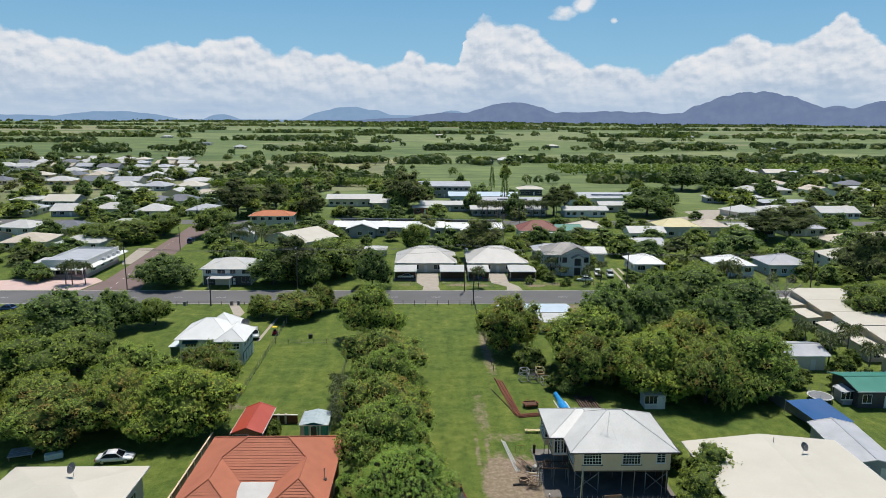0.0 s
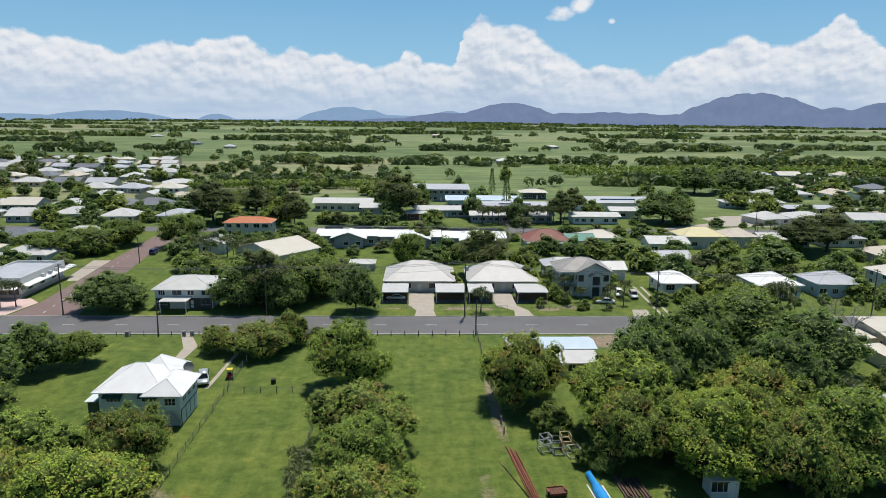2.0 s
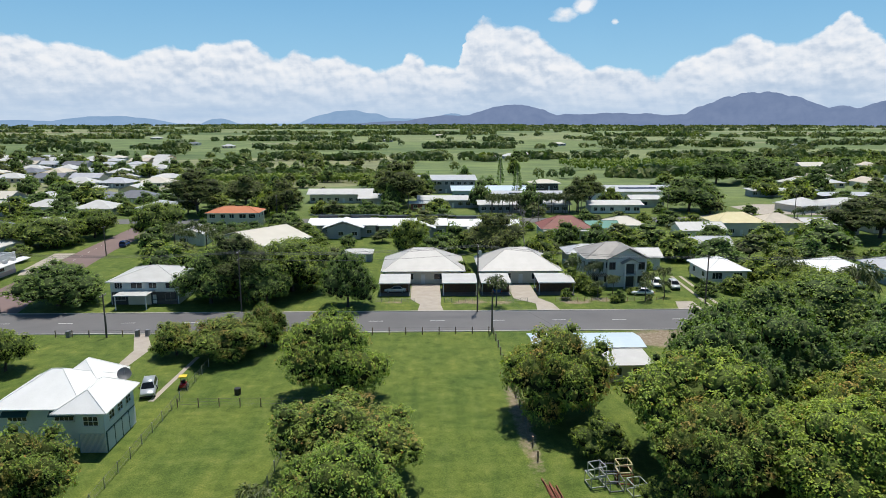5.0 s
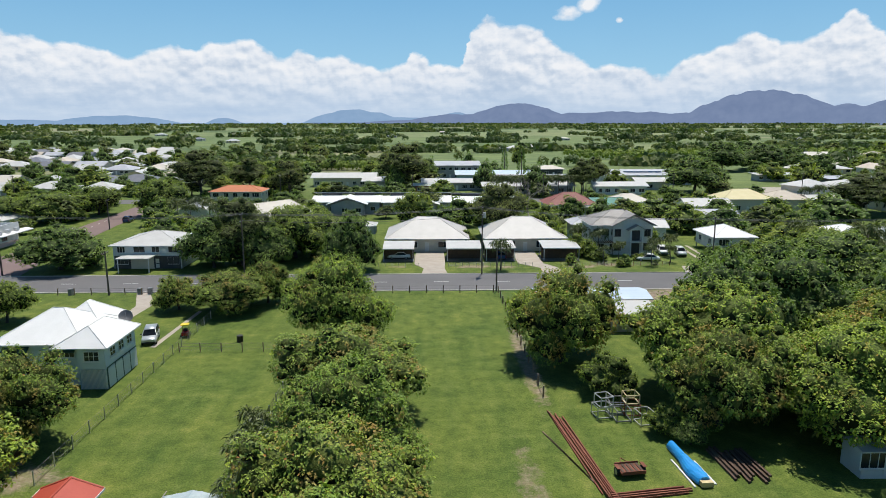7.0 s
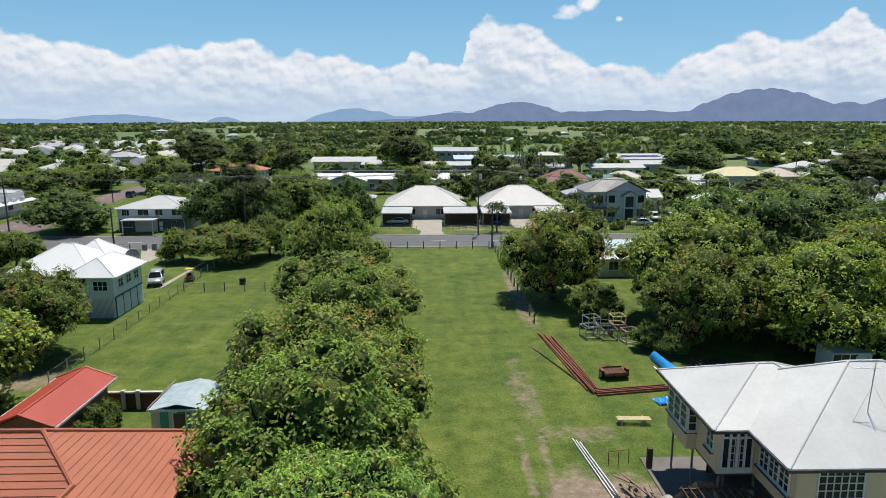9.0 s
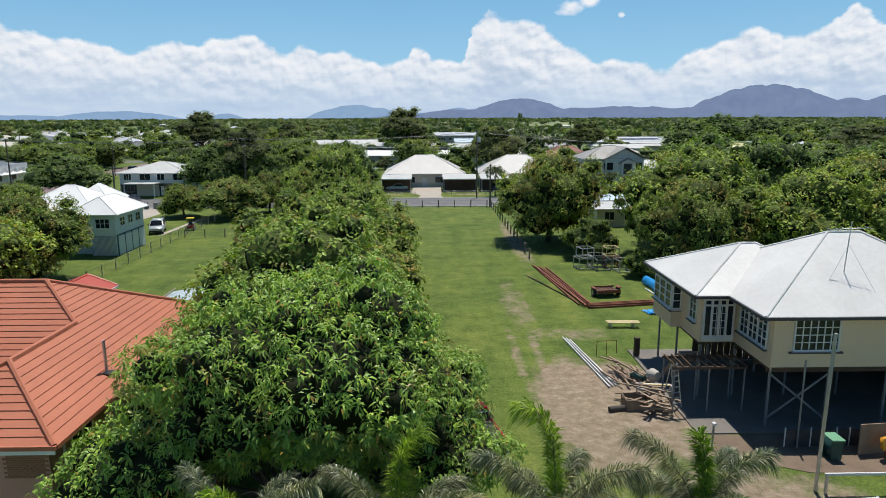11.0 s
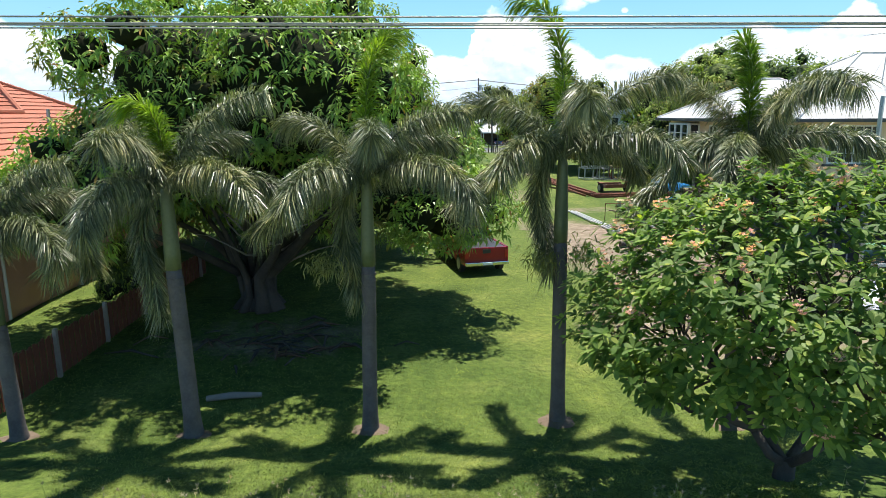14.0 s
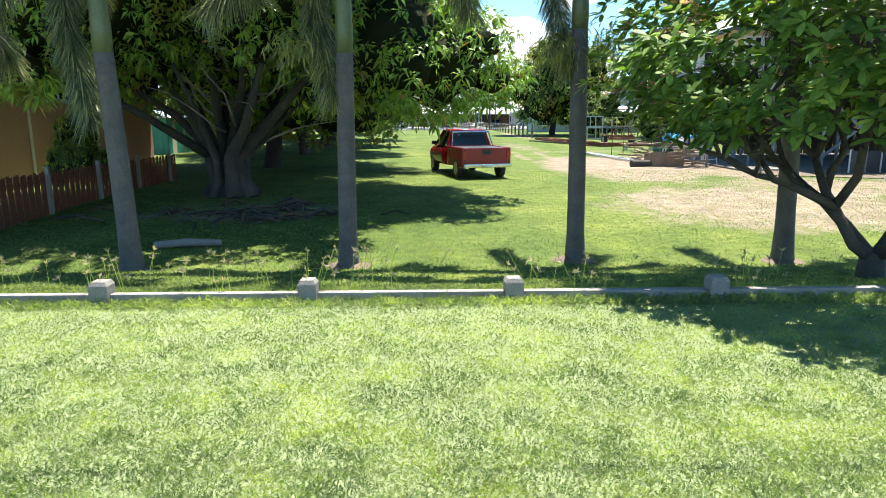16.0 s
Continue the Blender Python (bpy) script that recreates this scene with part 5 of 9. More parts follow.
# ---- the estates further out ----
def estate(rows, seed, labels):
    rng = random.Random(seed)
    for x, y in rows:
        k = rng.choice(["white_iron", "white_iron", "grey_iron", "tan_iron", "cream_iron", "dark_iron", "white_iron"])
        words = {"white_iron": "white iron", "grey_iron": "grey iron", "tan_iron": "tan tiled", "cream_iron": "cream iron", "dark_iron": "dark charcoal"}[k]
        house("low brick house with %s roof" % words, x + rng.uniform(-3, 3), y + rng.uniform(-4, 4), rng.uniform(13, 18), rng.uniform(11, 14), 2.7, rng.choice(["hip", "hip", "hip", "gable"]), rng.uniform(1.9, 2.7), rng.choice(["pale_wall", "white_wall", "cream_wall", "grey_wall"]), k, rz=rng.choice([0, 0, 90, rng.uniform(-20, 20)]), seed=rng.randrange(999), sides=False, caps=False, group=labels)


estate([(-0.36 * y - j * 21 + (y % 7), y) for y in (402, 432, 470, 505, 548, 590, 640) for j in range(3 + (y > 430) * 5)], 5, "estate in the west")
estate([(0.5 * y + j * 22, y) for y in (392, 428, 470, 520) for j in range(4)], 6, "estate in the east")
estate([(-104 - j * 19, y) for y, n in ((300, 5), (332, 6), (366, 4)) for j in range(n)], 7, "houses beyond the side street")
estate([(-116 - j * 20, y) for y in (222, 250) for j in range(4)], 8, "houses beyond the side street")
estate([(150 + j * 20, y) for y in (225, 300) for j in range(3)], 9, "houses in the east")
estate([(62, 640), (80, 655), (100, 690), (-60, 1150), (190, 980), (150, 1250), (-250, 900), (-330, 1000), (480, 900), (30, 1500), (-500, 1300), (-700, 1500), (600, 1500)], 10, "farmhouses in the paddocks")


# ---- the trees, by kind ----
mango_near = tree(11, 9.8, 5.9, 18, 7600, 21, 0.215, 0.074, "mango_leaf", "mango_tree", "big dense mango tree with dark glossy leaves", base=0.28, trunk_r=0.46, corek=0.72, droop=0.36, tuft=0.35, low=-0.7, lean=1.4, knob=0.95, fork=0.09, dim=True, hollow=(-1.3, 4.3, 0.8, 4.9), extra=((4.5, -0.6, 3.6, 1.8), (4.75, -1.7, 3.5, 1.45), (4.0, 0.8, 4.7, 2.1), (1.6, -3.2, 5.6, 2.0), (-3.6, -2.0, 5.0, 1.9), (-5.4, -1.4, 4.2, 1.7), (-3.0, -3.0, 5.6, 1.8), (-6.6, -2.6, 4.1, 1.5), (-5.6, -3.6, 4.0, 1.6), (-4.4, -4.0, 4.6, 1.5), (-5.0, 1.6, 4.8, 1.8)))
rng = random.Random(31)      # gnarled stems and roots round the old trunk
for k in range(9):
    a = k * 0.7 + rng.uniform(-0.2, 0.2)
    c_, s_ = math.cos(a), math.sin(a)
    w = rng.uniform(0.1, 0.2)
    pts = [(c_ * 0.75, s_ * 0.75, -0.12), (c_ * 0.45, s_ * 0.45, 0.35), (c_ * 0.55 + rng.uniform(-0.2, 0.2), s_ * 0.55, 1.1), (c_ * 1.3 + 0.3, s_ * 1.2, 2.0 + rng.uniform(-0.2, 0.3)), (c_ * 2.5 + 0.7, s_ * 2.3, 3.6)]
    part("stem", tube(bmesh.new(), pts, [w * 1.5, w * 1.3, w, w * 0.8, w * 0.4], 7), M["bark"], mango_near)
for k in range(26):      # bare inner branches, seen from below
    a, z = rng.uniform(0, math.tau), rng.uniform(1.4, 3.6)
    p0 = Vector((0.3 + math.cos(a) * 0.5, math.sin(a) * 0.5, z))
    pts = [p0]
    d = Vector((math.cos(a), math.sin(a), rng.uniform(0.0, 0.9))).normalized()
    for j in range(5):
        d = (d + Vector((rng.uniform(-1, 1), rng.uniform(-1, 1), rng.uniform(-0.6, 0.7))) * 0.45).normalized()
        pts.append(pts[-1] + d * rng.uniform(0.4, 0.75))
    part("dead_branch", tube(bmesh.new(), pts, [0.045, 0.036, 0.028, 0.02, 0.014, 0.007], 5), M["dead_wood"], mango_near)
mango_a = tree(12, 10.0, 6.5, 15, 3000, 10, 0.24, 0.165, "grove_leaf", "mango_tree", "broad dense mango tree in new leaf", base=0.12, trunk_r=0.34, corek=0.77, droop=0.25, tuft=0.42, low=-0.6, knob=1.05)
mango_b = tree(13, 9.0, 6.0, 14, 2700, 10, 0.24, 0.165, "shoot_leaf", "mango_tree", "broad dense mango tree with reddish new shoots", base=0.12, trunk_r=0.32, corek=0.77, droop=0.25, tuft=0.42, low=-0.6, knob=1.05)
round_a = tree(14, 10.0, 6.5, 15, 1800, 8, 0.29, 0.22, "dark_leaf", "shade_tree", "dark green rounded shade tree", base=0.14, trunk_r=0.3, corek=0.77, droop=0.25, tuft=0.5, low=-0.6, knob=1.15)
round_b = tree(15, 9.0, 6.0, 14, 1600, 8, 0.29, 0.22, "light_leaf", "shade_tree", "light green spreading shade tree", base=0.16, trunk_r=0.28, corek=0.77, droop=0.25, tuft=0.5, low=-0.5, knob=1.1)
tall_a = tree(16, 14.0, 6.0, 16, 1500, 8, 0.38, 0.2, "olive_leaf", "gum_tree", "tall loose olive-green tree", base=0.24, trunk_r=0.3, corek=0.78, tuft=0.52, knob=1.2)
far_a = tree(17, 10.0, 6.0, 10, 210, 4, 0.92, 0.6, "dark_leaf", "shade_tree", "dark green tree among the houses", base=0.06, trunk_r=0.3, corek=0.93, sub=1, tuft=0.8, low=-0.5, knob=1.5)
far_b = tree(18, 10.0, 5.5, 9, 210, 4, 0.92, 0.6, "light_leaf", "shade_tree", "light green tree among the houses", base=0.06, trunk_r=0.3, corek=0.93, sub=1, tuft=0.8, low=-0.5, knob=1.4)
far_c = tree(19, 12.0, 5.0, 9, 210, 4, 0.92, 0.6, "olive_leaf", "gum_tree", "olive-green tree among the houses", base=0.12, trunk_r=0.28, corek=0.88, sub=1, tuft=0.8, knob=1.4)
shrub_a = tree(24, 3.6, 2.6, 9, 420, 9, 0.2, 0.11, "light_leaf", "shrub", "rounded light green garden shrub", "shrub", base=0.08, trunk_r=0.08, corek=0.86, droop=0.25, tuft=0.34, low=-0.5, knob=0.5)
KIND = {"s": (shrub_a, 3.6, 2.6), "n": (mango_near, 9.8, 5.9), "a": (mango_a, 10.0, 6.5), "b": (mango_b, 9.0, 6.0), "r": (round_a, 10.0, 6.5), "l": (round_b, 9.0, 6.0), "t": (tall_a, 14.0, 6.0), "fa": (far_a, 10.0, 6.0), "fb": (far_b, 10.0, 5.5), "fc": (far_c, 12.0, 5.0)}


def plant(kind, rows, seed):
    rng = random.Random(seed)
    for x, y, h, r in rows:
        p, ph, pr = KIND[kind]
        place(p, x, y, r / pr, h / ph, 0 if kind == "n" else rng.uniform(0, 360))


def copse(kind, rows, seed, label):
    """Trees far off that nobody could count, joined."""
    rng = random.Random(seed)
    proto, ph, pr = KIND[kind]
    mats, V, L, T, I, base = [], [], [], [], [], 0
    for src in [c.data for c in proto.children]:
        co = np.empty(len(src.vertices) * 3, np.float32)
        src.vertices.foreach_get("co", co)
        co = co.reshape(-1, 3)
        loops, total, index = np.empty(len(src.loops), np.int32), np.empty(len(src.polygons), np.int32), np.empty(len(src.polygons), np.int32)
        src.loops.foreach_get("vertex_index", loops)
        src.polygons.foreach_get("loop_total", total)
        src.polygons.foreach_get("material_index", index)
        for x, y, h, r in rows:
            a = rng.uniform(0, math.tau)
            turn = np.array([[math.cos(a), math.sin(a), 0], [-math.sin(a), math.cos(a), 0], [0, 0, 1]])
            V.append((co * np.array([r / pr, r / pr, h / ph])) @ turn + np.array([x, y, 0]))
            L.append(loops + base)
            T.append(total)
            I.append(index + len(mats))
            base += len(co)
        mats += list(src.materials)
    V, L, T, I = (np.concatenate(q) for q in (V, L, T, I))
    me = bpy.data.meshes.new("town_trees")
    me.vertices.add(len(V))
    me.vertices.foreach_set("co", V.astype(np.float32).ravel())
    me.loops.add(len(L))
    me.loops.foreach_set("vertex_index", L)
    me.polygons.add(len(T))
    me.polygons.foreach_set("loop_start", np.concatenate([[0], np.cumsum(T)[:-1]]).astype(np.int32))
    me.polygons.foreach_set("loop_total", T)
    for m in mats:
        me.materials.append(m)
    me.polygons.foreach_set("material_index", I)
    me.update(calc_edges=True)
    tagged(new("town_trees", me), label, "trees", kind="stuff")


plant("n", [(-3.3, 66.5, 9.8, 5.9)], 1)
plant("a", [(-4.6, 77, 10.3, 6.6), (-5.8, 99, 9.3, 6.0), (-11, 130, 11.2, 6.4), (30, 113, 11.6, 7.6), (38, 104, 10.4, 7.2), (55, 104, 10.8, 7.2), (-35, 91, 9.6, 7.2), (-46, 100, 9.4, 6.6)], 2)
plant("b", [(-29, 145.5, 6.2, 5.2), (-37, 147, 5.2, 3.3), (-24.4, 150.5, 6.8, 3.4), (-5.2, 88, 9.6, 6.2), (-7, 111, 8.6, 6.8), (16.5, 124, 11.2, 6.2), (28, 107, 9.6, 5.6), (46, 100, 10.2, 6.0), (-35.5, 104, 8.6, 5.0), (-52, 89, 8.2, 7.0), (47, 112, 11.4, 7), (-43, 92, 9, 6)], 3)
plant("r", [(24.0, 103.5, 2.2, 1.5), (34.6, 121, 12.8, 7.4), (45, 126, 12.6, 7.4), (66, 150, 10.5, 8.6), (56, 150, 9.6, 6.8), (-70, 125, 11.6, 9.0), (-66, 137, 8.6, 5.6), (-14, 172.8, 10.5, 5.2), (-70, 175, 8.4, 7.6), (-41, 176, 10, 6.5), (-30, 175.5, 8.5, 5.0), (57, 122, 12, 7), (70, 136, 11, 8.5), (39, 131, 12, 6)], 4)
plant("l", [(-59, 141, 6.0, 3.8), (-64, 104, 10, 7), (-70, 92, 9, 7), (-27, 185, 11.2, 8.0), (-3, 222, 9.6, 4.8), (69, 160, 10, 7.5), (-80, 112, 9, 8), (100, 138, 10, 7), (-62, 114, 8, 6), (-76, 122, 9, 7), (-58, 95, 7.5, 5), (-73, 103, 8, 6.5)], 5)
plant("s", [(-7.9, 66.8, 2.3, 0.9), (19.5, 114.5, 4.4, 3.0), (22.3, 105.5, 2.8, 1.7), (35, 131, 4.6, 3.2), (36, 75, 5.5, 3.6), (33.2, 70.5, 4.8, 3.2), (32, 80, 4.0, 2.4), (-21.4, 86.5, 2.2, 1.1), (-21.5, 88.6, 2.4, 1.2), (-21.6, 90.6, 2.0, 1.0), (33.6, 66.5, 3.8, 2.6), (34.4, 73, 4.6, 2.8)], 12)
plant("t", [(-36, 178, 13.0, 6.5), (18, 209, 12.6, 7.0), (-84, 296, 17, 10), (-10, 318, 18.5, 10.5), (-72, 318, 13, 7.5), (-50, 290, 13.5, 6.5), (60, 304, 13, 5.8), (139, 244, 12.5, 10), (128, 240, 12, 9), (118, 168, 16, 8)], 6)
plant("l", [(-106, 236, 8.5, 8.5), (-116, 231, 8.0, 7.5), (-99.5, 250, 9.0, 6.5), (-80, 250, 11, 7.5)], 13)
plant("s", [(64, 106, 2.6, 2.0), (67, 109, 2.2, 1.6), (72, 106, 3.0, 2.0), (78, 108, 2.6, 1.9), (77, 113, 3.2, 2.2), (81, 117, 2.8, 1.8), (61.5, 110, 3.4, 2.4), (80, 124, 3.6, 2.3), (76.5, 128, 3.4, 2.2)], 14)
plant("r", [(104, 304, 13.5, 12.0), (163, 414, 16, 13), (187, 418, 15, 14), (204, 422, 13, 10)], 15)
plant("t", [(68, 317, 13, 5.5)], 16)
plant("fa", [(5, 219, 6, 4), (65, 236, 6, 6), (71, 203, 7.6, 6), (108, 221, 8, 8), (95, 205, 7, 5), (80, 228, 7, 5), (143, 214, 9, 7), (118, 205, 8, 6), (-58, 196, 7, 4)], 7)
plant("fb", [(66, 215, 7.5, 5.5), (30, 214, 7.4, 4), (32, 186, 4.6, 2.6), (48, 199, 5, 4), (77, 318, 8.2, 5), (50, 196, 5, 3), (74, 190, 6, 4), (97, 230, 7, 5), (57, 232, 6, 5), (-46, 208, 6, 5), (112, 232, 8, 6), (34, 183.5, 4, 2.2), (28.5, 195, 6, 3), (9, 196, 4, 2.4), (112, 186, 5, 4), (122, 180, 6, 5), (138, 182, 7, 5)], 8)
rng = random.Random(77)
rows = []
while len(rows) < 95:
    y = rng.uniform(290, 660)
    x = rng.uniform(-0.72, 0.72) * y
    if abs(x) < 0.12 * y and y > 400 or (0.14 < x / y < 0.42 and y > 300) or (277 < y < 290):
        continue
    rows.append((x, y, rng.uniform(6, 12), rng.uniform(4, 7.5)))
near = []
while len(near) < 150:
    y = 178 + 122 * rng.random() ** 1.3
    x = rng.uniform(-0.62, 0.75) * y
    r = rng.uniform(1.1, 4.6)
    if 274 < y < 291 or -100 < x < -72 or any(abs(x - fx) < fw / 2 + r * 0.75 and abs(y - fy) < fd / 2 + r * 0.75 for fx, fy, fw, fd in FOOT) or (-12 < x < 34 and y < 206) or (46 < x < 58 and y < 190) or (84 < x < 140 and 218 < y < 246):
        continue
    near.append((x, y, r * rng.uniform(1.15, 1.55), r))
plant("fa", near[:62], 19)
plant("fb", near[62:118], 20)
plant("fc", near[118:] + [(-19.8, 152, 3.4, 2.2)], 21)
east = []
while len(east) < 50:
    y = rng.uniform(182, 420)
    x = rng.uniform(0.3, 0.78) * y
    r = rng.uniform(2.2, 5.5)
    if 274 < y < 291 or (105 < x < 175 and 300 < y < 345) or (84 < x < 140 and 218 < y < 246) or any(abs(x - fx) < fw / 2 + r * 0.7 and abs(y - fy) < fd / 2 + r * 0.7 for fx, fy, fw, fd in FOOT):
        continue
    east.append((x, y, r * rng.uniform(1.2, 1.6), r))
plant("fa", east[:26], 22)
plant("fb", east[26:44], 23)
plant("fc", east[44:], 24)
yard = []      # shrubs in the front yards
while len(yard) < 34:
    x, y, r = rng.uniform(27, 120), rng.uniform(173.5, 186), rng.uniform(0.6, 1.5)
    if 46 < x < 59 or 30 < x < 33 or any(abs(x - fx) < fw / 2 + r * 0.6 and abs(y - fy) < fd / 2 + r * 0.6 for fx, fy, fw, fd in FOOT):
        continue
    yard.append((x, y, r * rng.uniform(1.2, 1.9), r))
plant("fb", yard[:16], 25)
plant("fa", yard[16:], 26)
town = []      # garden trees between the roofs of the estates
while len(town) < 210:
    y = 182 + 420 * rng.random() ** 1.25
    x = rng.uniform(-0.78, 0.8) * y
    r = rng.uniform(1.8, 4.6) * (1 + y / 1500)
    if 272 < y < 292 or -101 < x < -72 and y < 280 or (-14 < x < 50 and y < 210) or (46 < x < 58 and y < 200) or (-6 < x < 128 and 283 < y < 392) or (0.0 < x / y < 0.4 and y > 385) or (105 < x < 190 and 296 < y < 350) or any(abs(x - fx) < fw / 2 + r * 0.6 and abs(y - fy) < fd / 2 + r * 0.6 for fx, fy, fw, fd in FOOT):
        continue
    town.append((x, y, r * rng.uniform(1.2, 1.7), r))
while len(town) < 300:      # denser gardens in the west
    y = rng.uniform(200, 330)
    x = rng.uniform(-0.78, -0.12) * y
    r = rng.uniform(2.0, 4.8)
    if 273 < y < 291 or -101 < x < -76 and y < 280 or (-115 < x < -90 and y < 210) or any(abs(x - fx) < fw / 2 + r * 0.5 and abs(y - fy) < fd / 2 + r * 0.5 for fx, fy, fw, fd in FOOT):
        continue
    town.append((x, y, r * rng.uniform(1.1, 1.6), r))
close = [q for q in town if q[1] < 272]
far = [q for q in town if q[1] >= 272] + rows
plant("fa", close[::2], 27)
plant("fb", close[1::4], 28)
plant("fc", close[3::4], 29)
copse("fa", far[::2], 9, "dark green garden trees between far roofs")
copse("fb", far[1::4], 10, "light green garden trees between far roofs")
copse("fc", far[3::4], 11, "olive-green garden trees between far roofs")


# woods, hedgerows and orchards on the plain
def far_woods(name, spots, mat, seed, label, per=46):
    rng = np.random.default_rng(seed)
    V, Q, k = [], [], 0
    for x, y, h, r in spots:
        n = per * 2 if y < 1100 else per
        d = rng.normal(size=(n, 3))
        d[:, 2] = np.abs(d[:, 2]) - 0.45 * (rng.random(n) < 0.4)
        d /= np.linalg.norm(d, axis=1, keepdims=True)
        c = np.array([x, y, h * 0.45]) + d * np.array([r, r, h * 0.5]) * rng.uniform(0.7, 0.95, (n, 1))
        c[:, 2] = np.maximum(c[:, 2], h * 0.06)
        v, q = leaves(c, np.cross(d, rng.normal(size=(n, 3))), r * (0.4 if y < 1100 else 0.55), r * (0.36 if y < 1100 else 0.5), rng, 0.1, d * 2 + np.array([0, 0, 0.6]))
        V.append(v), Q.append(q + k)
        k += len(v)
    return tagged(new(name, np_mesh(name, np.concatenate(V), np.concatenate(Q), mat)), label, "trees", kind="stuff")


rng = random.Random(5)
belt, dark, orchard = [], [], []
# belts that cross the view: y, from, to as a share of y, height
for y, a, b, h in ((455, -0.30, -0.02, 7), (470, 0.25, 0.75, 7), (640, -0.22, 0.1, 8), (660, 0.14, 0.85, 8), (700, -0.85, -0.64, 9), (800, -0.55, -0.46, 13), (830, -0.4, -0.33, 14), (850, -0.24, -0.05, 9), (900, 0.0, 0.12, 9), (930, 0.25, 0.48, 14), (1000, 0.5, 0.9, 10), (1080, -0.8, -0.5, 8), (1200, -0.3, -0.05, 8), (1350, -0.7, -0.35, 8), (1500, 0.25, 0.8, 9), (1700, -0.25, 0.1, 8), (2000, -0.8, -0.3, 7), (2300, 0.05, 0.6, 6), (2700, -0.8, 0.2, 7), (3200, -0.2, 0.8, 7), (3700, -0.8, 0.8, 5), (4150, -0.9, 0.9, 6)):
    n = int((b - a) * y / (4 + y / 260))
    for i in range(n):
        if rng.random() < 0.9 and noise.noise((i * 0.09, y * 0.37, 2.0)) > -0.38:
            q = (a + (b - a) * (i + rng.random()) / n) * y
            # beyond 1300 m the paler leaf prevails: distance haze put into the colour
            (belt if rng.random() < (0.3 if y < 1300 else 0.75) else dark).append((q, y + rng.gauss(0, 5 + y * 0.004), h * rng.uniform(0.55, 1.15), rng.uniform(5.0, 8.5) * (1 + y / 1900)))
for i in range(150):      # lone trees in the paddocks
    y = 430 + 2600 * rng.random() ** 1.7
    x = rng.uniform(-0.85, 0.85) * y
    for k in range(rng.choice((1, 1, 2, 3))):
        (belt if rng.random() < 0.4 else dark).append((x + rng.gauss(0, 9), y + rng.gauss(0, 6), rng.uniform(4, 9.5), rng.uniform(3.0, 5.5) * (1 + y / 3500)))
for i in range(70):      # thickets in the paddocks
    y = 680 + 2600 * rng.random() ** 1.5
    x = rng.uniform(-0.85, 0.85) * y
    for k in range(rng.randrange(2, 12)):
        (belt if rng.random() < 0.5 else dark).append((x + rng.gauss(0, 22), y + rng.gauss(0, 12), rng.uniform(4, 9), rng.uniform(3.5, 6.5) * (1 + y / 3000)))
for r in range(3):
    for i in range(34):
        orchard.append((110 + i * 8.5 + rng.uniform(-1, 1), 520 + r * 26 + i * 0.6, 6.5, 4.2))
        orchard.append((-135 + i * 4.6 + rng.uniform(-1, 1), 430 + r * 11 - abs(i - 17) * 0.6, 5.5, 3.6)) if i < 30 and r < 2 else None
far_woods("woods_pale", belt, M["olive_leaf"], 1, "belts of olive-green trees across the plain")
far_woods("woods_dark", dark, M["wood_leaf"], 2, "dark green tree belts and thickets on the plain")
far_woods("orchard", orchard, M["light_leaf"], 3, "rows of round orchard trees")


# ---- the near houses ----
def window_row(t, spec, z, w, h, facing, cols, rows, frame="trim"):
    for x, y in spec:
        window(t, x, y, z, w, h, facing, cols, rows, frame)


def shift(faces, ox, oy):
    return [[(p[0] - ox, p[1] - oy, p[2]) for p in f] for f in faces]


def roof_part(t, name, faces, mat, ox, oy, cap=None, r=0.09):
    f = shift(faces, ox, oy)
    part(name, roof_mesh(f, mat, 0.12, name), None, t)
    part("ridge_cap", ridge_caps(f, cap or mat, r), None, t)


def gutter(t, x0, x1, y0, y1, z, mat="trim"):
    for a in ((x0 - 0.1, x1 + 0.1, y0 - 0.12, y0 - 0.01), (x0 - 0.1, x1 + 0.1, y1 + 0.01, y1 + 0.12), (x0 - 0.12, x0 - 0.01, y0, y1), (x1 + 0.01, x1 + 0.12, y0, y1)):
        part("gutter", boxes((*a, z - 0.13, z + 0.02)), M[mat], t)


# the cream house raised on steel posts
OX, OY = 24, 79
ch = thing("raised_house", "cream weatherboard house lifted high on steel posts", "house", (OX, OY, 0))
FLOOR, EAVE = 3.35, 6.0
main = hip_faces(17.7, 30.9, 73.0, 83.6, EAVE, 3.1, "x", 5.7)
west = hip_faces(15.9, 25.0, 76.8, 85.1, EAVE + 0.01, 2.0, "x", 4.1)
roof_part(ch, "main_roof", main, "worn_iron", OX, OY, "worn_iron", 0.07)
roof_part(ch, "wing_roof", west, "worn_iron", OX, OY, "worn_iron", 0.07)
part("main_wall", boxes((18.4 - OX, 30.2 - OX, 73.65 - OY, 83.0 - OY, FLOOR - 0.1, EAVE - 0.02)), M["cream_wall"], ch)
part("wing_wall", boxes((16.5 - OX, 18.39 - OX, 77.4 - OY, 84.5 - OY, FLOOR - 0.1, EAVE - 0.03)), M["cream_wall"], ch)
part("soffit", boxes((17.75 - OX, 30.85 - OX, 73.05 - OY, 83.55 - OY, EAVE - 0.16, EAVE - 0.13), (15.95 - OX, 17.74 - OX, 76.85 - OY, 85.05 - OY, EAVE - 0.16, EAVE - 0.13)), M["cream_wall"], ch)
gutter(ch, 17.7 - OX, 30.9 - OX, 73.0 - OY, 83.6 - OY, EAVE - 0.02, "dark_trim")
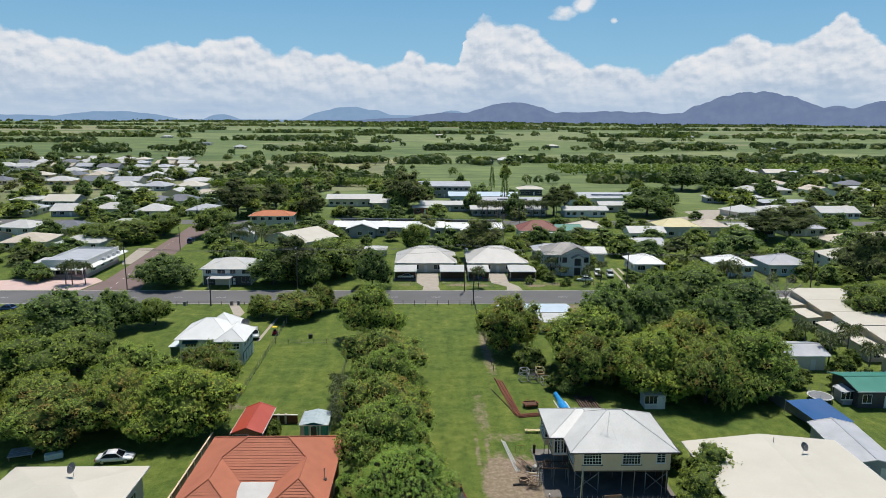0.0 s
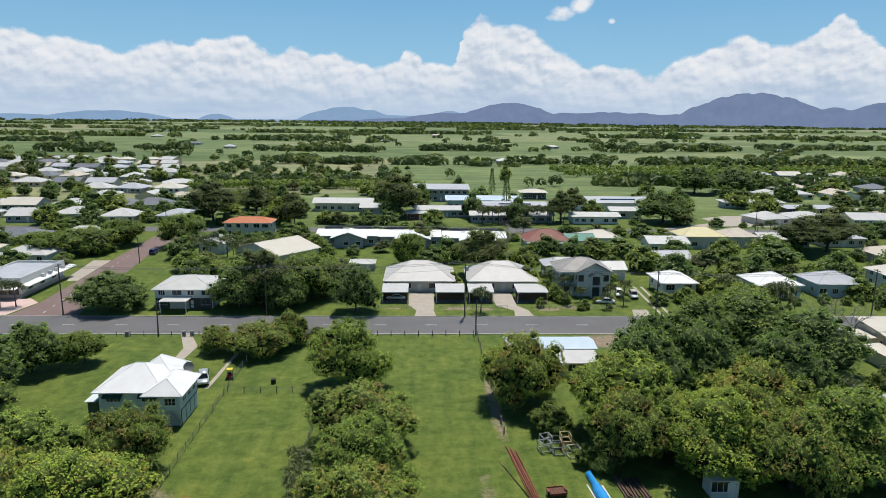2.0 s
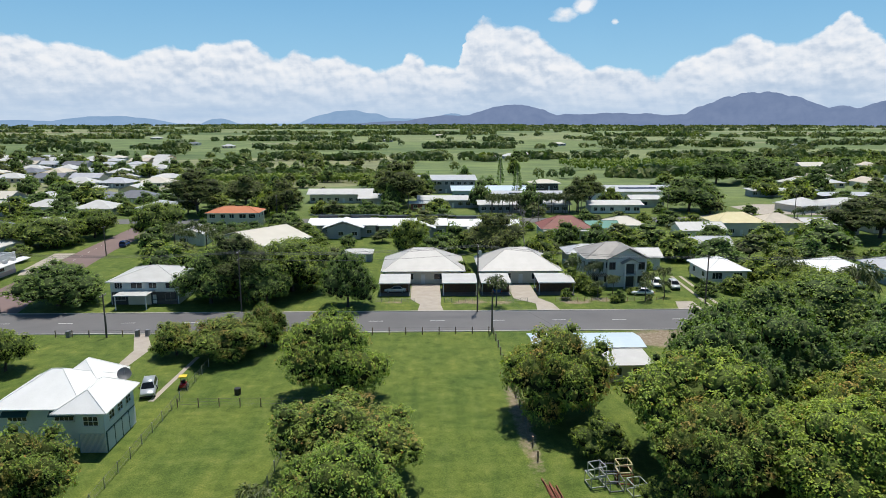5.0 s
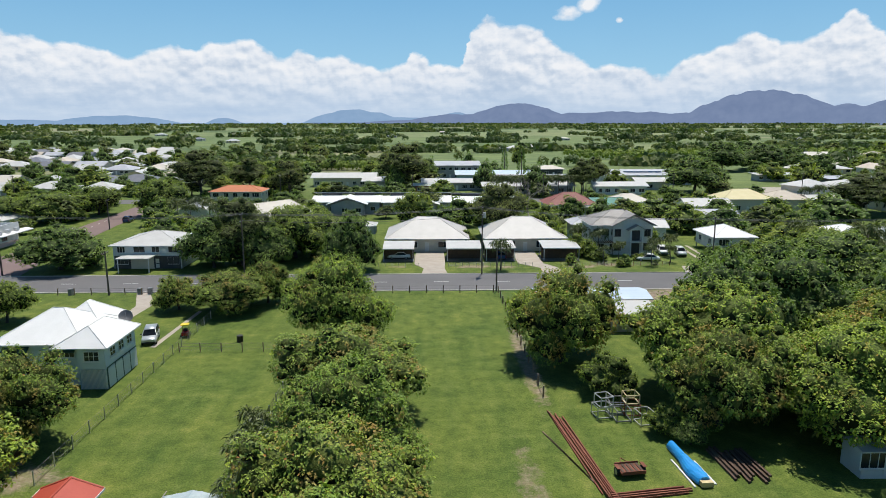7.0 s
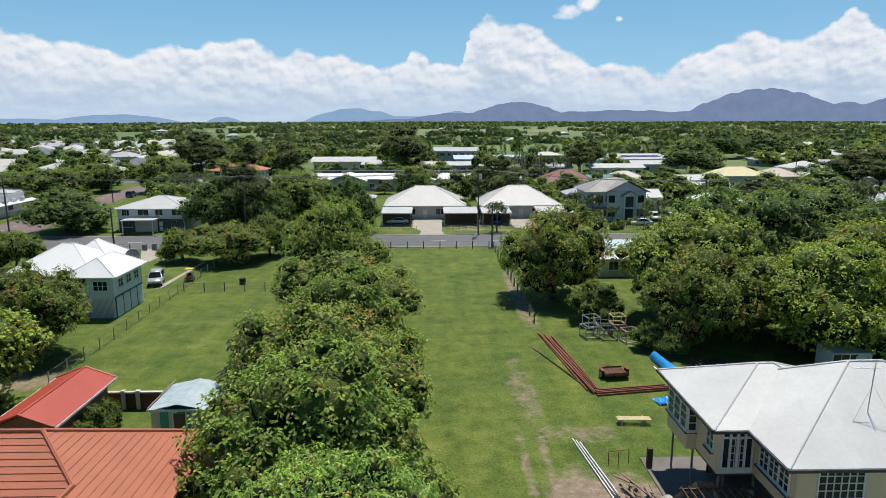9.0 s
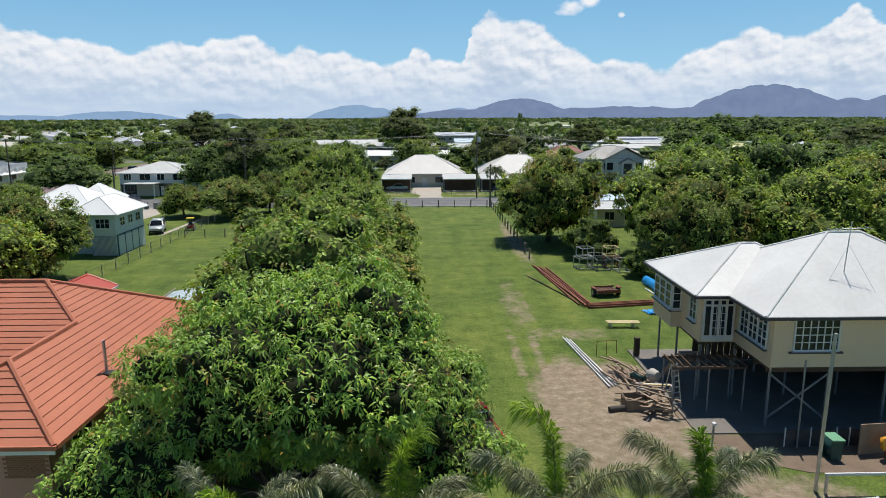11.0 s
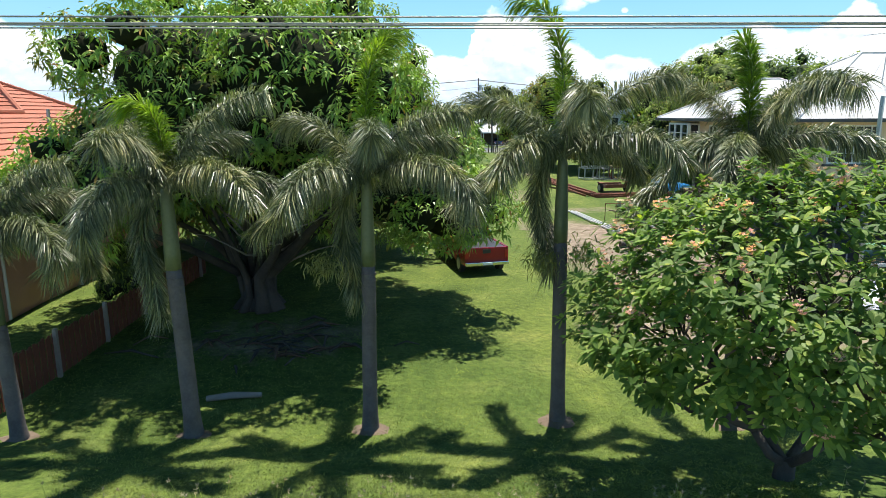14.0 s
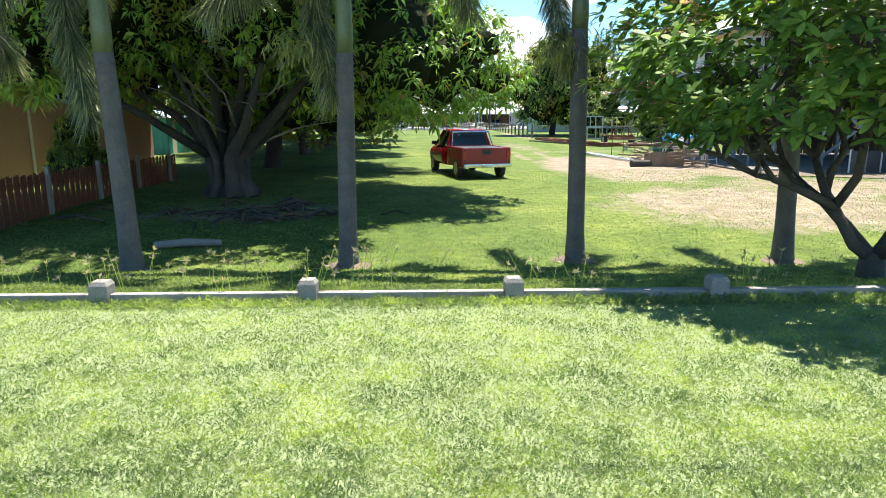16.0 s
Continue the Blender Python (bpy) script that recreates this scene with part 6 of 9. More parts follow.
part("gutter", boxes((15.8 - OX, 15.9 - OX, 76.7 - OY, 85.2 - OY, EAVE - 0.15, EAVE)), M["dark_trim"], ch)
part("gutter", boxes((15.8 - OX, 17.6 - OX, 76.68 - OY, 76.79 - OY, EAVE - 0.15, EAVE)), M["dark_trim"], ch)
for xs in (20.6, 25.4):
    window(ch, xs - OX, 73.64 - OY, 4.15, 2.1, 1.5, 0, 6, 4)
    part("sill_board", boxes((xs - 1.3 - OX, xs + 1.3 - OX, 73.5 - OY, 73.64 - OY, 3.98, 4.06)), M["dark_trim"], ch)
window(ch, 29.0 - OX, 73.64 - OY, 4.3, 1.0, 1.3, 0, 2, 4)
for k in range(3):
    window(ch, 18.38 - OX, 74.45 + k * 0.95 - OY, 4.15, 0.8, 1.5, -90, 2, 4)
part("sill_board", boxes((18.2 - OX, 18.38 - OX, 73.9 - OY, 77.0 - OY, 3.98, 4.06)), M["dark_trim"], ch)
window(ch, 16.49 - OX, 78.4 - OY, 4.3, 0.8, 1.3, -90, 2, 3)
part("sill_board", boxes((16.3 - OX, 16.49 - OX, 77.9 - OY, 78.9 - OY, 4.1, 4.18)), M["dark_trim"], ch)
bay = part("bay", boxes((15.95 - OX, 16.5 - OX, 80.2 - OY, 83.2 - OY, FLOOR - 0.15, 5.75)), M["cream_wall"], ch)
for k in range(3):
    window(ch, 15.94 - OX, 80.75 + k * 0.95 - OY, 4.35, 0.78, 1.3, -90, 1, 3)
window(ch, 16.22 - OX, 80.19 - OY, 4.35, 0.4, 1.3, 0, 1, 3)
part("bay_sill", boxes((15.8 - OX, 16.5 - OX, 80.1 - OY, 83.3 - OY, 4.15, 4.23)), M["dark_trim"], ch)
# glazed double door with sidelights and fanlight
fd = part("french_door", lattice([q - OX for q in (16.62, 16.7, 17.0, 17.12, 17.38, 17.52, 17.78, 17.9, 18.2, 18.28)], [FLOOR, FLOOR + 0.3, 5.28, 5.38, 5.6, 5.68], 77.285 - OY, 77.395 - OY), M["trim"], ch, "white glazed door with sidelights")
part("pane", boxes((16.7 - OX, 18.2 - OX, 77.36 - OY, 77.39 - OY, FLOOR + 0.3, 5.6)), M["glass"], fd)
part("glazing_bar", boxes(*[(17.08 - OX, 17.84 - OX, 77.31 - OY, 77.35 - OY, FLOOR + 0.3 + k * 0.4, FLOOR + 0.33 + k * 0.4) for k in range(1, 5)], (17.3 - OX, 17.33 - OX, 77.31 - OY, 77.35 - OY, FLOOR + 0.3, 5.3), (17.58 - OX, 17.61 - OX, 77.31 - OY, 77.35 - OY, FLOOR + 0.3, 5.3)), M["trim"], fd)
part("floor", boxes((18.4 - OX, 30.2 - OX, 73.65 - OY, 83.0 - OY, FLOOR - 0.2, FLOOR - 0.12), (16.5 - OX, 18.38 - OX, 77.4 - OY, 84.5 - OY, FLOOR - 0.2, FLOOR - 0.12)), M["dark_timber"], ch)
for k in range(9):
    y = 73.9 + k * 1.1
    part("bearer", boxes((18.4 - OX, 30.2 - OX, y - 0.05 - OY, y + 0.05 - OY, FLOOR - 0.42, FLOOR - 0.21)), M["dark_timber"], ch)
pm = mesh_of("post", boxes((-0.05, 0.05, -0.05, 0.05, -0.1, FLOOR - 0.2)), M["steel_grey"])
for x in (16.7, 18.6, 21.5, 24.4, 27.3, 30.0):
    for y in (73.85, 77.6, 81.0, 84.0):
        if not (x < 18 and y < 77) and not (x > 18.5 and y > 83):
            part("post", pm, None, ch).location = (x - OX, y - OY, 0)
for x0, x1, y in ((18.6, 21.5, 73.85), (27.3, 30.0, 73.85)):
    part("brace", beam(bmesh.new(), (x0 - OX, y - OY, 0.5), (x1 - OX, y - OY, FLOOR - 0.5), 0.06, 0.1), M["steel_grey"], ch)
    part("brace", beam(bmesh.new(), (x1 - OX, y - OY - 0.08, 0.5), (x0 - OX, y - OY - 0.08, FLOOR - 0.5), 0.06, 0.1), M["steel_grey"], ch)
for k in range(29):      # added boards at the back and far side block skylight below the floor
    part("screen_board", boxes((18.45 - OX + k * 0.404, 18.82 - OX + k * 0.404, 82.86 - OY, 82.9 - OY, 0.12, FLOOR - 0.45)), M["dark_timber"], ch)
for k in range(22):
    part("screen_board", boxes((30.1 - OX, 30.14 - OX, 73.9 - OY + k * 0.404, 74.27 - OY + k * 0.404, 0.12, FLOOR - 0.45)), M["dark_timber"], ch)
# the open frame of a landing before the door
for k in range(10):
    x = 14.6 + k * 0.41
    part("joist", boxes((x - 0.025 - OX, x + 0.025 - OX, 75.5 - OY, 77.25 - OY, 2.56, 2.66)), M["dark_timber"], ch)
for y in (75.6, 77.2):
    part("deck_bearer", boxes((14.5 - OX, 18.35 - OX, y - 0.05 - OY, y + 0.05 - OY, 2.42, 2.555)), M["dark_timber"], ch)
dp = mesh_of("deck_post", boxes((-0.035, 0.035, -0.035, 0.035, -0.1, 2.42)), M["steel_grey"])
for x in (14.6, 16.4, 18.25):
    for y in (75.6, 77.2):
        part("deck_post", dp, None, ch).location = (x - OX, y - OY, 0)
for k in range(11):
    part("stair_tread", boxes((15.6 - OX, 16.5 - OX, 77.6 + k * 0.25 - OY, 77.84 + k * 0.25 - OY, 2.55 - k * 0.23, 2.59 - k * 0.23)), M["timber"], ch)
for x in (15.58, 16.48):
    part("stringer", beam(bmesh.new(), (x - OX, 77.5 - OY, 2.6), (x - OX, 80.4 - OY, 0.05), 0.05, 0.22), M["timber"], ch)
part("downpipe", rods(((18.45 - OX, 73.55 - OY, 3.2), (18.45 - OX, 73.55 - OY, 5.9), 0.04)), M["cream_wall"], ch)
part("downpipe", rods(((29.8 - OX, 73.55 - OY, 0.2), (29.8 - OX, 73.55 - OY, 5.9), 0.04)), M["cream_wall"], ch)
an = thing("tv_antenna", "thin galvanised television antenna on the iron roof", "antenna", (22.8, 75.6, 7.45))
part("mast", rods(((0, 0, -0.05), (0.12, 0, 2.6), 0.025)), M["galv"], an)
part("boom", rods(((-0.75, 0.3, 2.2), (0.9, -0.2, 2.35), 0.015)), M["galv"], an)
for k in range(6):
    q = k / 5
    part("element", rods(((-0.75 + 1.6 * q, 0.3 - 0.5 * q - 0.35, 2.21 + 0.15 * q), (-0.7 + 1.6 * q, 0.3 - 0.5 * q + 0.35, 2.21 + 0.15 * q), 0.008)), M["galv"], an)
part("stay", rods(((0.1, 0, 1.5), (0.9, -1.3, -0.75), 0.008), ((0.1, 0, 1.5), (-1.2, -0.6, -0.5), 0.008)), M["galv"], an)
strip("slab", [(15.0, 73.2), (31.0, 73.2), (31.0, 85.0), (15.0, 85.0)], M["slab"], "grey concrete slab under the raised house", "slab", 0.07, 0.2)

strip("soil_bed", [(15.6, 73.1), (15.2, 71.2), (18.5, 69.6), (25.0, 69.2), (31.5, 69.8), (31.4, 73.1)], M["soil"], "dark bare ground in front of the raised house", "ground", 0.025)

# the house with the terracotta roof
ho = thing("tiled_house", "brick house with a terracotta tiled hipped roof", "house", (-18.5, 72, 0))
OX, OY, E = -18.5, 72, 4.7
K = 0.515
def tiled(t, pts, course=0.36, lift=0.035):
    """One slope laid in stepped courses, from the eave up."""
    pts = [Vector((p[0] - OX, p[1] - OY, p[2])) for p in pts]
    n = (pts[1] - pts[0]).cross(pts[2] - pts[0]).normalized()
    if n.z < 0:
        n = -n
    up = (Vector((0, 0, 1)) - n * n.z).normalized()
    lo, hi = min(p.dot(up) for p in pts), max(p.dot(up) for p in pts)
    slope = new("roof_slope")
    slope.parent = t
    k = lo
    while k < hi - 0.05:
        bm = bmesh.new()
        part_bm = bmesh.new()
        f = part_bm.faces.new([part_bm.verts.new(p) for p in pts])
        for c, s in ((k, 1), (min(k + course, hi), -1)):
            bmesh.ops.bisect_plane(part_bm, geom=part_bm.verts[:] + part_bm.edges[:] + part_bm.faces[:], plane_co=up * c, plane_no=up * -s, clear_outer=True)
        ring = [v.co.copy() for f in part_bm.faces for v in f.verts]
        part_bm.free()
        if len(ring) > 2:
            a = [bm.verts.new(p + n * lift * (1 - (p.dot(up) - k) / course)) for p in ring]
            b = [bm.verts.new(p - n * 0.05) for p in ring]
            bm.faces.new(a)
            for i in range(len(a)):
                bm.faces.new((a[i], b[i], b[(i + 1) % len(a)], a[(i + 1) % len(a)]))
            bmesh.ops.recalc_face_normals(bm, faces=bm.faces[:])
            part("tile_course", bm, M["terracotta"], slope)
        k += course
    return slope


xe, xw, ys, yn, yc = -10.3, -26.7, 63.8, 80.0, 68.4
we, ww = -16.9, -20.1
rz_m, ry_m = E + K * 5.8, yn - 5.8
rw = E + K * 3.3
xr1, xr2 = xe - 5.8, xw + 5.8
yv = ry_m - 2.5
P_e, P_w = (xr1, ry_m, rz_m), (xr2, ry_m, rz_m)
De, Dw = (xe - 3.3, yv, rw), (xw + 3.3, yv, rw)
Se, Sw = (xe - 3.3, ys + 3.3, rw), (xw + 3.3, ys + 3.3, rw)
slopes = [[(xe, ys, E), (xe, yn, E), P_e, De, Se], [(xw, yn, E), (xw, ys, E), Sw, Dw, P_w], [(xe, yn, E), (xw, yn, E), P_w, P_e],
          [(we, ys, E), (xe, ys, E), Se], [(xw, ys, E), (ww, ys, E), Sw], [(we, yc, E), (we, ys, E), Se, De], [(ww, ys, E), (ww, yc, E), Dw, Sw], [(ww, yc, E), (we, yc, E), De, P_e, P_w, Dw]]
for s in slopes:
    tiled(ho, s)
capb = bmesh.new()
for a, b in ((P_e, P_w), (P_e, (xe, yn, E)), (P_w, (xw, yn, E)), (P_e, De), (P_w, Dw), (De, Se), (Dw, Sw), (Se, (xe, ys, E)), (Se, (we, ys, E)), (Sw, (xw, ys, E)), (Sw, (ww, ys, E))):
    L = Vector(b) - Vector(a)
    for k in range(max(1, int(L.length / 0.42))):
        q = [Vector(a) + L * (i / max(1, int(L.length / 0.42))) - Vector((OX, OY, -0.03)) for i in (k, k + 1.06)]
        rod(capb, q[0], q[1], 0.115, 0.1, seg=7)
part("ridge_tiles", capb, M["terracotta"], ho)
part("wall", boxes((xw + 0.6 - OX, xe - 0.6 - OX, yc + 0.5 - OY, yn - 0.6 - OY, -0.2, E - 0.05)), M["render_orange"], ho)
part("wing_wall", boxes((we + 0.6 - OX, xe - 0.6 - OX, ys + 0.6 - OY, yc + 0.5 - OY, -0.2, E - 0.05)), M["render_orange"], ho)
part("wing_wall", boxes((xw + 0.6 - OX, ww - 0.6 - OX, ys + 0.6 - OY, yc + 0.5 - OY, -0.2, E - 0.05)), M["render_orange"], ho)
part("soffit", boxes((xw + 0.1 - OX, xe - 0.1 - OX, ys + 0.1 - OY, yn - 0.1 - OY, E - 0.12, E - 0.09)), M["trim"], ho)
gutter(ho, xw - OX, xe - OX, ys - OY, yn - OY, E + 0.02, "terracotta")
part("fascia", boxes((we - 0.05 - OX, xe - OX, ys - 0.02 - OY, ys + 0.04 - OY, E - 0.3, E - 0.1)), M["trim"], ho)
part("courtyard_roof", solid_poly(bmesh.new(), [(ww - 0.3 - OX, ys + 0.6 - OY, 4.62), (we + 0.3 - OX, ys + 0.6 - OY, 4.62), (we + 0.3 - OX, yc + 0.4 - OY, 5.0), (ww - 0.3 - OX, yc + 0.4 - OY, 5.0)], 0.05), M["white_iron"], ho)
part("vent_pipe", rods(((-11.1 - OX, 69.1 - OY, 5.0), (-11.1 - OX, 69.1 - OY, 6.5), 0.06), seg=10), M["galv"], ho)
part("vent_flashing", boxes((-11.35 - OX, -10.85 - OX, 68.85 - OY, 69.3 - OY, 5.06, 5.17)), M["black"], ho)
for y in (66.5, 71.5, 76.0):
    window(ho, xe - 0.59 - OX, y - OY, 2.9, 1.4, 1.1, 90, 2, 1, "trim")
for y in (65.2, 69.5, 74.0):
    part("downpipe", rods(((xe - 0.52 - OX, y - OY, 0), (xe - 0.52 - OX, y - OY, E - 0.1), 0.05)), M["pale_wall"], ho)
window(ho, -13.6 - OX, ys + 0.59 - OY, 2.9, 1.6, 1.2, 0, 2, 1, "trim")
# face bricks on the south-east corner of its wall
bw = mesh_of("brick", boxes((-0.112, 0.112, -0.02, 0.02, -0.036, 0.036)), M["brick"])
for j in range(14):
    for i in range(6):
        b = part("brick", bw, None, ho)
        b.location = (xe - 0.75 - i * 0.235 - (j % 2) * 0.117 - OX, ys + 0.6 - OY, E - 0.35 - j * 0.084)

# the red-roofed garage and the teal shed behind it
g = house("brick garage with a bright red gabled iron roof", -24.2, 85.3, 3.4, 7.2, 2.6, "gable", 0.85, "brick", "red_iron", axis="y", seed=61, over=0.5, name="garage", sides=False, category="garage")
part("roller_door", boxes((-1.2, 1.2, -3.66, -3.6, 0.0, 2.1)), M["rust"], g)
ts = thing("garden_shed", "teal sheet-metal shed under a weathered tarpaulin roof", "shed", (-15.6, 90.3, 0))
part("wall", boxes((-1.95, 1.95, -2.1, 2.1, -0.1, 2.2)), M["teal_sheet"], ts)
rb = bmesh.new()
n = 14
vs = [[rb.verts.new((-2.1 + 4.2 * i / n, -2.3 + 4.6 * j / n, 2.25 + 0.45 * (1 - abs(2 * i / n - 1)) + 0.05 * noise.noise((i * 0.9, j * 0.9, 3)))) for i in range(n + 1)] for j in range(n + 1)]
for j in range(n):
    for i in range(n):
        rb.faces.new((vs[j][i], vs[j][i + 1], vs[j + 1][i + 1], vs[j + 1][i]))
part("tarpaulin", rb, M["old_tarp"], ts)
for i in range(13):
    part("wall_sheet", boxes((-1.93 + i * 0.298, -1.645 + i * 0.298, -2.125, -2.102, 0.0, 2.18)), M["pale_wall" if i in (0, 1, 4, 5, 9) else "teal_sheet"], ts)
    part("side_sheet", boxes((1.952, 1.972, -2.06 + i * 0.32, -1.76 + i * 0.32, 0.0, 2.18)), M["pale_wall" if i in (2, 3, 8) else "teal_sheet"], ts)
part("batten", rods(((-2.1, -2.2, 2.36), (-2.0, 2.6, 2.45), 0.04)), M["dead_wood"], ts)
part("door", boxes((-0.4, 0.4, -2.17, -2.126, 0, 1.95)), M["dark_trim"], ts)
part("door_frame", boxes((-0.5, -0.41, -2.17, -2.126, 0, 2.05), (0.41, 0.5, -2.17, -2.126, 0, 2.05)), M["trim"], ts)
part("fascia", boxes((-2.1, 2.1, -2.36, -2.3, 2.2, 2.34)), M["trim"], ts)
bw = thing("garden_wall", "rendered garden wall with a brown panel gate", "wall", (-21.2, 93.3, 0))
part("panel", boxes((-1.9, -0.55, -0.1, 0.1, -0.1, 1.3), (0.55, 2.3, -0.1, 0.1, -0.1, 1.3)), M["rust"], bw)
part("capping", boxes((-2.0, 2.4, -0.14, 0.14, 1.3, 1.4)), M["pale_wall"], bw)
part("gate", boxes((-0.5, 0.5, -0.05, 0.05, 0.0, 1.28)), M["dark_timber"], bw)
for x in (-0.55, 0.55, -2.0):
    part("pillar", boxes((x - 0.15, x + 0.15, -0.16, 0.16, -0.1, 1.5)), M["pale_wall"], bw)
# boundary wall west of the tiled house
bw = thing("boundary_wall", "timber and rendered boundary wall with pale capping", "wall", (-29.6, 78, 0))
for k in range(9):
    y = -14 + k * 2.6
    part("panel", boxes((-0.06, 0.06, y + 0.08, y + 2.52, -0.1, 1.6)), M["timber"], bw)
    part("pillar", boxes((-0.1, 0.1, y - 0.08, y + 0.08, -0.1, 1.75)), M["pale_wall"], bw)
    part("capping", boxes((-0.1, 0.1, y + 0.08, y + 2.52, 1.6, 1.68)), M["cream_wall"], bw)

# the long cream roofs at the near corners
strip("apron", [(-93.0, 200.5), (-90.6, 201), (-93.2, 226), (-98.5, 226), (-95.0, 205)], M["pale_concrete"], "pale concrete apron beside the shop", "pavement", 0.03)
bh = house("wide house with a low-pitched cream iron roof", 44.2, 62.5, 18.6, 16.5, 3.7, "gable", 1.0, "white_wall", "cream_iron", axis="y", seed=71, over=0.9, caps=False)
def dish(x, y, z, r, rz, label="grey satellite dish on a short mast"):
    t = thing("satellite_dish", label, "satellite dish", (x, y, z), rz)
    bm = bmesh.new()
    rings = []
    for i in range(5):
        q = i / 4
        rings.append([bm.verts.new((r * q * math.cos(a * math.tau / 18), r * q * math.sin(a * math.tau / 18), 0.25 * r * q * q)) for a in range(18)])
    for a, b in zip(rings[1:], rings[2:]):
        for k in range(18):
            bm.faces.new((a[k], a[(k + 1) % 18], b[(k + 1) % 18], b[k]))
    c = bm.verts.new((0, 0, 0))
    for k in range(18):
        bm.faces.new((c, rings[1][(k + 1) % 18], rings[1][k]))
    bmesh.ops.solidify(bm, geom=bm.faces[:], thickness=0.03)
    p = part("bowl", bm, M["steel_grey"], t)
    p.matrix_basis = pose(0, 0, 0.75, 55, 0, 0)
    part("mast", rods(((0, 0.05, -0.3), (0, 0.05, 0.75), 0.035)), M["galv"], t)
    part("feed_arm", rods(((0, 0, 0.7), (0, -0.75 * r, 1.3 + 0.1 * r), 0.02)), M["galv"], t)
    return t


dish(47.6, 75.4, 4.55, 0.55, 20)
dish(-40.3, 71.2, 4.75, 0.65, -30)
part("roof_vent", rods(((0.8, 7.0, 4.5), (0.8, 7.0, 5.4), 0.06)), M["galv"], bh)
lh = house("low house with a broad cream iron roof", -41.0, 63.0, 14.5, 11.0, 3.6, "hip", 1.3, "pale_wall", "cream_iron", seed=72, over=0.7, caps=False)
part("patio_roof", boxes((-11.5, -7.9, -3.0, 3.6, 2.7, 2.82)), M["white_iron"], lh)
for k in range(4):
    part("patio_post", boxes((-11.4 + k * 1.05, -11.3 + k * 1.05, -2.9, -2.8, -0.1, 2.7)), M["trim"], lh)

# the white highset house in the paddock's corner
OX, OY = -39.5, 121.5
qh = thing("highset_house", "pale weatherboard highset house with a white iron roof", "house", (OX, OY, 0))
roof_part(qh, "main_roof", hip_faces(-45.9, -35.7, 117.5, 127.4, 4.8, 2.7, "x", 4.5), "bright_iron", OX, OY, "bright_iron", 0.06)
roof_part(qh, "rear_roof", hip_faces(-42.6, -36.0, 122.5, 129.6, 4.81, 2.5, "y", 3.2), "bright_iron", OX, OY, "bright_iron", 0.06)
roof_part(qh, "side_roof", hip_faces(-38.6, -32.7, 116.2, 124.6, 4.79, 1.75, "y", 2.4), "bright_iron", OX, OY, "bright_iron", 0.06)
part("wall", boxes((-45.3 - OX, -36.2 - OX, 118.1 - OY, 126.9 - OY, -0.1, 4.75)), M["mist_wall"], qh)
part("rear_wall", boxes((-42.0 - OX, -36.5 - OX, 126.9 - OY, 129.0 - OY, -0.1, 4.74)), M["mist_wall"], qh)
part("side_wall", boxes((-36.19 - OX, -33.3 - OX, 116.8 - OY, 124.0 - OY, 2.3, 4.73)), M["mist_wall"], qh)
part("garage_wall", boxes((-36.18 - OX, -33.35 - OX, 116.9 - OY, 124.0 - OY, -0.1, 2.3)), M["blue_wall"], qh)
part("lattice", boxes(*[(-36.0 + k * 0.13 - OX, -35.94 + k * 0.13 - OX, 116.8 - OY, 116.87 - OY, 0.1, 2.25) for k in range(21)]), M["trim"], qh)
for k in range(4):
    part("garage_door", boxes((-33.36 - OX, -33.29 - OX, 117.2 + k * 1.75 - OY, 118.8 + k * 1.75 - OY, 0.05, 2.15)), M["mist_wall"], qh)
    part("door_post", boxes((-33.37 - OX, -33.27 - OX, 117.05 + k * 1.75 - OY, 117.19 + k * 1.75 - OY, 0, 2.3)), M["green_trim"], qh)
part("lintel", boxes((-33.37 - OX, -33.25 - OX, 117.0 - OY, 124.0 - OY, 2.3, 2.42)), M["green_trim"], qh)
for x in (-43.2, -38.2):
    window(qh, x - OX, 118.09 - OY, 3.2, 2.0, 1.0, 0, 4, 2)
    part("awning", solid_poly(bmesh.new(), [(x - 1.4 - OX, 117.4 - OY, 3.95), (x + 1.4 - OX, 117.4 - OY, 3.95), (x + 1.4 - OX, 118.08 - OY, 4.5), (x - 1.4 - OX, 118.08 - OY, 4.5)], 0.05), M["green_trim"], qh)
window(qh, -34.7 - OX, 116.79 - OY, 3.2, 1.5, 1.0, 0, 3, 2)
for y in (118.5, 120.5, 122.5):
    window(qh, -33.29 - OX, y - OY, 3.3, 1.1, 0.9, 90, 2, 2)
gutter(qh, -45.9 - OX, -35.7 - OX, 117.5 - OY, 127.4 - OY, 4.8)
part("porch", boxes((-47.2 - OX, -45.35 - OX, 118.6 - OY, 123 - OY, -0.1, 3.0)), M["green_trim"], qh)
part("porch_roof", boxes((-47.5 - OX, -45.95 - OX, 118.3 - OY, 123.3 - OY, 3.01, 3.12)), M["mist_wall"], qh)
part("water_heater", rods(((-37.6 - OX, 128.9 - OY, 4.9), (-36.2 - OX, 128.7 - OY, 4.9), 0.3), seg=12), M["galv"], qh)
dish(-35.3, 126.4, 4.4, 0.8, 30)
strip("driveway", [(-44.0, 139), (-42.6, 139), (-42.0, 150), (-45.6, 157.2), (-47.8, 157.2), (-44.4, 149)], M["pale_concrete"], "pale gravel driveway across the grass", "driveway", 0.02)
strip("path", [(-34.4, 130), (-33.7, 130), (-33.2, 146), (-33.8, 146)], M["pale_concrete"], "narrow worn wheel track in the grass", "path", 0.02)

# the low house by the street, behind the mango tree
lo = house("low white house with a pale blue iron roof", 24.6, 140.6, 15.4, 5.6, 3.0, "gable", 0.5, "white_wall", "blue_iron", seed=81, over=0.5, axis="x", caps=False)
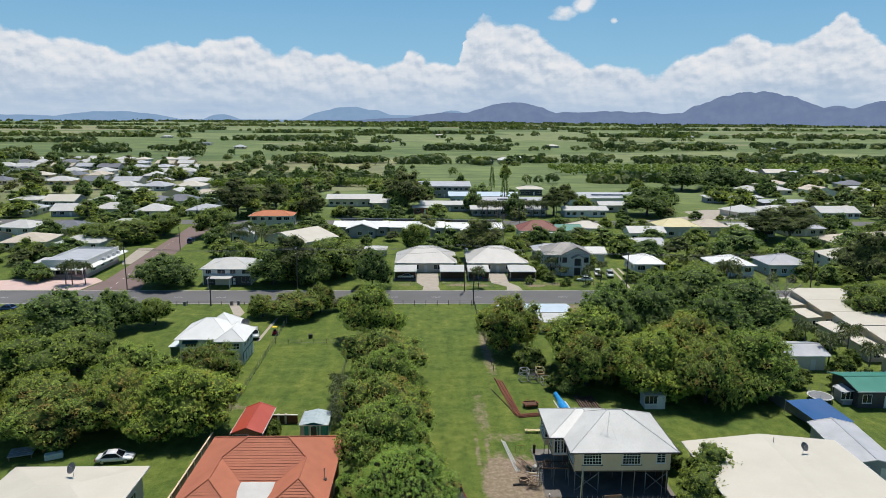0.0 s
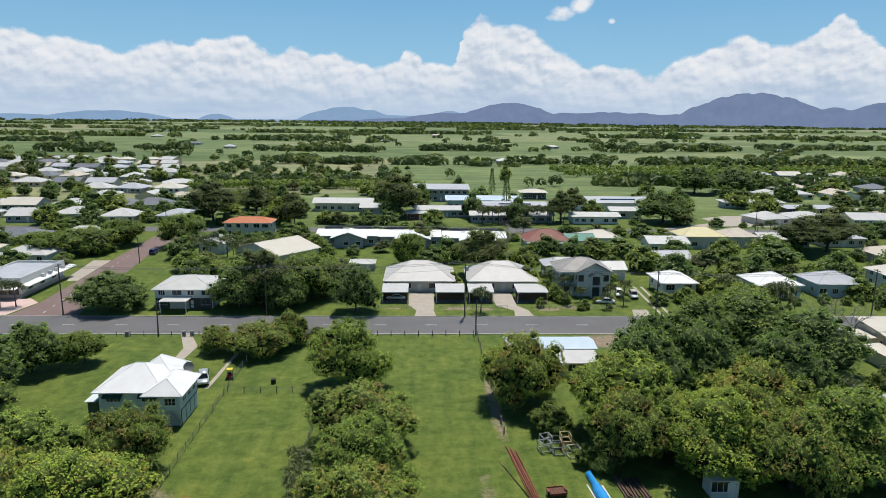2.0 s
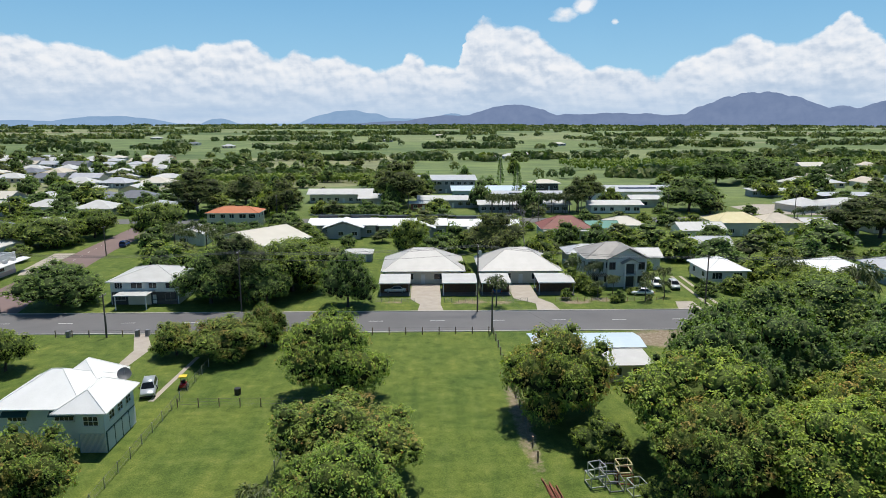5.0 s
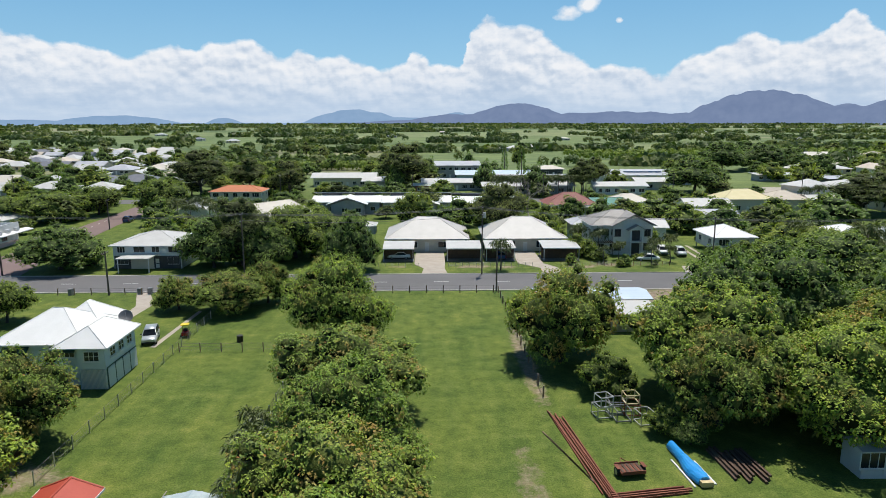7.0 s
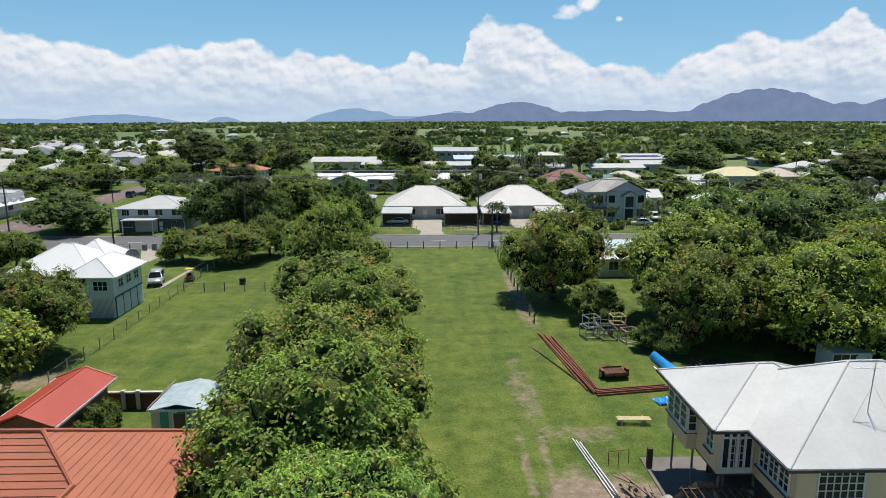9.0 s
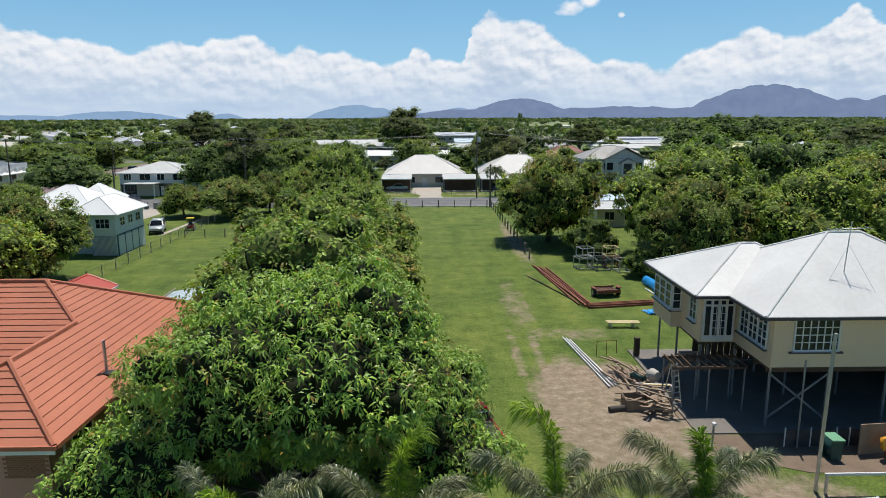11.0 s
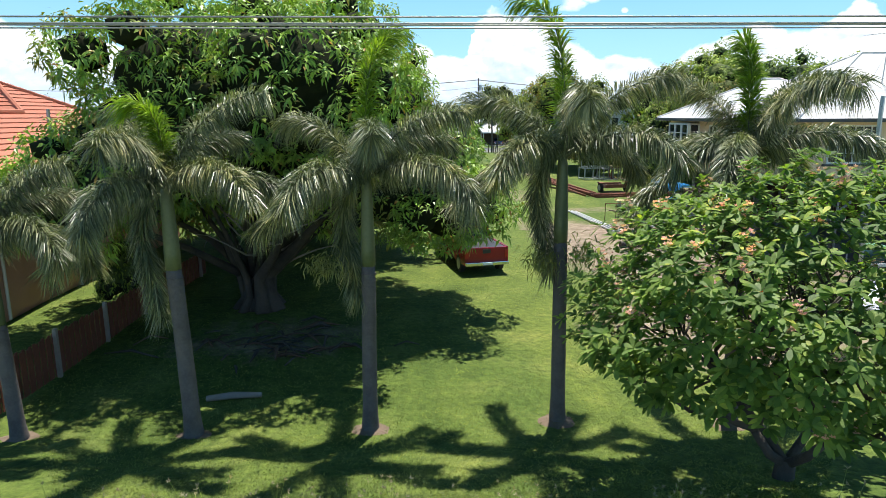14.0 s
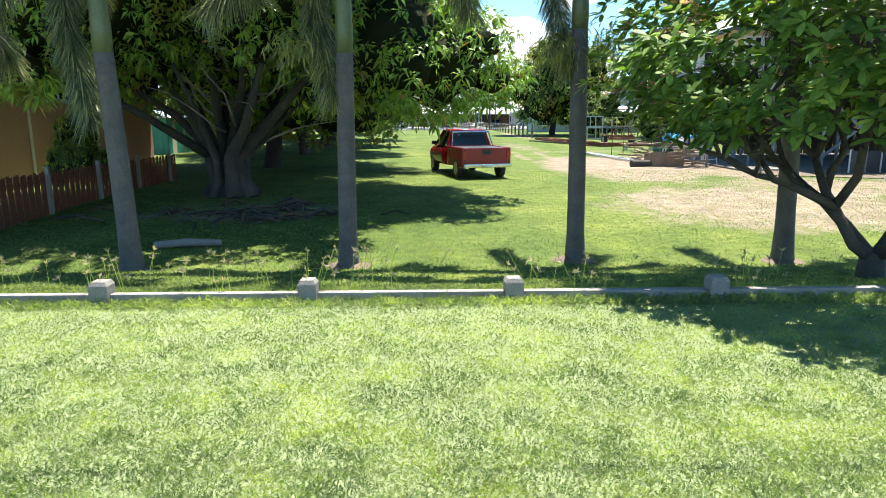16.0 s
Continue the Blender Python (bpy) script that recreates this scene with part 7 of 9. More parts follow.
part("annex", boxes((0.6, 7.0, -8.6, -2.8, -0.1, 2.5)), M["pale_wall"], lo)
part("annex_roof", solid_poly(bmesh.new(), [(0.1, -9.1, 2.6), (7.5, -9.1, 2.6), (7.5, -2.9, 2.95), (0.1, -2.9, 2.95)], 0.12), M["white_iron"], lo)
window(lo, 5.2, -8.62, 1.0, 1.3, 1.1, 0, 2, 1)
window(lo, 2.4, -8.62, 1.0, 1.3, 1.1, 0, 2, 1)

# the eastern neighbours
for i, (x, y, w, d, h) in enumerate(((95, 146.6, 12, 6.6, 4.2), (95, 137.2, 15, 6.2, 4.1), (95.5, 127.6, 16, 6.2, 4.1), (96, 117.8, 16, 6.2, 4.1), (96, 108.0, 16, 6.2, 4.1))):
    u = house("cream rendered villa unit with a pale cream flat roof", x, y, w, d, h, "flat", 0.7, "cream_wall" if i % 2 else "pale_wall", "cream_iron", seed=90 + i, name="villa", group="row of villas", over=0.5, category="villa")
    part("annex", boxes((-w / 2 - 3.4, -w / 2 - 0.02, -3.4, 2.6, -0.1, 2.7)), M["pale_wall"], u)
    part("annex_roof", solid_poly(bmesh.new(), [(-w / 2 - 3.9, -3.9, 2.8), (-w / 2 - 0.55, -3.9, 3.1), (-w / 2 - 0.55, 3.0, 3.1), (-w / 2 - 3.9, 3.0, 2.8)], 0.12), M["cream_iron"], u)
    window(u, -w / 2 - 1.7, -3.42, 0.9, 1.2, 1.1, 0, 2, 1)
house("low grey-roofed cottage among the palms", 69.5, 113.5, 8.6, 6.8, 2.9, "gable", 1.0, "pale_wall", "grey_iron", seed=96, axis="x")
house("white-roofed cottage hidden among trees", 71.6, 135.5, 5, 11, 3.2, "gable", 0.9, "pale_wall", "white_iron", seed=97, axis="y")
# the near-black walls paint the shade below the open green roof
gr = house("open shelter with a green iron roof", 74.2, 97.5, 9.4, 7.0, 3.0, "gable", 0.9, "dark_trim", "green_iron", seed=98, axis="x", sides=False, name="shelter", category="shelter")
house("small grey garden shed", 69.2, 98.8, 2.4, 2.6, 2.0, "gable", 0.4, "grey_wall", "grey_iron", seed=99, over=0.15, sides=False, name="garden_shed", category="shed")
house("weathered grey iron shed", 57.9, 75.8, 5.6, 11, 2.6, "gable", 0.7, "grey_wall", "grey_iron", seed=100, axis="y", over=0.4, rz=-6, sides=False, name="shed", category="shed")
house("small white timber shed at the trees", 36.8, 97.5, 3.2, 2.6, 2.3, "flat", 0.15, "white_wall", "white_iron", seed=101, over=0.15, sides=False, name="garden_shed", category="shed")
# shade sail over the pool, round pool, fence
sh = thing("shade_sail", "dark blue shade sail on steel posts", "shade sail", (60, 92, 0))
bm = bmesh.new()
n = 12
C = [(-3.4, 3.6, 2.3), (2.6, 4.3, 2.3), (2.8, -3.6, 2.2), (-2.6, -4.6, 2.2)]
vs = [[bm.verts.new([(C[0][a] * (1 - i / n) + C[1][a] * i / n) * (1 - j / n) + (C[3][a] * (1 - i / n) + C[2][a] * i / n) * j / n - (0.5 * math.sin(math.pi * i / n) * math.sin(math.pi * j / n) if a == 2 else 0) for a in range(3)]) for i in range(n + 1)] for j in range(n + 1)]
for j in range(n):
    for i in range(n):
        bm.faces.new((vs[j][i], vs[j + 1][i], vs[j + 1][i + 1], vs[j][i + 1]))
part("sail", bm, M["blue_shade"], sh)
for x, y, z in C:
    part("post", rods(((x, y, -0.1), (x, y, z + 0.15), 0.05)), M["galv"], sh)
strip("poolside", [(61, 91), (65.5, 90.5), (65.5, 96), (63.4, 98), (61, 97)], M["pale_concrete"], "tan paved poolside", "paving", 0.03)
tr = thing("trampoline", "round trampoline with dark mat and posts", "trampoline", (65.3, 100.7, 0))
part("mat", rods(((0, 0, 0.78), (0, 0, 0.82), 1.7), seg=24), M["steel_grey"], tr)
part("rim", rods(((0, 0, 0.74), (0, 0, 0.8), 1.95), seg=24), M["pipe_white"], tr)
for k in range(6):
    a = k * math.tau / 6
    part("leg", rods(((1.9 * math.cos(a), 1.9 * math.sin(a), -0.05), (1.9 * math.cos(a), 1.9 * math.sin(a), 2.2), 0.03)), M["galv"], tr)
ef = thing("panel_fence", "dark grey sheet-metal panel fence between the yards", "fence", (58, 95, 0))
for k in range(10):
    x0, y0 = -1.4 + k * 0.42, 7.5 - k * 2.3
    part("panel", beam(bmesh.new(), (x0, y0, 0.85), (x0 + 0.41, y0 - 2.24, 0.85), 0.04, 1.8), M["steel_grey"], ef)
    part("post", boxes((x0 - 0.04, x0 + 0.04, y0 - 0.04, y0 + 0.04, -0.1, 1.85)), M["steel_grey"], ef)


# ---- palms ----
def frond(rng, base, az, lift, length, droop, per, ll, name_mat, V, Q, stem, fat=0.045, shut=0.0, late=1.0, hang=False):
    """A plume: an arching stalk with narrow leaflets all round it."""
    pts = []
    p = Vector(base)
    ang = lift
    n = 14
    for i in range(n + 1):
        pts.append(p.copy())
        ang -= droop / n * (max(0.0, 2.4 - 4.0 * i / n) * 1.25 if hang else 0.35 + 1.3 * i / n if late == 1 else (late + 1) * (i / n) ** late)
        p = p + Vector((math.cos(az) * math.cos(ang), math.sin(az) * math.cos(ang), math.sin(ang))) * (length / n)
    tube(stem, pts, [0.035 - 0.028 * i / n for i in range(n + 1)], 5)
    P = np.array([q[:] for q in pts])
    t = rng.uniform(0.12, 1.0, per) * n
    i0 = np.minimum(t.astype(int), n - 1)
    c = P[i0] + (P[i0 + 1] - P[i0]) * (t - i0)[:, None]
    d = P[i0 + 1] - P[i0]
    d /= np.linalg.norm(d, axis=1, keepdims=True)
    r = rng.normal(size=(per, 3))
    r -= d * (r * d).sum(1, keepdims=True)
    r /= np.linalg.norm(r, axis=1, keepdims=True)
    r[:, 2] -= 0.2
    ax = r * (1.0 - shut) + d * (0.55 + shut)
    taper = np.clip(1.25 - 0.75 * np.abs(t / n - 0.45) * 2, 0.35, 1.0)[:, None]
    v, q = leaves(c, ax * taper, ll, ll * fat, rng, 0.42)
    Q.append(q + sum(len(a) for a in V))
    V.append(v)


def feather_palm(label, x, y, z0, shaft, hub, spear, seed, fronds=11, length=2.3, trunk_r=0.14, lean=(0, 0), sprays=(), per=1500, aim=2.6, bend=1.5):
    rng = np.random.default_rng(seed)
    t = thing("foxtail_palm", label, "palm", (x, y, z0), group="row of foxtail palms")
    H = hub - z0
    bm = bmesh.new()
    S = shaft - z0
    pts = [(0, 0, -0.1), (0, 0, 0.1)] + [(lean[0] * (k / 8) ** 1.3, lean[1] * (k / 8), S * k / 8) for k in range(1, 9)]
    rad = [trunk_r * 1.5, trunk_r * 1.3] + [trunk_r * (1.12 - 0.02 * k + (0.03 if k % 2 else 0)) for k in range(1, 9)]
    tube(bm, pts, rad, 14)
    part("trunk", bm, M["palm_bark"], t)
    for k in range(9):
        z = S * (0.62 + 0.36 * k / 9)
        part("ring", rods(((lean[0] * (z / S) ** 1.3, lean[1] * z / S, z - 0.012), (lean[0] * (z / S) ** 1.3, lean[1] * z / S, z + 0.012), trunk_r * 1.06), seg=14), M["palm_bark"], t)
    hx, hy = lean
    bm = bmesh.new()
    tube(bm, [(hx, hy, S - 0.05), (hx, hy, S + 0.3), (hx * 1.1, hy, H - 0.2), (hx * 1.15, hy, H + 0.25)], [trunk_r * 1.0, trunk_r * 1.02, trunk_r * 0.75, trunk_r * 0.35], 12)
    part("crownshaft", bm, M["palm_shaft"], t)
    for i in range(fronds):
        V, Q, stem = [], [], bmesh.new()
        az = i * 2.399 + rng.uniform(-0.3, 0.3)
        lift = 1.15 - 1.0 * (i / fronds) + rng.uniform(-0.12, 0.12)
        frond(rng, (hx * 1.1, hy, H - 0.15 + 0.2 * rng.random()), az, lift, length * rng.uniform(0.9, 1.1), rng.uniform(1.15, 1.5) + 0.6 * (i / fronds), per, 0.4, None, V, Q, stem, hang=i % 5 == 4)
        f = part("frond", stem, M["palm_shaft"], t)
        part("plume", np_mesh("plume", np.concatenate(V), np.concatenate(Q), M["palm_leaf"]), None, f)
    V, Q, stem = [], [], bmesh.new()
    frond(rng, (hx, hy, H), aim, 1.55, spear - hub + bend * 0.25, bend, 900, 0.5, None, V, Q, stem, 0.06, 0.3, 3.5)
    f = part("spear_leaf", stem, M["palm_shaft"], t)
    part("plume", np_mesh("plume", np.concatenate(V), np.concatenate(Q), M["young_palm_leaf"]), None, f)
    for ax_, zz, rr in sprays:
        c = rng.normal(size=(260, 3)) * np.array([rr, rr, rr * 0.8]) + np.array([hx + ax_[0], hy + ax_[1], zz - z0])
        v, q = leaves(c, rng.normal(size=(260, 3)) + np.array([0, 0, -0.6]), 0.2, 0.025, rng, 0.3)
        tagged(part("flower_spray", np_mesh("flower_spray", v, q, M["pale_spray"]), None, t), kind="stuff")
    return t


feather_palm("slender grey foxtail palm with bushy drooping fronds", -2.53, 58.0, -0.36, 3.3, 4.85, 6.3, 1, 10, 2.75, 0.155, (-0.12, 0), aim=3.3, bend=2.0)
feather_palm("straight foxtail palm with a bright new spear leaf", 1.15, 58.2, -0.36, 3.3, 5.0, 7.7, 2, 10, 2.75, 0.145, (0.05, 0), (((-0.85, -0.25), 3.35, 0.16),), aim=0.4, bend=1.2)
feather_palm("tall dark-trunked foxtail palm with a curved spear leaf", 5.19, 58.5, -0.36, 3.7, 5.4, 8.4, 3, 10, 2.75, 0.14, (-0.05, 0), (((-0.45, -0.15), 3.35, 0.2), ((0.5, 0.0), 3.45, 0.18)), aim=3.2, bend=1.7)
feather_palm("foxtail palm with a lime-green new leaf", 8.84, 58.26, -0.28, 3.6, 5.5, 7.5, 4, 10, 2.75, 0.145, (-0.1, 0), aim=2.0, bend=0.6)
feather_palm("short foxtail palm beside the tiled house", -6.1, 57.9, -0.35, 2.2, 3.9, 5.5, 5, 9, 2.4, 0.14, (-0.1, 0), aim=2.8, bend=1.2)


def small_palm(proto=[]):
    """A slender garden palm for the middle distance."""
    if not proto:
        rng = np.random.default_rng(8)
        t = thing("palm", "slender garden palm with arching fronds", "palm", (0, 0, 0))
        bm = bmesh.new()
        tube(bm, [(0, 0, -0.1), (0.1, 0, 2.5), (0.0, 0.1, 5.0)], [0.16, 0.12, 0.1], 8)
        part("trunk", bm, M["palm_bark"], t)
        V, Q, stem = [], [], bmesh.new()
        for i in range(13):
            frond(rng, (0, 0.1, 5.0), i * 2.4, rng.uniform(0.2, 1.2), 2.4, 1.9, 60, 0.75, None, V, Q, stem, 0.17)
        part("frond_crown", np_mesh("frond_crown", np.concatenate(V), np.concatenate(Q), M["garden_palm_leaf"]), None, t)
        stem.free()
        proto.append(t)
    return proto[0]


rng = random.Random(4)
for x, y, h in ((-95, 175.5, 7), (-97, 176, 6), (-92, 176.5, 6.5), (-60, 232, 7), (-57, 228, 6), (-63, 226, 6.5), (-68, 230, 7.5), (-54, 233, 6), (-66, 238, 7), (70, 168, 10), (76, 160, 11), (71, 158, 9), (79, 164, 9), (66, 120, 6), (74.5, 121.5, 7), (76, 116, 6.5), (82, 120, 7), (81, 112, 6), (39.5, 181, 4), (44.3, 175.2, 4.2), (49.2, 178.2, 3.6), (35.7, 178.4, 3.6), (36.5, 186, 6), (47, 182, 4.5), (51, 184, 5), (14.5, 172.5, 6), (33, 190, 6), (128, 270, 6), (134, 272, 6.5), (151, 272, 6)):
    place(small_palm(), x, y, h / 6.3, h / 6.3, rng.uniform(0, 360))
for i in range(22):
    place(small_palm(), 26 + (i % 11) * 3.4 + rng.uniform(-1, 1), 296.5 + (i // 11) * 2.6 + (i % 11) * 0.3 + rng.uniform(-1, 1), 1.15, 1.25, rng.uniform(0, 360))
for x, y, s in ((-12.6, 96, 0.75), (-13.2, 99, 0.7), (-12.4, 92.5, 0.7), (-13.8, 103, 0.65), (-11.8, 89, 0.6)):
    place(small_palm(), x, y, s * 1.2, s, rng.uniform(0, 360))


# ---- the frangipani by the low fence ----
def frangipani():
    rng = np.random.default_rng(21)
    t = thing("frangipani_tree", "frangipani tree with broad leaves and pink blossoms", "tree", (8.55, 55.5, -0.05))
    bm = bmesh.new()
    tips = []

    def grow(p, d, ln, r, depth):
        e = p + d * ln
        mid_ = (p + e) / 2 + Vector(rng.normal(size=3)) * ln * 0.07
        tube(bm, [p, mid_, e], [r, r * 0.9, r * 0.75], 8 if depth < 3 else 6)
        if depth >= 5 or r < 0.02:
            tips.append(e)
            return
        for k in range(3 if depth in (0, 2) else 2):
            a = rng.uniform(0, math.tau)
            nd = (d + Vector((math.cos(a), math.sin(a), rng.uniform(-0.15, 0.55))) * 0.85).normalized()
            grow(e, nd, ln * rng.uniform(0.68, 0.95), r * 0.7, depth + 1)

    tube(bm, [(0, 0, -0.25), (0, 0, 0.1), (0.02, 0, 0.45)], [0.24, 0.18, 0.15], 10)
    for a in (0.4, 2.3, 3.3, 5.0):
        grow(Vector((0.02, 0, 0.35)), Vector((math.cos(a) * 0.85, math.sin(a) * 0.85, 0.9)).normalized(), 1.0, 0.09, 0)
    part("trunk", bm, M["bark"], t)
    n = 1700
    d = rng.normal(size=(n * 2, 3))
    d /= np.linalg.norm(d, axis=1, keepdims=True)
    d = d[d[:, 2] > -0.62][:n]
    lump = np.array([1 + 0.22 * noise.noise(Vector(q) * 2.2) for q in d])[:, None]
    c = np.array([0.1, -0.2, 3.3]) + d * np.array([3.65, 2.65, 2.15]) * lump * rng.uniform(0.82, 1.04, (len(d), 1))
    inner = np.array([t_[:] for t_ in tips])
    c = np.concatenate([c, inner])
    d = np.concatenate([d, (inner - np.array([0.3, 0.2, 2.0])) / 3])
    per = 11
    cc = np.repeat(c, per, 0)
    a = np.tile(np.arange(per) * 2.4, len(c)) + rng.uniform(0, 0.5, len(cc))
    up = np.repeat(d * 0.45 + np.array([0, 0, 0.75]), per, 0)
    up /= np.linalg.norm(up, axis=1, keepdims=True)
    e1 = np.cross(up, rng.normal(size=up.shape))
    e1 /= np.linalg.norm(e1, axis=1, keepdims=True)
    e2 = np.cross(up, e1)
    out = e1 * np.cos(a)[:, None] + e2 * np.sin(a)[:, None]
    rise = np.tile(np.linspace(-0.25, 1.0, per), len(c))[:, None]
    axis = out + up * rise
    v, q = broad_leaves(cc, axis, up, 0.21, 0.07, rng)
    part("foliage", np_mesh("foliage", v, q, M["frangipani_leaf"]), None, t)
    pick = rng.choice(len(d) - len(inner), 170, replace=False)
    V, Q = [], []
    for i in pick:
        m = 8
        f = c[i] + np.array([0, 0, 0.1]) + rng.normal(size=(m, 3)) * 0.06
        fc = np.repeat(f, 5, 0)
        a = np.tile(np.arange(5) * math.tau / 5, m)
        ax = np.stack([np.cos(a), np.sin(a), np.full(len(a), 0.35)], 1) + np.repeat(d[i][None] * 0.5, len(a), 0)
        vv, qq = leaves(fc, ax, 0.055, 0.036, rng, 0.0)
        Q.append(qq + sum(len(z) for z in V))
        V.append(vv)
    part("blossom", np_mesh("blossom", np.concatenate(V), np.concatenate(Q), M["petal"]), None, t, "pink blossom clusters")
    return t


def broad_leaves(c, ax, up, length, width, rng):
    """Broad leaves of two folded halves, widest past the middle."""
    n = len(c)
    ax = ax / np.linalg.norm(ax, axis=1, keepdims=True)
    side = np.cross(ax, up)
    side /= np.linalg.norm(side, axis=1, keepdims=True) + 1e-6
    nrm = np.cross(side, ax)
    ln = length * rng.uniform(0.75, 1.2, (n, 1))
    w = width * rng.uniform(0.8, 1.2, (n, 1))
    sag = np.array([0, 0, 1.0])
    rim = []
    for f, k in ((0.1, 0.1), (0.35, 0.72), (0.68, 1.0), (0.92, 0.62), (1.0, 0.0)):
        rim.append((c + ax * ln * f - sag * ln * 0.24 * f * f, side * w * 0.5 * k + nrm * 0.05 * k * w))
    v = np.stack([m + o for m, o in rim] + [m - o + 2 * nrm * 0.05 * k * w for (m, o), k in zip(rim[-2::-1], (0.62, 1.0, 0.72, 0.1))], 1).reshape(-1, 3)
    q = np.arange(n * 9).reshape(-1, 9)
    return v, q


frangipani()


# ---- vehicles ----
def loft(bm, stations):
    """stations: y and a ring of (x, z), all rings alike in number."""
    rings = [[bm.verts.new((x, y, z)) for x, z in ring] for y, ring in stations]
    n = len(rings[0])
    for a, b in zip(rings, rings[1:]):
        for k in range(n):
            f = bm.faces.new((a[k], a[(k + 1) % n], b[(k + 1) % n], b[k]))
            f.smooth = True
    bm.faces.new(rings[0][::-1])
    bm.faces.new(rings[-1])
    bmesh.ops.recalc_face_normals(bm, faces=bm.faces[:])
    return bm


def shell(w, z0, z1, r=0.12):
    """A cross-section with rounded shoulders."""
    return [(-w + r, z0), (w - r, z0), (w, z0 + r), (w + 0.02, (z0 + z1) / 2), (w - 0.03, z1 - r), (w - r * 1.3, z1), (-w + r * 1.3, z1), (-w + 0.03, z1 - r), (-w - 0.02, (z0 + z1) / 2), (-w, z0 + r)]


def wheel(parent, x, y, r=0.33, w=0.2):
    t = part("wheel", rods(((x - w / 2, y, r), (x + w / 2, y, r), r), seg=22), M["rubber"], parent)
    o = math.copysign(w / 2, x)
    rim = part("rim", rods(((x + o * 0.9, y, r), (x + o * 1.06, y, r), r * 0.66), seg=16), M["galv"], t)
    return t


def car(label, x, y, rz, paint, kind="sedan", z=0.0, category="car"):
    """Its nose points along +y before it is turned."""
    t = thing("car" if kind != "ute" else "pickup_truck", label, category, (x, y, z), rz)
    W, tall = (0.88, 0.0) if kind == "sedan" else (0.91, 0.2)
    L0, L1 = (-2.35, 2.25) if kind != "ute" else (-2.55, 2.6)
    belt = 0.92 + tall
    if kind == "ute":
        st = [(-0.45, shell(W, 0.38, belt)), (0.3, shell(W, 0.36, belt)), (1.3, shell(W, 0.36, belt - 0.02)), (2.2, shell(W * 0.98, 0.38, belt - 0.1)), (2.55, shell(W * 0.9, 0.42, belt - 0.22))]
    else:
        st = [(L0, shell(W * 0.9, 0.42, belt - 0.12)), (L0 + 0.15, shell(W * 0.97, 0.34, belt)), (-1.2, shell(W, 0.3, belt + 0.02)), (0.6, shell(W, 0.3, belt)), (1.1, shell(W, 0.3, belt - 0.04)), (2.0, shell(W * 0.96, 0.33, belt - 0.16)), (L1, shell(W * 0.85, 0.42, belt - 0.3))]
    part("body", loft(bmesh.new(), st), M[paint], t)
    roofz = belt + (0.5 if kind == "sedan" else 0.58)
    a0, a1, b0, b1 = {"sedan": (-1.75, 1.05, -1.05, 0.25), "wagon": (-2.25, 1.1, -2.0, 0.35), "ute": (-0.45, 1.45, -0.3, 0.75)}[kind]
    wb, wt = W - 0.06, W - 0.24
    B = [(-wb, a0), (wb, a0), (wb, a1), (-wb, a1)]
    T = [(-wt, b0), (wt, b0), (wt, b1), (-wt, b1)]
    part("roof", loft(bmesh.new(), [(b0, shell(wt + 0.02, roofz - 0.06, roofz, 0.03)), ((b0 + b1) / 2, shell(wt + 0.03, roofz - 0.06, roofz + 0.035, 0.03)), (b1, shell(wt + 0.02, roofz - 0.06, roofz, 0.03))]), M[paint], t)
    names = ("rear_window", "side_window", "windscreen", "side_window")
    for k in range(4):
        bm = bmesh.new()
        p = [(*B[k], belt - 0.02), (*B[(k + 1) % 4], belt - 0.02), (*T[(k + 1) % 4], roofz - 0.04), (*T[k], roofz - 0.04)]
        c = Vector([sum(q[i] for q in p) / 4 for i in range(3)])
        vs = [bm.verts.new(q) for q in p] + [bm.verts.new(Vector(q).lerp(Vector((0, c.y, c.z)), 0.04)) for q in p]
        bm.faces.new(vs[:4])
        bm.faces.new(vs[4:][::-1])
        for i in range(4):
            bm.faces.new((vs[i], vs[4 + i], vs[4 + (i + 1) % 4], vs[(i + 1) % 4]))
        bmesh.ops.recalc_face_normals(bm, faces=bm.faces[:])
        part(names[k], bm, M["glass"], t)
    for k in range(4):
        part("pillar", beam(bmesh.new(), (*B[k], belt - 0.03), (*T[k], roofz - 0.02), 0.07, 0.07), M[paint], t)
    for sx in (-1, 1):
        ym = (a0 + a1) / 2 - 0.1
        part("pillar", beam(bmesh.new(), (sx * (wb + 0.005), ym, belt - 0.03), (sx * (wt + 0.005), (b0 + b1) / 2 - 0.1, roofz - 0.02), 0.08, 0.05), M["black"], t)
        part("mirror", boxes((sx * (W + 0.02), sx * (W + 0.2), a1 - 0.45, a1 - 0.32, belt, belt + 0.15), bevel=0.03), M["black"], t)
        part("tail_light", boxes((sx * (W - 0.16), sx * (W - 0.01), L0 - 0.03, L0 + 0.06, belt - 0.42, belt - 0.12), bevel=0.015), M["red_lens"], t)
        part("headlight", boxes((sx * (W - 0.36), sx * (W - 0.08), L1 - 0.14, L1 - 0.03, belt - 0.44, belt - 0.29), bevel=0.02), M["chrome"], t)
        for wy in ((L0 + 0.85), (L1 - 0.85)):
            wheel(t, sx * (W - 0.1), wy, 0.36 if kind != "sedan" else 0.32)
    part("front_bumper", boxes((-W * 0.86, W * 0.86, L1 - 0.12, L1 + 0.06, 0.4, 0.58), bevel=0.04), M["black" if kind != "sedan" else paint], t)
    if kind == "ute":
        part("tray_side", boxes((-W, -W + 0.1, L0, -0.47, 0.42, belt), bevel=0.02), M[paint], t)
        part("tray_side", boxes((W - 0.1, W, L0, -0.47, 0.42, belt), bevel=0.02), M[paint], t)
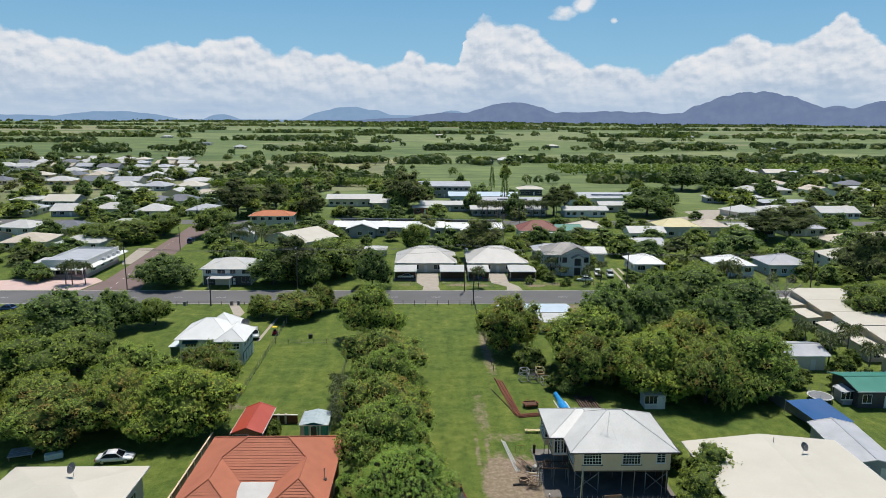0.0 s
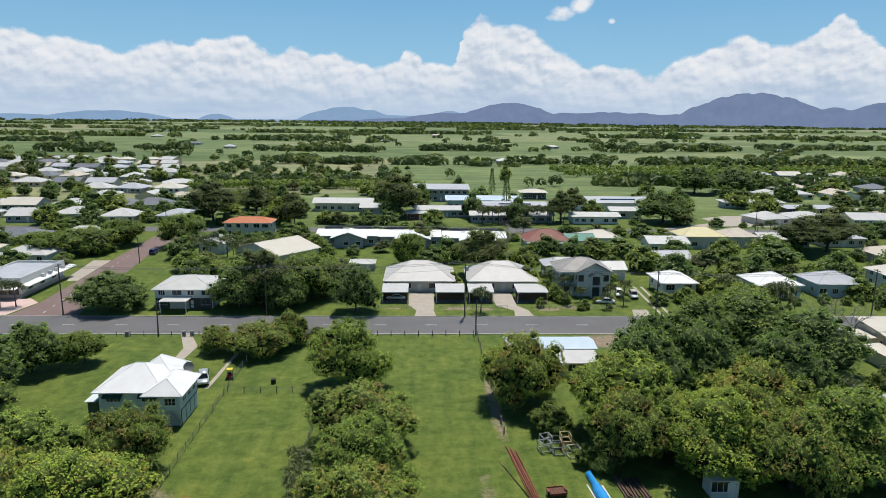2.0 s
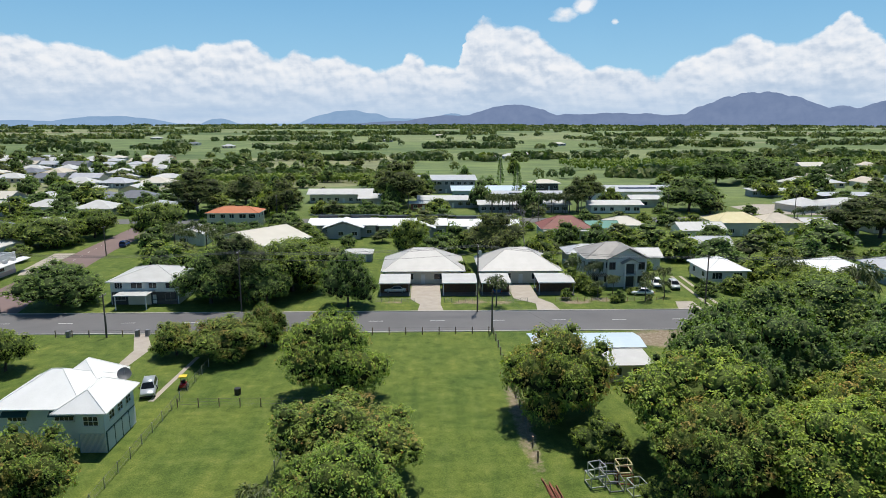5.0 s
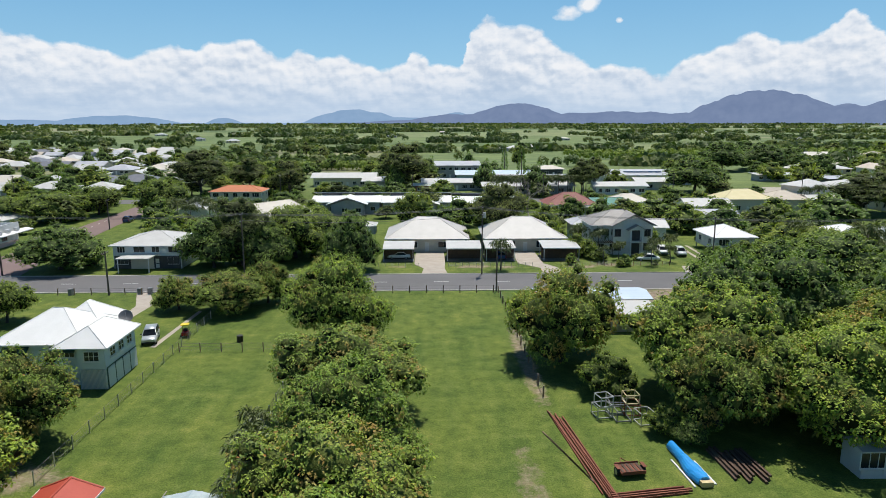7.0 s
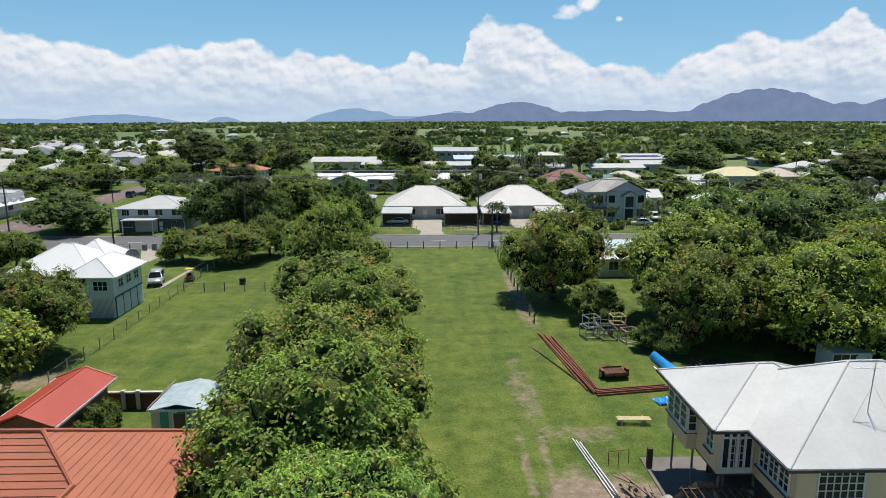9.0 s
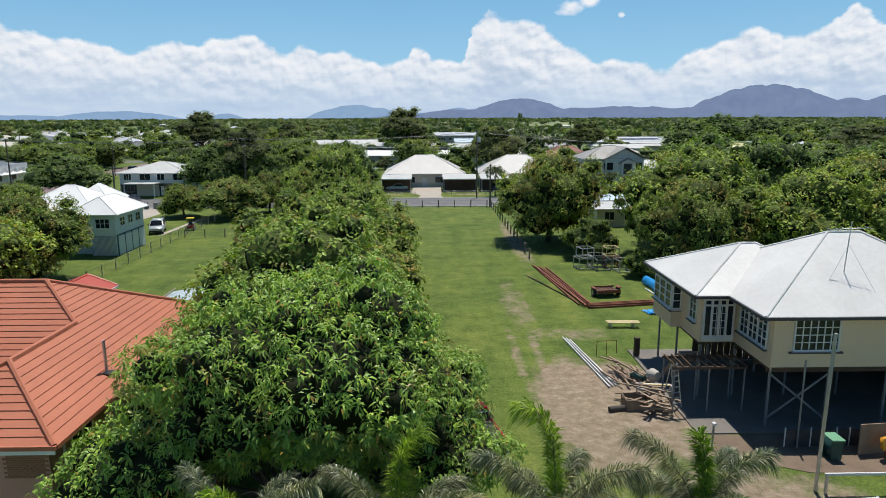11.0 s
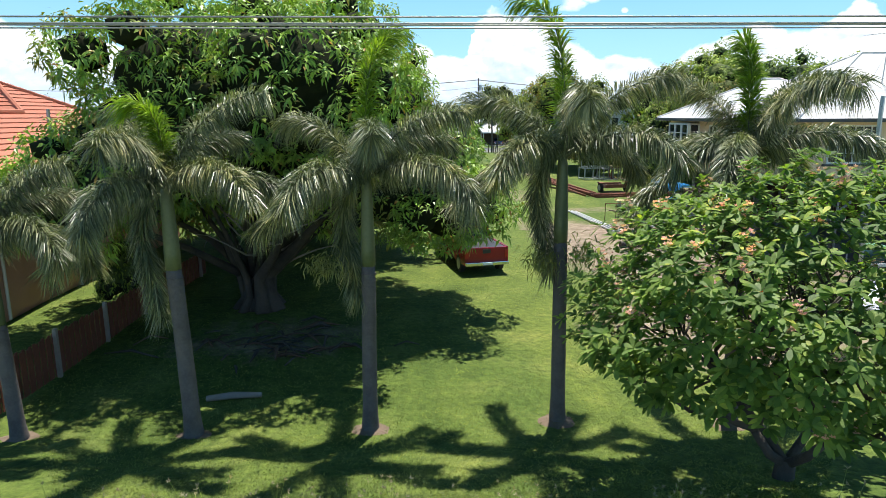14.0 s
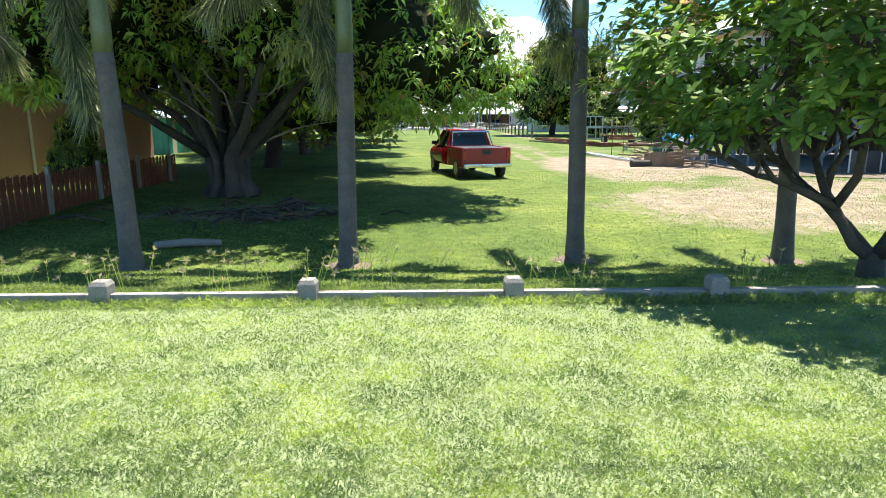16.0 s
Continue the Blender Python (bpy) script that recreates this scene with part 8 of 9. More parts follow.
        part("tailgate", boxes((-W + 0.1, W - 0.1, L0, L0 + 0.09, 0.52, belt - 0.01), bevel=0.02), M[paint], t)
        part("tailgate_handle", boxes((-0.16, 0.16, L0 - 0.02, L0 - 0.001, belt - 0.24, belt - 0.08)), M["black"], t)
        part("tray_floor", boxes((-W + 0.1, W - 0.1, L0 + 0.09, -0.47, 0.55, 0.62)), M["black"], t)
        part("tonneau", boxes((-W + 0.12, W - 0.12, L0 + 0.1, -0.48, belt - 0.05, belt - 0.02)), M["black"], t)
        part("rear_bumper", boxes((-W * 0.98, W * 0.98, L0 - 0.16, L0 - 0.0, 0.42, 0.56), bevel=0.03), M["chrome"], t)
        part("number_plate", boxes((-0.2, 0.2, L0 - 0.18, L0 - 0.162, 0.44, 0.54)), M["paint_white"], t)
        part("sports_bar", tube(bmesh.new(), [(-W + 0.1, -0.9, belt), (-W + 0.2, -0.62, roofz - 0.06), (W - 0.2, -0.62, roofz - 0.06), (W - 0.1, -0.9, belt)], [0.035] * 4, 8), M["chrome"], t)
    else:
        part("rear_bumper", boxes((-W * 0.9, W * 0.9, L0 - 0.1, L0 + 0.02, 0.4, 0.58), bevel=0.04), M[paint], t)
    return t


car("red double-cab pickup with chrome bumper on the grass", 3.95, 73.0, 14, "red_paint", "ute", category="pickup truck")
car("white four-wheel-drive wagon parked on the lawn", -35.3, 132.6, 196, "silver_paint", "wagon")
car("white sedan parked beside the raised house", 17.6, 64.7, 100, "white_paint", "sedan")
car("white sedan in the shade of the trees", -41.0, 82.6, -82, "white_paint", "sedan")
car("small white car in the front yard", 45.2, 180.2, 82, "white_paint", "sedan")
car("white van-like wagon in a driveway", 50.6, 186.8, 170, "white_paint", "wagon")
car("silver wagon beside the driveway", 53.8, 185.2, 172, "silver_paint", "wagon")
car("white car under the carport", -5.4, 183.2, 90, "white_paint", "sedan", 0.06)
car("dark blue car under the carport", 15.6, 183.2, 0, "blue_paint", "sedan", 0.06)
car("dark blue car parked on the side street", -84.3, 236, 6, "blue_paint", "wagon", 0.04)
car("dark blue car at the kerb", -98, 152, 90, "blue_paint", "sedan")
car("white boat-towing wagon in the eastern yard", 76.6, 92, 20, "silver_paint", "wagon")

# ---- yard clutter by the raised house ----
def bars(name, label, category, rows, w, h, mat, piece):
    x, y = rows[0][0][0], rows[0][0][1]
    t = thing(name, label, category, (x, y, 0))
    for a, b in rows:
        part(piece, beam(bmesh.new(), (a[0] - x, a[1] - y, a[2]), (b[0] - x, b[1] - y, b[2]), w, h), M[mat], t)
    return t


rng = random.Random(9)
rows = [((12.5 + 0.17 * k + rng.uniform(-0.1, 0.1), 111.2 - rng.uniform(0, 2.2) - 0.3 * k, 0.07 + 0.1 * (k % 2)), (14.2 + 0.14 * k + rng.uniform(-0.1, 0.2), 95.2 + rng.uniform(-0.3, 0.6), 0.07 + 0.1 * (k % 3))) for k in range(8)]
bars("steel_beams", "long rusty steel beams stacked on the grass", "steel beams", rows, 0.11, 0.14, "rust", "steel_beam")
rows = [((11.3 + 0.2 * k, 106.0 - 0.6 * k, 0.06), (13.6 + 0.15 * k, 98.4 - 0.5 * k, 0.06)) for k in range(3)]
bars("timber_lengths", "weathered timber lengths on the grass", "timber", rows, 0.1, 0.1, "timber", "timber_length")
rows = [((14.7, 94.7 + 0.14 * k, 0.08 + 0.13 * (k % 2)), (20.9 + rng.uniform(-0.3, 0.3), 95.7 + 0.13 * k, 0.08 + 0.13 * (k % 2))) for k in range(6)]
bars("steel_beams", "rusty steel beams lying in a row", "steel beams", rows, 0.12, 0.14, "rust", "steel_beam")
for k, (a, b) in enumerate((((24.9, 102.3), (25.2, 97.4)), ((26.0, 101.6), (26.1, 97.0)), ((27.0, 102.0), (27.4, 96.9)))):
    rows = [((a[0] + 0.2 * i, a[1], 0.12 + 0.2 * (i % 2)), (b[0] + 0.2 * i, b[1] + 0.2 * i, 0.12 + 0.2 * (i % 2))) for i in range(4)]
    bars("timber_stack", "stack of dark weathered house stumps and bearers", "timber stack", rows, 0.2, 0.2, "dark_timber", "bearer")
rows = [((14.9, 89.7 + 0.16 * k, 0.42), (17.3, 89.6 + 0.16 * k, 0.42)) for k in range(4)]
tr = bars("trestle", "yellow new timber planks across trestles", "planks", rows, 0.12, 0.05, "new_timber", "plank")
for x in (0.3, 2.0):
    part("leg", boxes((x - 0.04, x + 0.04, -0.1, 0.7, -0.02, 0.39)), M["galv"], tr)
st = thing("timber_post", "dark squared timber post standing in the yard", "post", (15.3, 84.0, 0))
part("shaft", boxes((-0.16, 0.16, -0.16, 0.16, -0.1, 1.25), bevel=0.02), M["dark_timber"], st)
rows = [((11.2 + 0.2 * k, 87.6 - 0.25 * k, 0.08), (12.2 + 0.22 * k, 78.9 + 0.1 * k, 0.08)) for k in range(3)]
bars("pipes", "pale plastic pipes lying on the soil", "pipes", rows, 0.08, 0.08, "pipe_white", "pipe")
rows = [((12.0 + rng.uniform(0, 2.2), 80.0 + rng.uniform(-0.6, 1.8), 0.1 + 0.06 * k), (12.9 + rng.uniform(0, 2.0), 79.2 + rng.uniform(-0.6, 1.8), 0.1 + 0.06 * k)) for k in range(16)]
bars("timber_pile", "heap of grey scrap timber", "timber pile", rows, 0.12, 0.06, "timber", "offcut")
rows = [((12.0 + rng.uniform(0, 2.4), 75.6 + rng.uniform(-0.5, 2.0), 0.12 + 0.05 * k), (12.9 + rng.uniform(0, 2.0), 75.2 + rng.uniform(-0.5, 2.0), 0.15 + 0.05 * k)) for k in range(18)]
bars("timber_pile", "heap of broken pallets and boards", "timber pile", rows, 0.13, 0.05, "timber", "offcut")
cr = thing("crate", "open timber crate of building scraps", "crate", (13.0, 76.4, 0))
for x in (-0.7, 0.7):
    part("side", boxes((x - 0.03, x + 0.03, -0.5, 0.5, 0.05, 0.6)), M["timber"], cr)
for y in (-0.5, 0.5):
    part("side", boxes((-0.7, 0.7, y - 0.03, y + 0.03, 0.05, 0.6)), M["timber"], cr)
part("base", boxes((-0.7, 0.7, -0.5, 0.5, 0.0, 0.06)), M["timber"], cr)
wb = thing("wheelbarrow", "green steel wheelbarrow full of rubble", "wheelbarrow", (14.0, 79.4, 0), 35)
part("tub", loft(bmesh.new(), [(-0.45, [(-0.2, 0.35), (0.2, 0.35), (0.3, 0.62), (-0.3, 0.62)]), (0.35, [(-0.26, 0.3), (0.26, 0.3), (0.4, 0.66), (-0.4, 0.66)])]), M["green_trim"], wb)
part("wheel", rods(((-0.05, -0.7, 0.2), (0.05, -0.7, 0.2), 0.2), seg=14), M["rubber"], wb)
for x in (-0.22, 0.22):
    part("handle", rods(((x * 0.5, -0.7, 0.2), (x * 1.4, 0.9, 0.5), 0.02)), M["timber"], wb)
    part("leg", rods(((x, 0.2, 0.34), (x, 0.3, 0.0), 0.018)), M["galv"], wb)
ld = thing("stepladder", "aluminium stepladder beside the slab", "ladder", (14.9, 76.5, 0), 20)
for y, k in ((0.45, 1), (-0.45, -1)):
    for x in (-0.28, 0.28):
        part("stile", rods(((x, y, 0), (x * 0.65, 0, 2.5), 0.028)), M["galv"], ld)
for i in range(8):
    z = 0.28 + i * 0.29
    part("rung", boxes((-0.27 + 0.03 * i * 0.35, 0.27 - 0.03 * i * 0.35, -0.45 + 0.18 * z - 0.04, -0.45 + 0.18 * z + 0.04, z - 0.015, z + 0.015)), M["galv"], ld)
# box trailer, frames, boat under tarpaulin
# concrete mixer, saw table, log and tap by the slab
mx = thing("concrete_mixer", "grey concrete mixer with a tilted drum", "mixer", (14.6, 78.6, 0), 25)
part("drum", rods(((0, -0.32, 0.95), (0, 0.1, 0.85), 0.22, 0.4), ((0, 0.1, 0.85), (0, 0.42, 0.76), 0.4, 0.24), seg=16), M["concrete"], mx)
part("yoke", rods(((-0.46, 0.05, 0.85), (0.46, 0.05, 0.85), 0.03), ((-0.46, 0.05, 0.85), (-0.4, 0.1, 0.4), 0.03), ((0.46, 0.05, 0.85), (0.4, 0.1, 0.4), 0.03), ((-0.4, 0.1, 0.4), (0.4, 0.1, 0.4), 0.03)), M["steel_grey"], mx)
for x in (-0.35, 0.35):
    part("leg", rods(((x, 0.1, 0.42), (x * 1.3, -0.5, 0.0), 0.025), ((x, 0.1, 0.42), (x * 1.1, 0.5, 0.16), 0.025)), M["steel_grey"], mx)
    part("wheel", rods(((x * 1.1 - 0.03, 0.5, 0.16), (x * 1.1 + 0.03, 0.5, 0.16), 0.16), seg=14), M["rubber"], mx)
wt = thing("work_table", "rough steel work table with scrap timber", "table", (14.2, 77.2, 0), -8)
part("top_frame", boxes((-0.95, 0.95, -0.42, -0.34, 0.74, 0.82), (-0.95, 0.95, 0.34, 0.42, 0.74, 0.82), (-0.95, -0.87, -0.34, 0.34, 0.74, 0.82), (0.87, 0.95, -0.34, 0.34, 0.74, 0.82)), M["galv"], wt)
for x in (-0.88, 0.88):
    for y in (-0.36, 0.36):
        part("leg", boxes((x - 0.035, x + 0.035, y - 0.035, y + 0.035, -0.05, 0.74)), M["galv"], wt)
part("plank", boxes((-0.8, 0.5, -0.2, -0.02, 0.82, 0.86)), M["timber"], wt)
part("plank", boxes((-0.6, 0.85, 0.08, 0.22, 0.82, 0.87)), M["new_timber"], wt)
lw = thing("log", "short dark round log on bare soil", "log", (11.9, 75.9, 0), 10)
part("stem", rods(((-0.55, 0, 0.14), (0.55, 0.05, 0.14), 0.15, 0.14), seg=12), M["bark"], lw)
tp = thing("tap_stand", "white pipe standpipe with a tap", "standpipe", (15.2, 72.0, 0))
part("pipe", rods(((0, 0, -0.1), (0, 0, 1.1), 0.05)), M["steel_grey"], tp)
part("tap", boxes((-0.09, 0.09, -0.1, 0.1, 1.1, 1.22), bevel=0.02), M["pipe_white"], tp)
fr = thing("wire_guard", "small bent wire guard frame in the grass", "frame", (13.4, 84.2, 0), 12)
for x in (-0.7, 0.0, 0.7):
    part("upright", rods(((x, 0, -0.05), (x, 0, 1.0), 0.02)), M["rust"], fr)
part("rail", rods(((-0.7, 0, 1.0), (0.7, 0, 0.95), 0.02)), M["rust"], fr)
tl = thing("trailer", "rusty box trailer chassis with dark wheels", "trailer", (17.1, 98.6, 0), 8)
part("bed", boxes((-1.0, 1.0, -0.8, 0.8, 0.42, 0.52), (-1.0, 1.0, -0.8, -0.74, 0.52, 0.7), (-1.0, 1.0, 0.74, 0.8, 0.52, 0.7)), M["rust"], tl)
for k in range(5):
    part("slat", boxes((-0.9 + k * 0.4, -0.7 + k * 0.4, -0.72, 0.72, 0.53, 0.58)), M["dark_timber"], tl)
for x in (-1.1, 1.1):
    wheel(tl, x, 0, 0.36, 0.22)
    part("mudguard", boxes((x - 0.16, x + 0.16, -0.4, 0.4, 0.76, 0.8)), M["rust"], tl)
part("drawbar", rods(((-0.5, 0.8, 0.45), (0, 1.9, 0.42), 0.04), ((0.5, 0.8, 0.45), (0, 1.9, 0.42), 0.04)), M["rust"], tl)


def cube_frame(x, y, z, s, h, rz, mat="galv"):
    t = thing("cube_frame", "welded steel cage frame on the grass", "frame", (x, y, z), rz, group="stacked cage frames")
    for i in (-s / 2, s / 2):
        for j in (-s / 2, s / 2):
            part("upright", boxes((i - 0.04, i + 0.04, j - 0.04, j + 0.04, 0, h)), M[mat], t)
        for zz in (0.08, h):
            part("rail", boxes((-s / 2, s / 2, i - 0.04, i + 0.04, zz - 0.04, zz + 0.04)), M[mat], t)
            part("rail", boxes((i - 0.04, i + 0.04, -s / 2, s / 2, zz - 0.04, zz + 0.04)), M[mat], t)
    return t


for a in ((17.6, 109.4, 0, 1.5, 1.1, 10, "galv"), (17.7, 109.3, 1.15, 1.3, 1.0, 16, "galv"), (19.3, 108.6, 0, 1.4, 1.1, 4, "steel_grey"), (20.6, 109.9, 0, 1.5, 1.1, -8, "rust"), (20.5, 109.9, 1.15, 1.3, 0.9, 4, "new_timber"), (21.2, 107.8, 0, 1.4, 1.2, 12, "galv"), (19.2, 110.4, 0, 1.5, 1.2, 0, "steel_grey")):
    cube_frame(*a)
bt = thing("covered_boat", "long load wrapped in a bright blue tarpaulin", "tarpaulin load", (22.2, 99.8, 0), 5)
bm = bmesh.new()
rings = []
for j in range(15):
    q = j / 14
    w = 0.75 * (0.55 + 0.45 * math.sin(math.pi * min(1, q * 1.4 + 0.15)))
    rings.append([bm.verts.new((w * math.cos(a * math.pi / 10) * (1 + 0.08 * noise.noise((a, j * 0.8, 1))), -3.0 + 6.0 * q, 0.12 + 0.62 * math.sin(a * math.pi / 10) * (1 + 0.14 * noise.noise((a * 0.7, j * 0.7, 5))))) for a in range(11)])
for a, b in zip(rings, rings[1:]):
    for k in range(10):
        f = bm.faces.new((a[k], a[k + 1], b[k + 1], b[k]))
bm.faces.new(rings[0])
bm.faces.new(rings[-1][::-1])
part("tarpaulin", bm, M["blue_tarp"], bt)
part("timber_end", boxes((-0.45, 0.5, -3.45, -2.9, 0.1, 0.5)), M["new_timber"], bt)
part("skid", boxes((-0.95, -0.8, -3.2, 1.0, 0.0, 0.1), (0.8, 1.0, -3.0, 0.6, 0.0, 0.1)), M["pipe_white"], bt)
cp = thing("crumpled_tarpaulin", "crumpled bright blue tarpaulin on the grass", "tarpaulin", (19.8, 93.6, 0), 15)
bm = bmesh.new()
vs = [[bm.verts.new((-0.9 + i * 0.15, -0.6 + j * 0.15, 0.03 + 0.28 * abs(noise.noise((i * 0.5, j * 0.5, 9))) + 0.1 * abs(noise.noise((i * 1.3, j * 1.3, 2))))) for i in range(13)] for j in range(9)]
for j in range(8):
    for i in range(12):
        bm.faces.new((vs[j][i], vs[j][i + 1], vs[j + 1][i + 1], vs[j + 1][i]))
part("sheet", bm, M["blue_tarp"], cp)
# bins, service pole, props and rails at the raised house
wbn = thing("wheelie_bin", "green wheelie bin beside the slab", "bin", (20.2, 70.9, 0))
part("tub", loft(bmesh.new(), [(-0.36, [(-0.22, 0.05), (0.22, 0.05), (0.27, 0.95), (-0.27, 0.95)]), (0.36, [(-0.22, 0.05), (0.22, 0.05), (0.27, 0.95), (-0.27, 0.95)])]), M["green_trim"], wbn)
part("lid", boxes((-0.3, 0.3, -0.42, 0.4, 0.95, 1.04), bevel=0.03), M["plastic_green"], wbn)
for x in (-0.24, 0.24):
    part("wheel", rods(((x - 0.03, 0.36, 0.1), (x + 0.03, 0.36, 0.1), 0.1), seg=12), M["rubber"], wbn)
sp = thing("service_pole", "tall grey square steel service pole", "pole", (17.9, 68.2, 0))
part("shaft", beam(bmesh.new(), (0, 0, -0.2), (0.15, 0.1, 6.8), 0.11, 0.11), M["galv"], sp)
for x in (19.1, 25.2, 28.6):
    p = thing("prop_pole", "slim grey temporary prop in front of the house", "pole", (x, 71.8, 0), group="temporary props")
    part("shaft", rods(((0, 0, -0.1), (0.05, 0.1, 4.3), 0.045)), M["steel_grey"], p)
gt = thing("gate_rail", "white horizontal gate rail on two posts", "rail", (20.0, 68.0, 0))
part("rail", boxes((-1.9, 2.6, -0.04, 0.04, 0.82, 0.92)), M["pipe_white"], gt)
for x in (-1.8, 2.5):
    part("post", boxes((x - 0.05, x + 0.05, -0.05, 0.05, -0.1, 0.82)), M["galv"], gt)
sf = thing("site_fence", "low dark site fence with white tips", "fence", (24.5, 71.9, 0))
part("panel", boxes((-6.0, 6.3, -0.02, 0.02, 0.05, 0.85)), M["dark_trim"], sf)
for k in range(21):
    part("post", boxes((-6.0 + k * 0.61, -5.95 + k * 0.61, -0.05, 0.0, -0.05, 0.98)), M["pipe_white"], sf)
bd = thing("board_sheet", "pale building board leaning under the house", "board", (22.6, 71.2, 0), 6)
part("sheet", boxes((-1.1, 1.1, -0.03, 0.03, 0.0, 1.5)), M["timber"], bd)
wr = thing("yellow_barrow", "upturned yellow wheelbarrow tub", "wheelbarrow", (22.5, 70.7, 0), 20)
part("tub", loft(bmesh.new(), [(-0.12, [(-0.3, 0.5), (0.3, 0.5), (0.4, 1.1), (-0.4, 1.1)]), (0.12, [(-0.22, 0.55), (0.22, 0.55), (0.3, 1.05), (-0.3, 1.05)])]), M["orange_plastic"], wr)
part("leg", rods(((0, 0, 0), (0, 0, 0.6), 0.03), ((-0.3, -0.4, 0), (0, 0, 0.6), 0.02)), M["rust"], wr)
# mower and drum in the paddock
mw = thing("ride_on_mower", "small yellow and red garden machine on bare soil", "mower", (-31.4, 134.2, 0), 10)
part("body", boxes((-0.4, 0.4, -0.7, 0.6, 0.3, 0.75), bevel=0.06), M["red_paint"], mw)
part("canopy", boxes((-0.5, 0.5, -0.4, 0.6, 1.6, 1.72), bevel=0.04), M["yellow_plastic"], mw)
for x in (-0.42, 0.42):
    part("canopy_post", rods(((x, 0.5, 0.6), (x, 0.5, 1.62), 0.03)), M["black"], mw)
    for y in (-0.55, 0.45):
        wheel(mw, x * 1.15, y, 0.26, 0.16)
part("seat", boxes((-0.25, 0.25, 0.0, 0.45, 0.75, 1.1), bevel=0.05), M["black"], mw)
dr = thing("drum", "black drum on the grass", "drum", (-23.6, 132.0, 0))
part("barrel", rods(((0, 0, -0.02), (0, 0, 0.85), 0.42), seg=18), M["black"], dr)
tk = thing("water_tank", "pale green plastic tank on the lawn", "tank", (-49.6, 83.4, 0), 25)
part("body", boxes((-1.1, 1.1, -0.5, 0.5, 0, 0.8), bevel=0.15), M["mint_wall"], tk)
rk = thing("slatted_rack", "grey slatted timber rack in the yard", "rack", (-54.2, 84.0, 0), 20)
for k in range(5):
    part("slat", boxes((-1.5, 1.5, -1.2 + k * 0.55, -0.85 + k * 0.55, 0.6, 0.68)), M["grey_wall"], rk)
for x in (-1.3, 1.3):
    part("leg", boxes((x - 0.06, x + 0.06, -1.1, -1.0, -0.05, 0.6), (x - 0.06, x + 0.06, 1.1, 1.2, -0.05, 0.6)), M["timber"], rk)

# ---- fences ----
def wire_fence(label, a, b, step=3.0, h=1.2, strands=3, mat="timber", r=0.06, mesh=False):
    a, b = Vector((*a, 0)), Vector((*b, 0))
    t = thing("wire_fence", label, "fence", a)
    n = max(1, round((b - a).length / step))
    pm = mesh_of("post", boxes((-r, r, -r, r, -0.15, h)), M[mat])
    for i in range(n + 1):
        part("post", pm, None, t).location = (b - a) * (i / n)
    for k in range(strands):
        z = h * (0.3 + 0.62 * k / max(1, strands - 1))
        part("wire", rods((Vector((0, 0, z)), (b - a) + Vector((0, 0, z)), 0.012), seg=5), M["wire"], t)
    if mesh:
        bm = bmesh.new()
        L = (b - a).length
        d = (b - a) / L
        for k in range(int(L / 0.35)):
            for s in (-1, 1):
                p = a - a + d * (k * 0.35)
                rod(bm, p + Vector((0, 0, 0.1 if s > 0 else h)), p + d * 0.9 + Vector((0, 0, h if s > 0 else 0.1)), 0.006, seg=3)
        part("netting", bm, M["wire"], t)
    return t


wire_fence("chain-wire fence on grey posts along the paddock", (-30.1, 98), (-30.6, 142), 3.0, 1.25, 2, "galv", 0.04, True)
wire_fence("low wire fence across the paddock", (-30, 128.2), (-14.5, 128.2), 2.6, 1.2, 3, "timber", 0.05, True)
wire_fence("wire fence beside the mango trees", (-14.5, 92), (-14.4, 127), 3.0, 1.3, 3, "galv", 0.05, True)
wire_fence("post and wire fence along the verge", (-13.5, 155.8), (11.5, 155.8), 2.75, 1.3, 3, "dark_timber", 0.07)
wire_fence("weathered post and wire fence", (12.7, 113.9), (12.3, 155.6), 3.2, 1.2, 3, "timber", 0.08)
wire_fence("wire fence along the front lawn", (-60, 155.8), (-30, 155.8), 2.75, 1.2, 3, "timber", 0.06)
wire_fence("metal front fence at the duplexes", (-9, 175.4), (-1.2, 175.4), 1.4, 0.9, 4, "steel_grey", 0.03)
wire_fence("metal front fence at the duplexes", (4.6, 175.4), (21.0, 175.4), 1.4, 0.9, 4, "steel_grey", 0.03)
wire_fence("metal front fence at the duplexes", (26.6, 175.4), (48, 175.4), 1.4, 0.9, 4, "rust", 0.03)
for x, y in ((-58, 156), (-46.8, 156.2), (-45.2, 156.3)):
    b = thing("wheelie_bin", "grey wheelie bin standing at the verge", "bin", (x, y, 0))
    part("tub", boxes((-0.3, 0.3, -0.35, 0.35, 0.0, 0.95), bevel=0.03), M["steel_grey"], b)
    part("lid", boxes((-0.32, 0.32, -0.38, 0.38, 0.95, 1.05), bevel=0.02), M["steel_grey"], b)

# paling fence beside the tiled house
pf = thing("paling_fence", "rust-brown paling fence with pale posts", "fence", (-7.1, 58.6, -0.2))
pal = mesh_of("paling", boxes((-0.012, 0.012, -0.05, 0.05, 0.0, 1.12)), M["rust"])
for k in range(102):
    p = part("paling", pal, None, pf)
    p.location = (0.02 * (k % 2) + 0.003 * k, k * 0.125, 0.0)
    p.scale = (1, 1, 0.96 + 0.06 * ((k * 37) % 11) / 10)
for k in range(6):
    part("post", boxes((0.03, 0.12, -0.05, 0.05, -0.1, 1.25)), M["dead_wood"], pf).location = (0.06 * k, k * 2.4, 0)
for z in (0.25, 0.9):
    part("rail", beam(bmesh.new(), (-0.05, 0, z), (0.3, 12.7, z), 0.04, 0.08), M["rust"], pf)

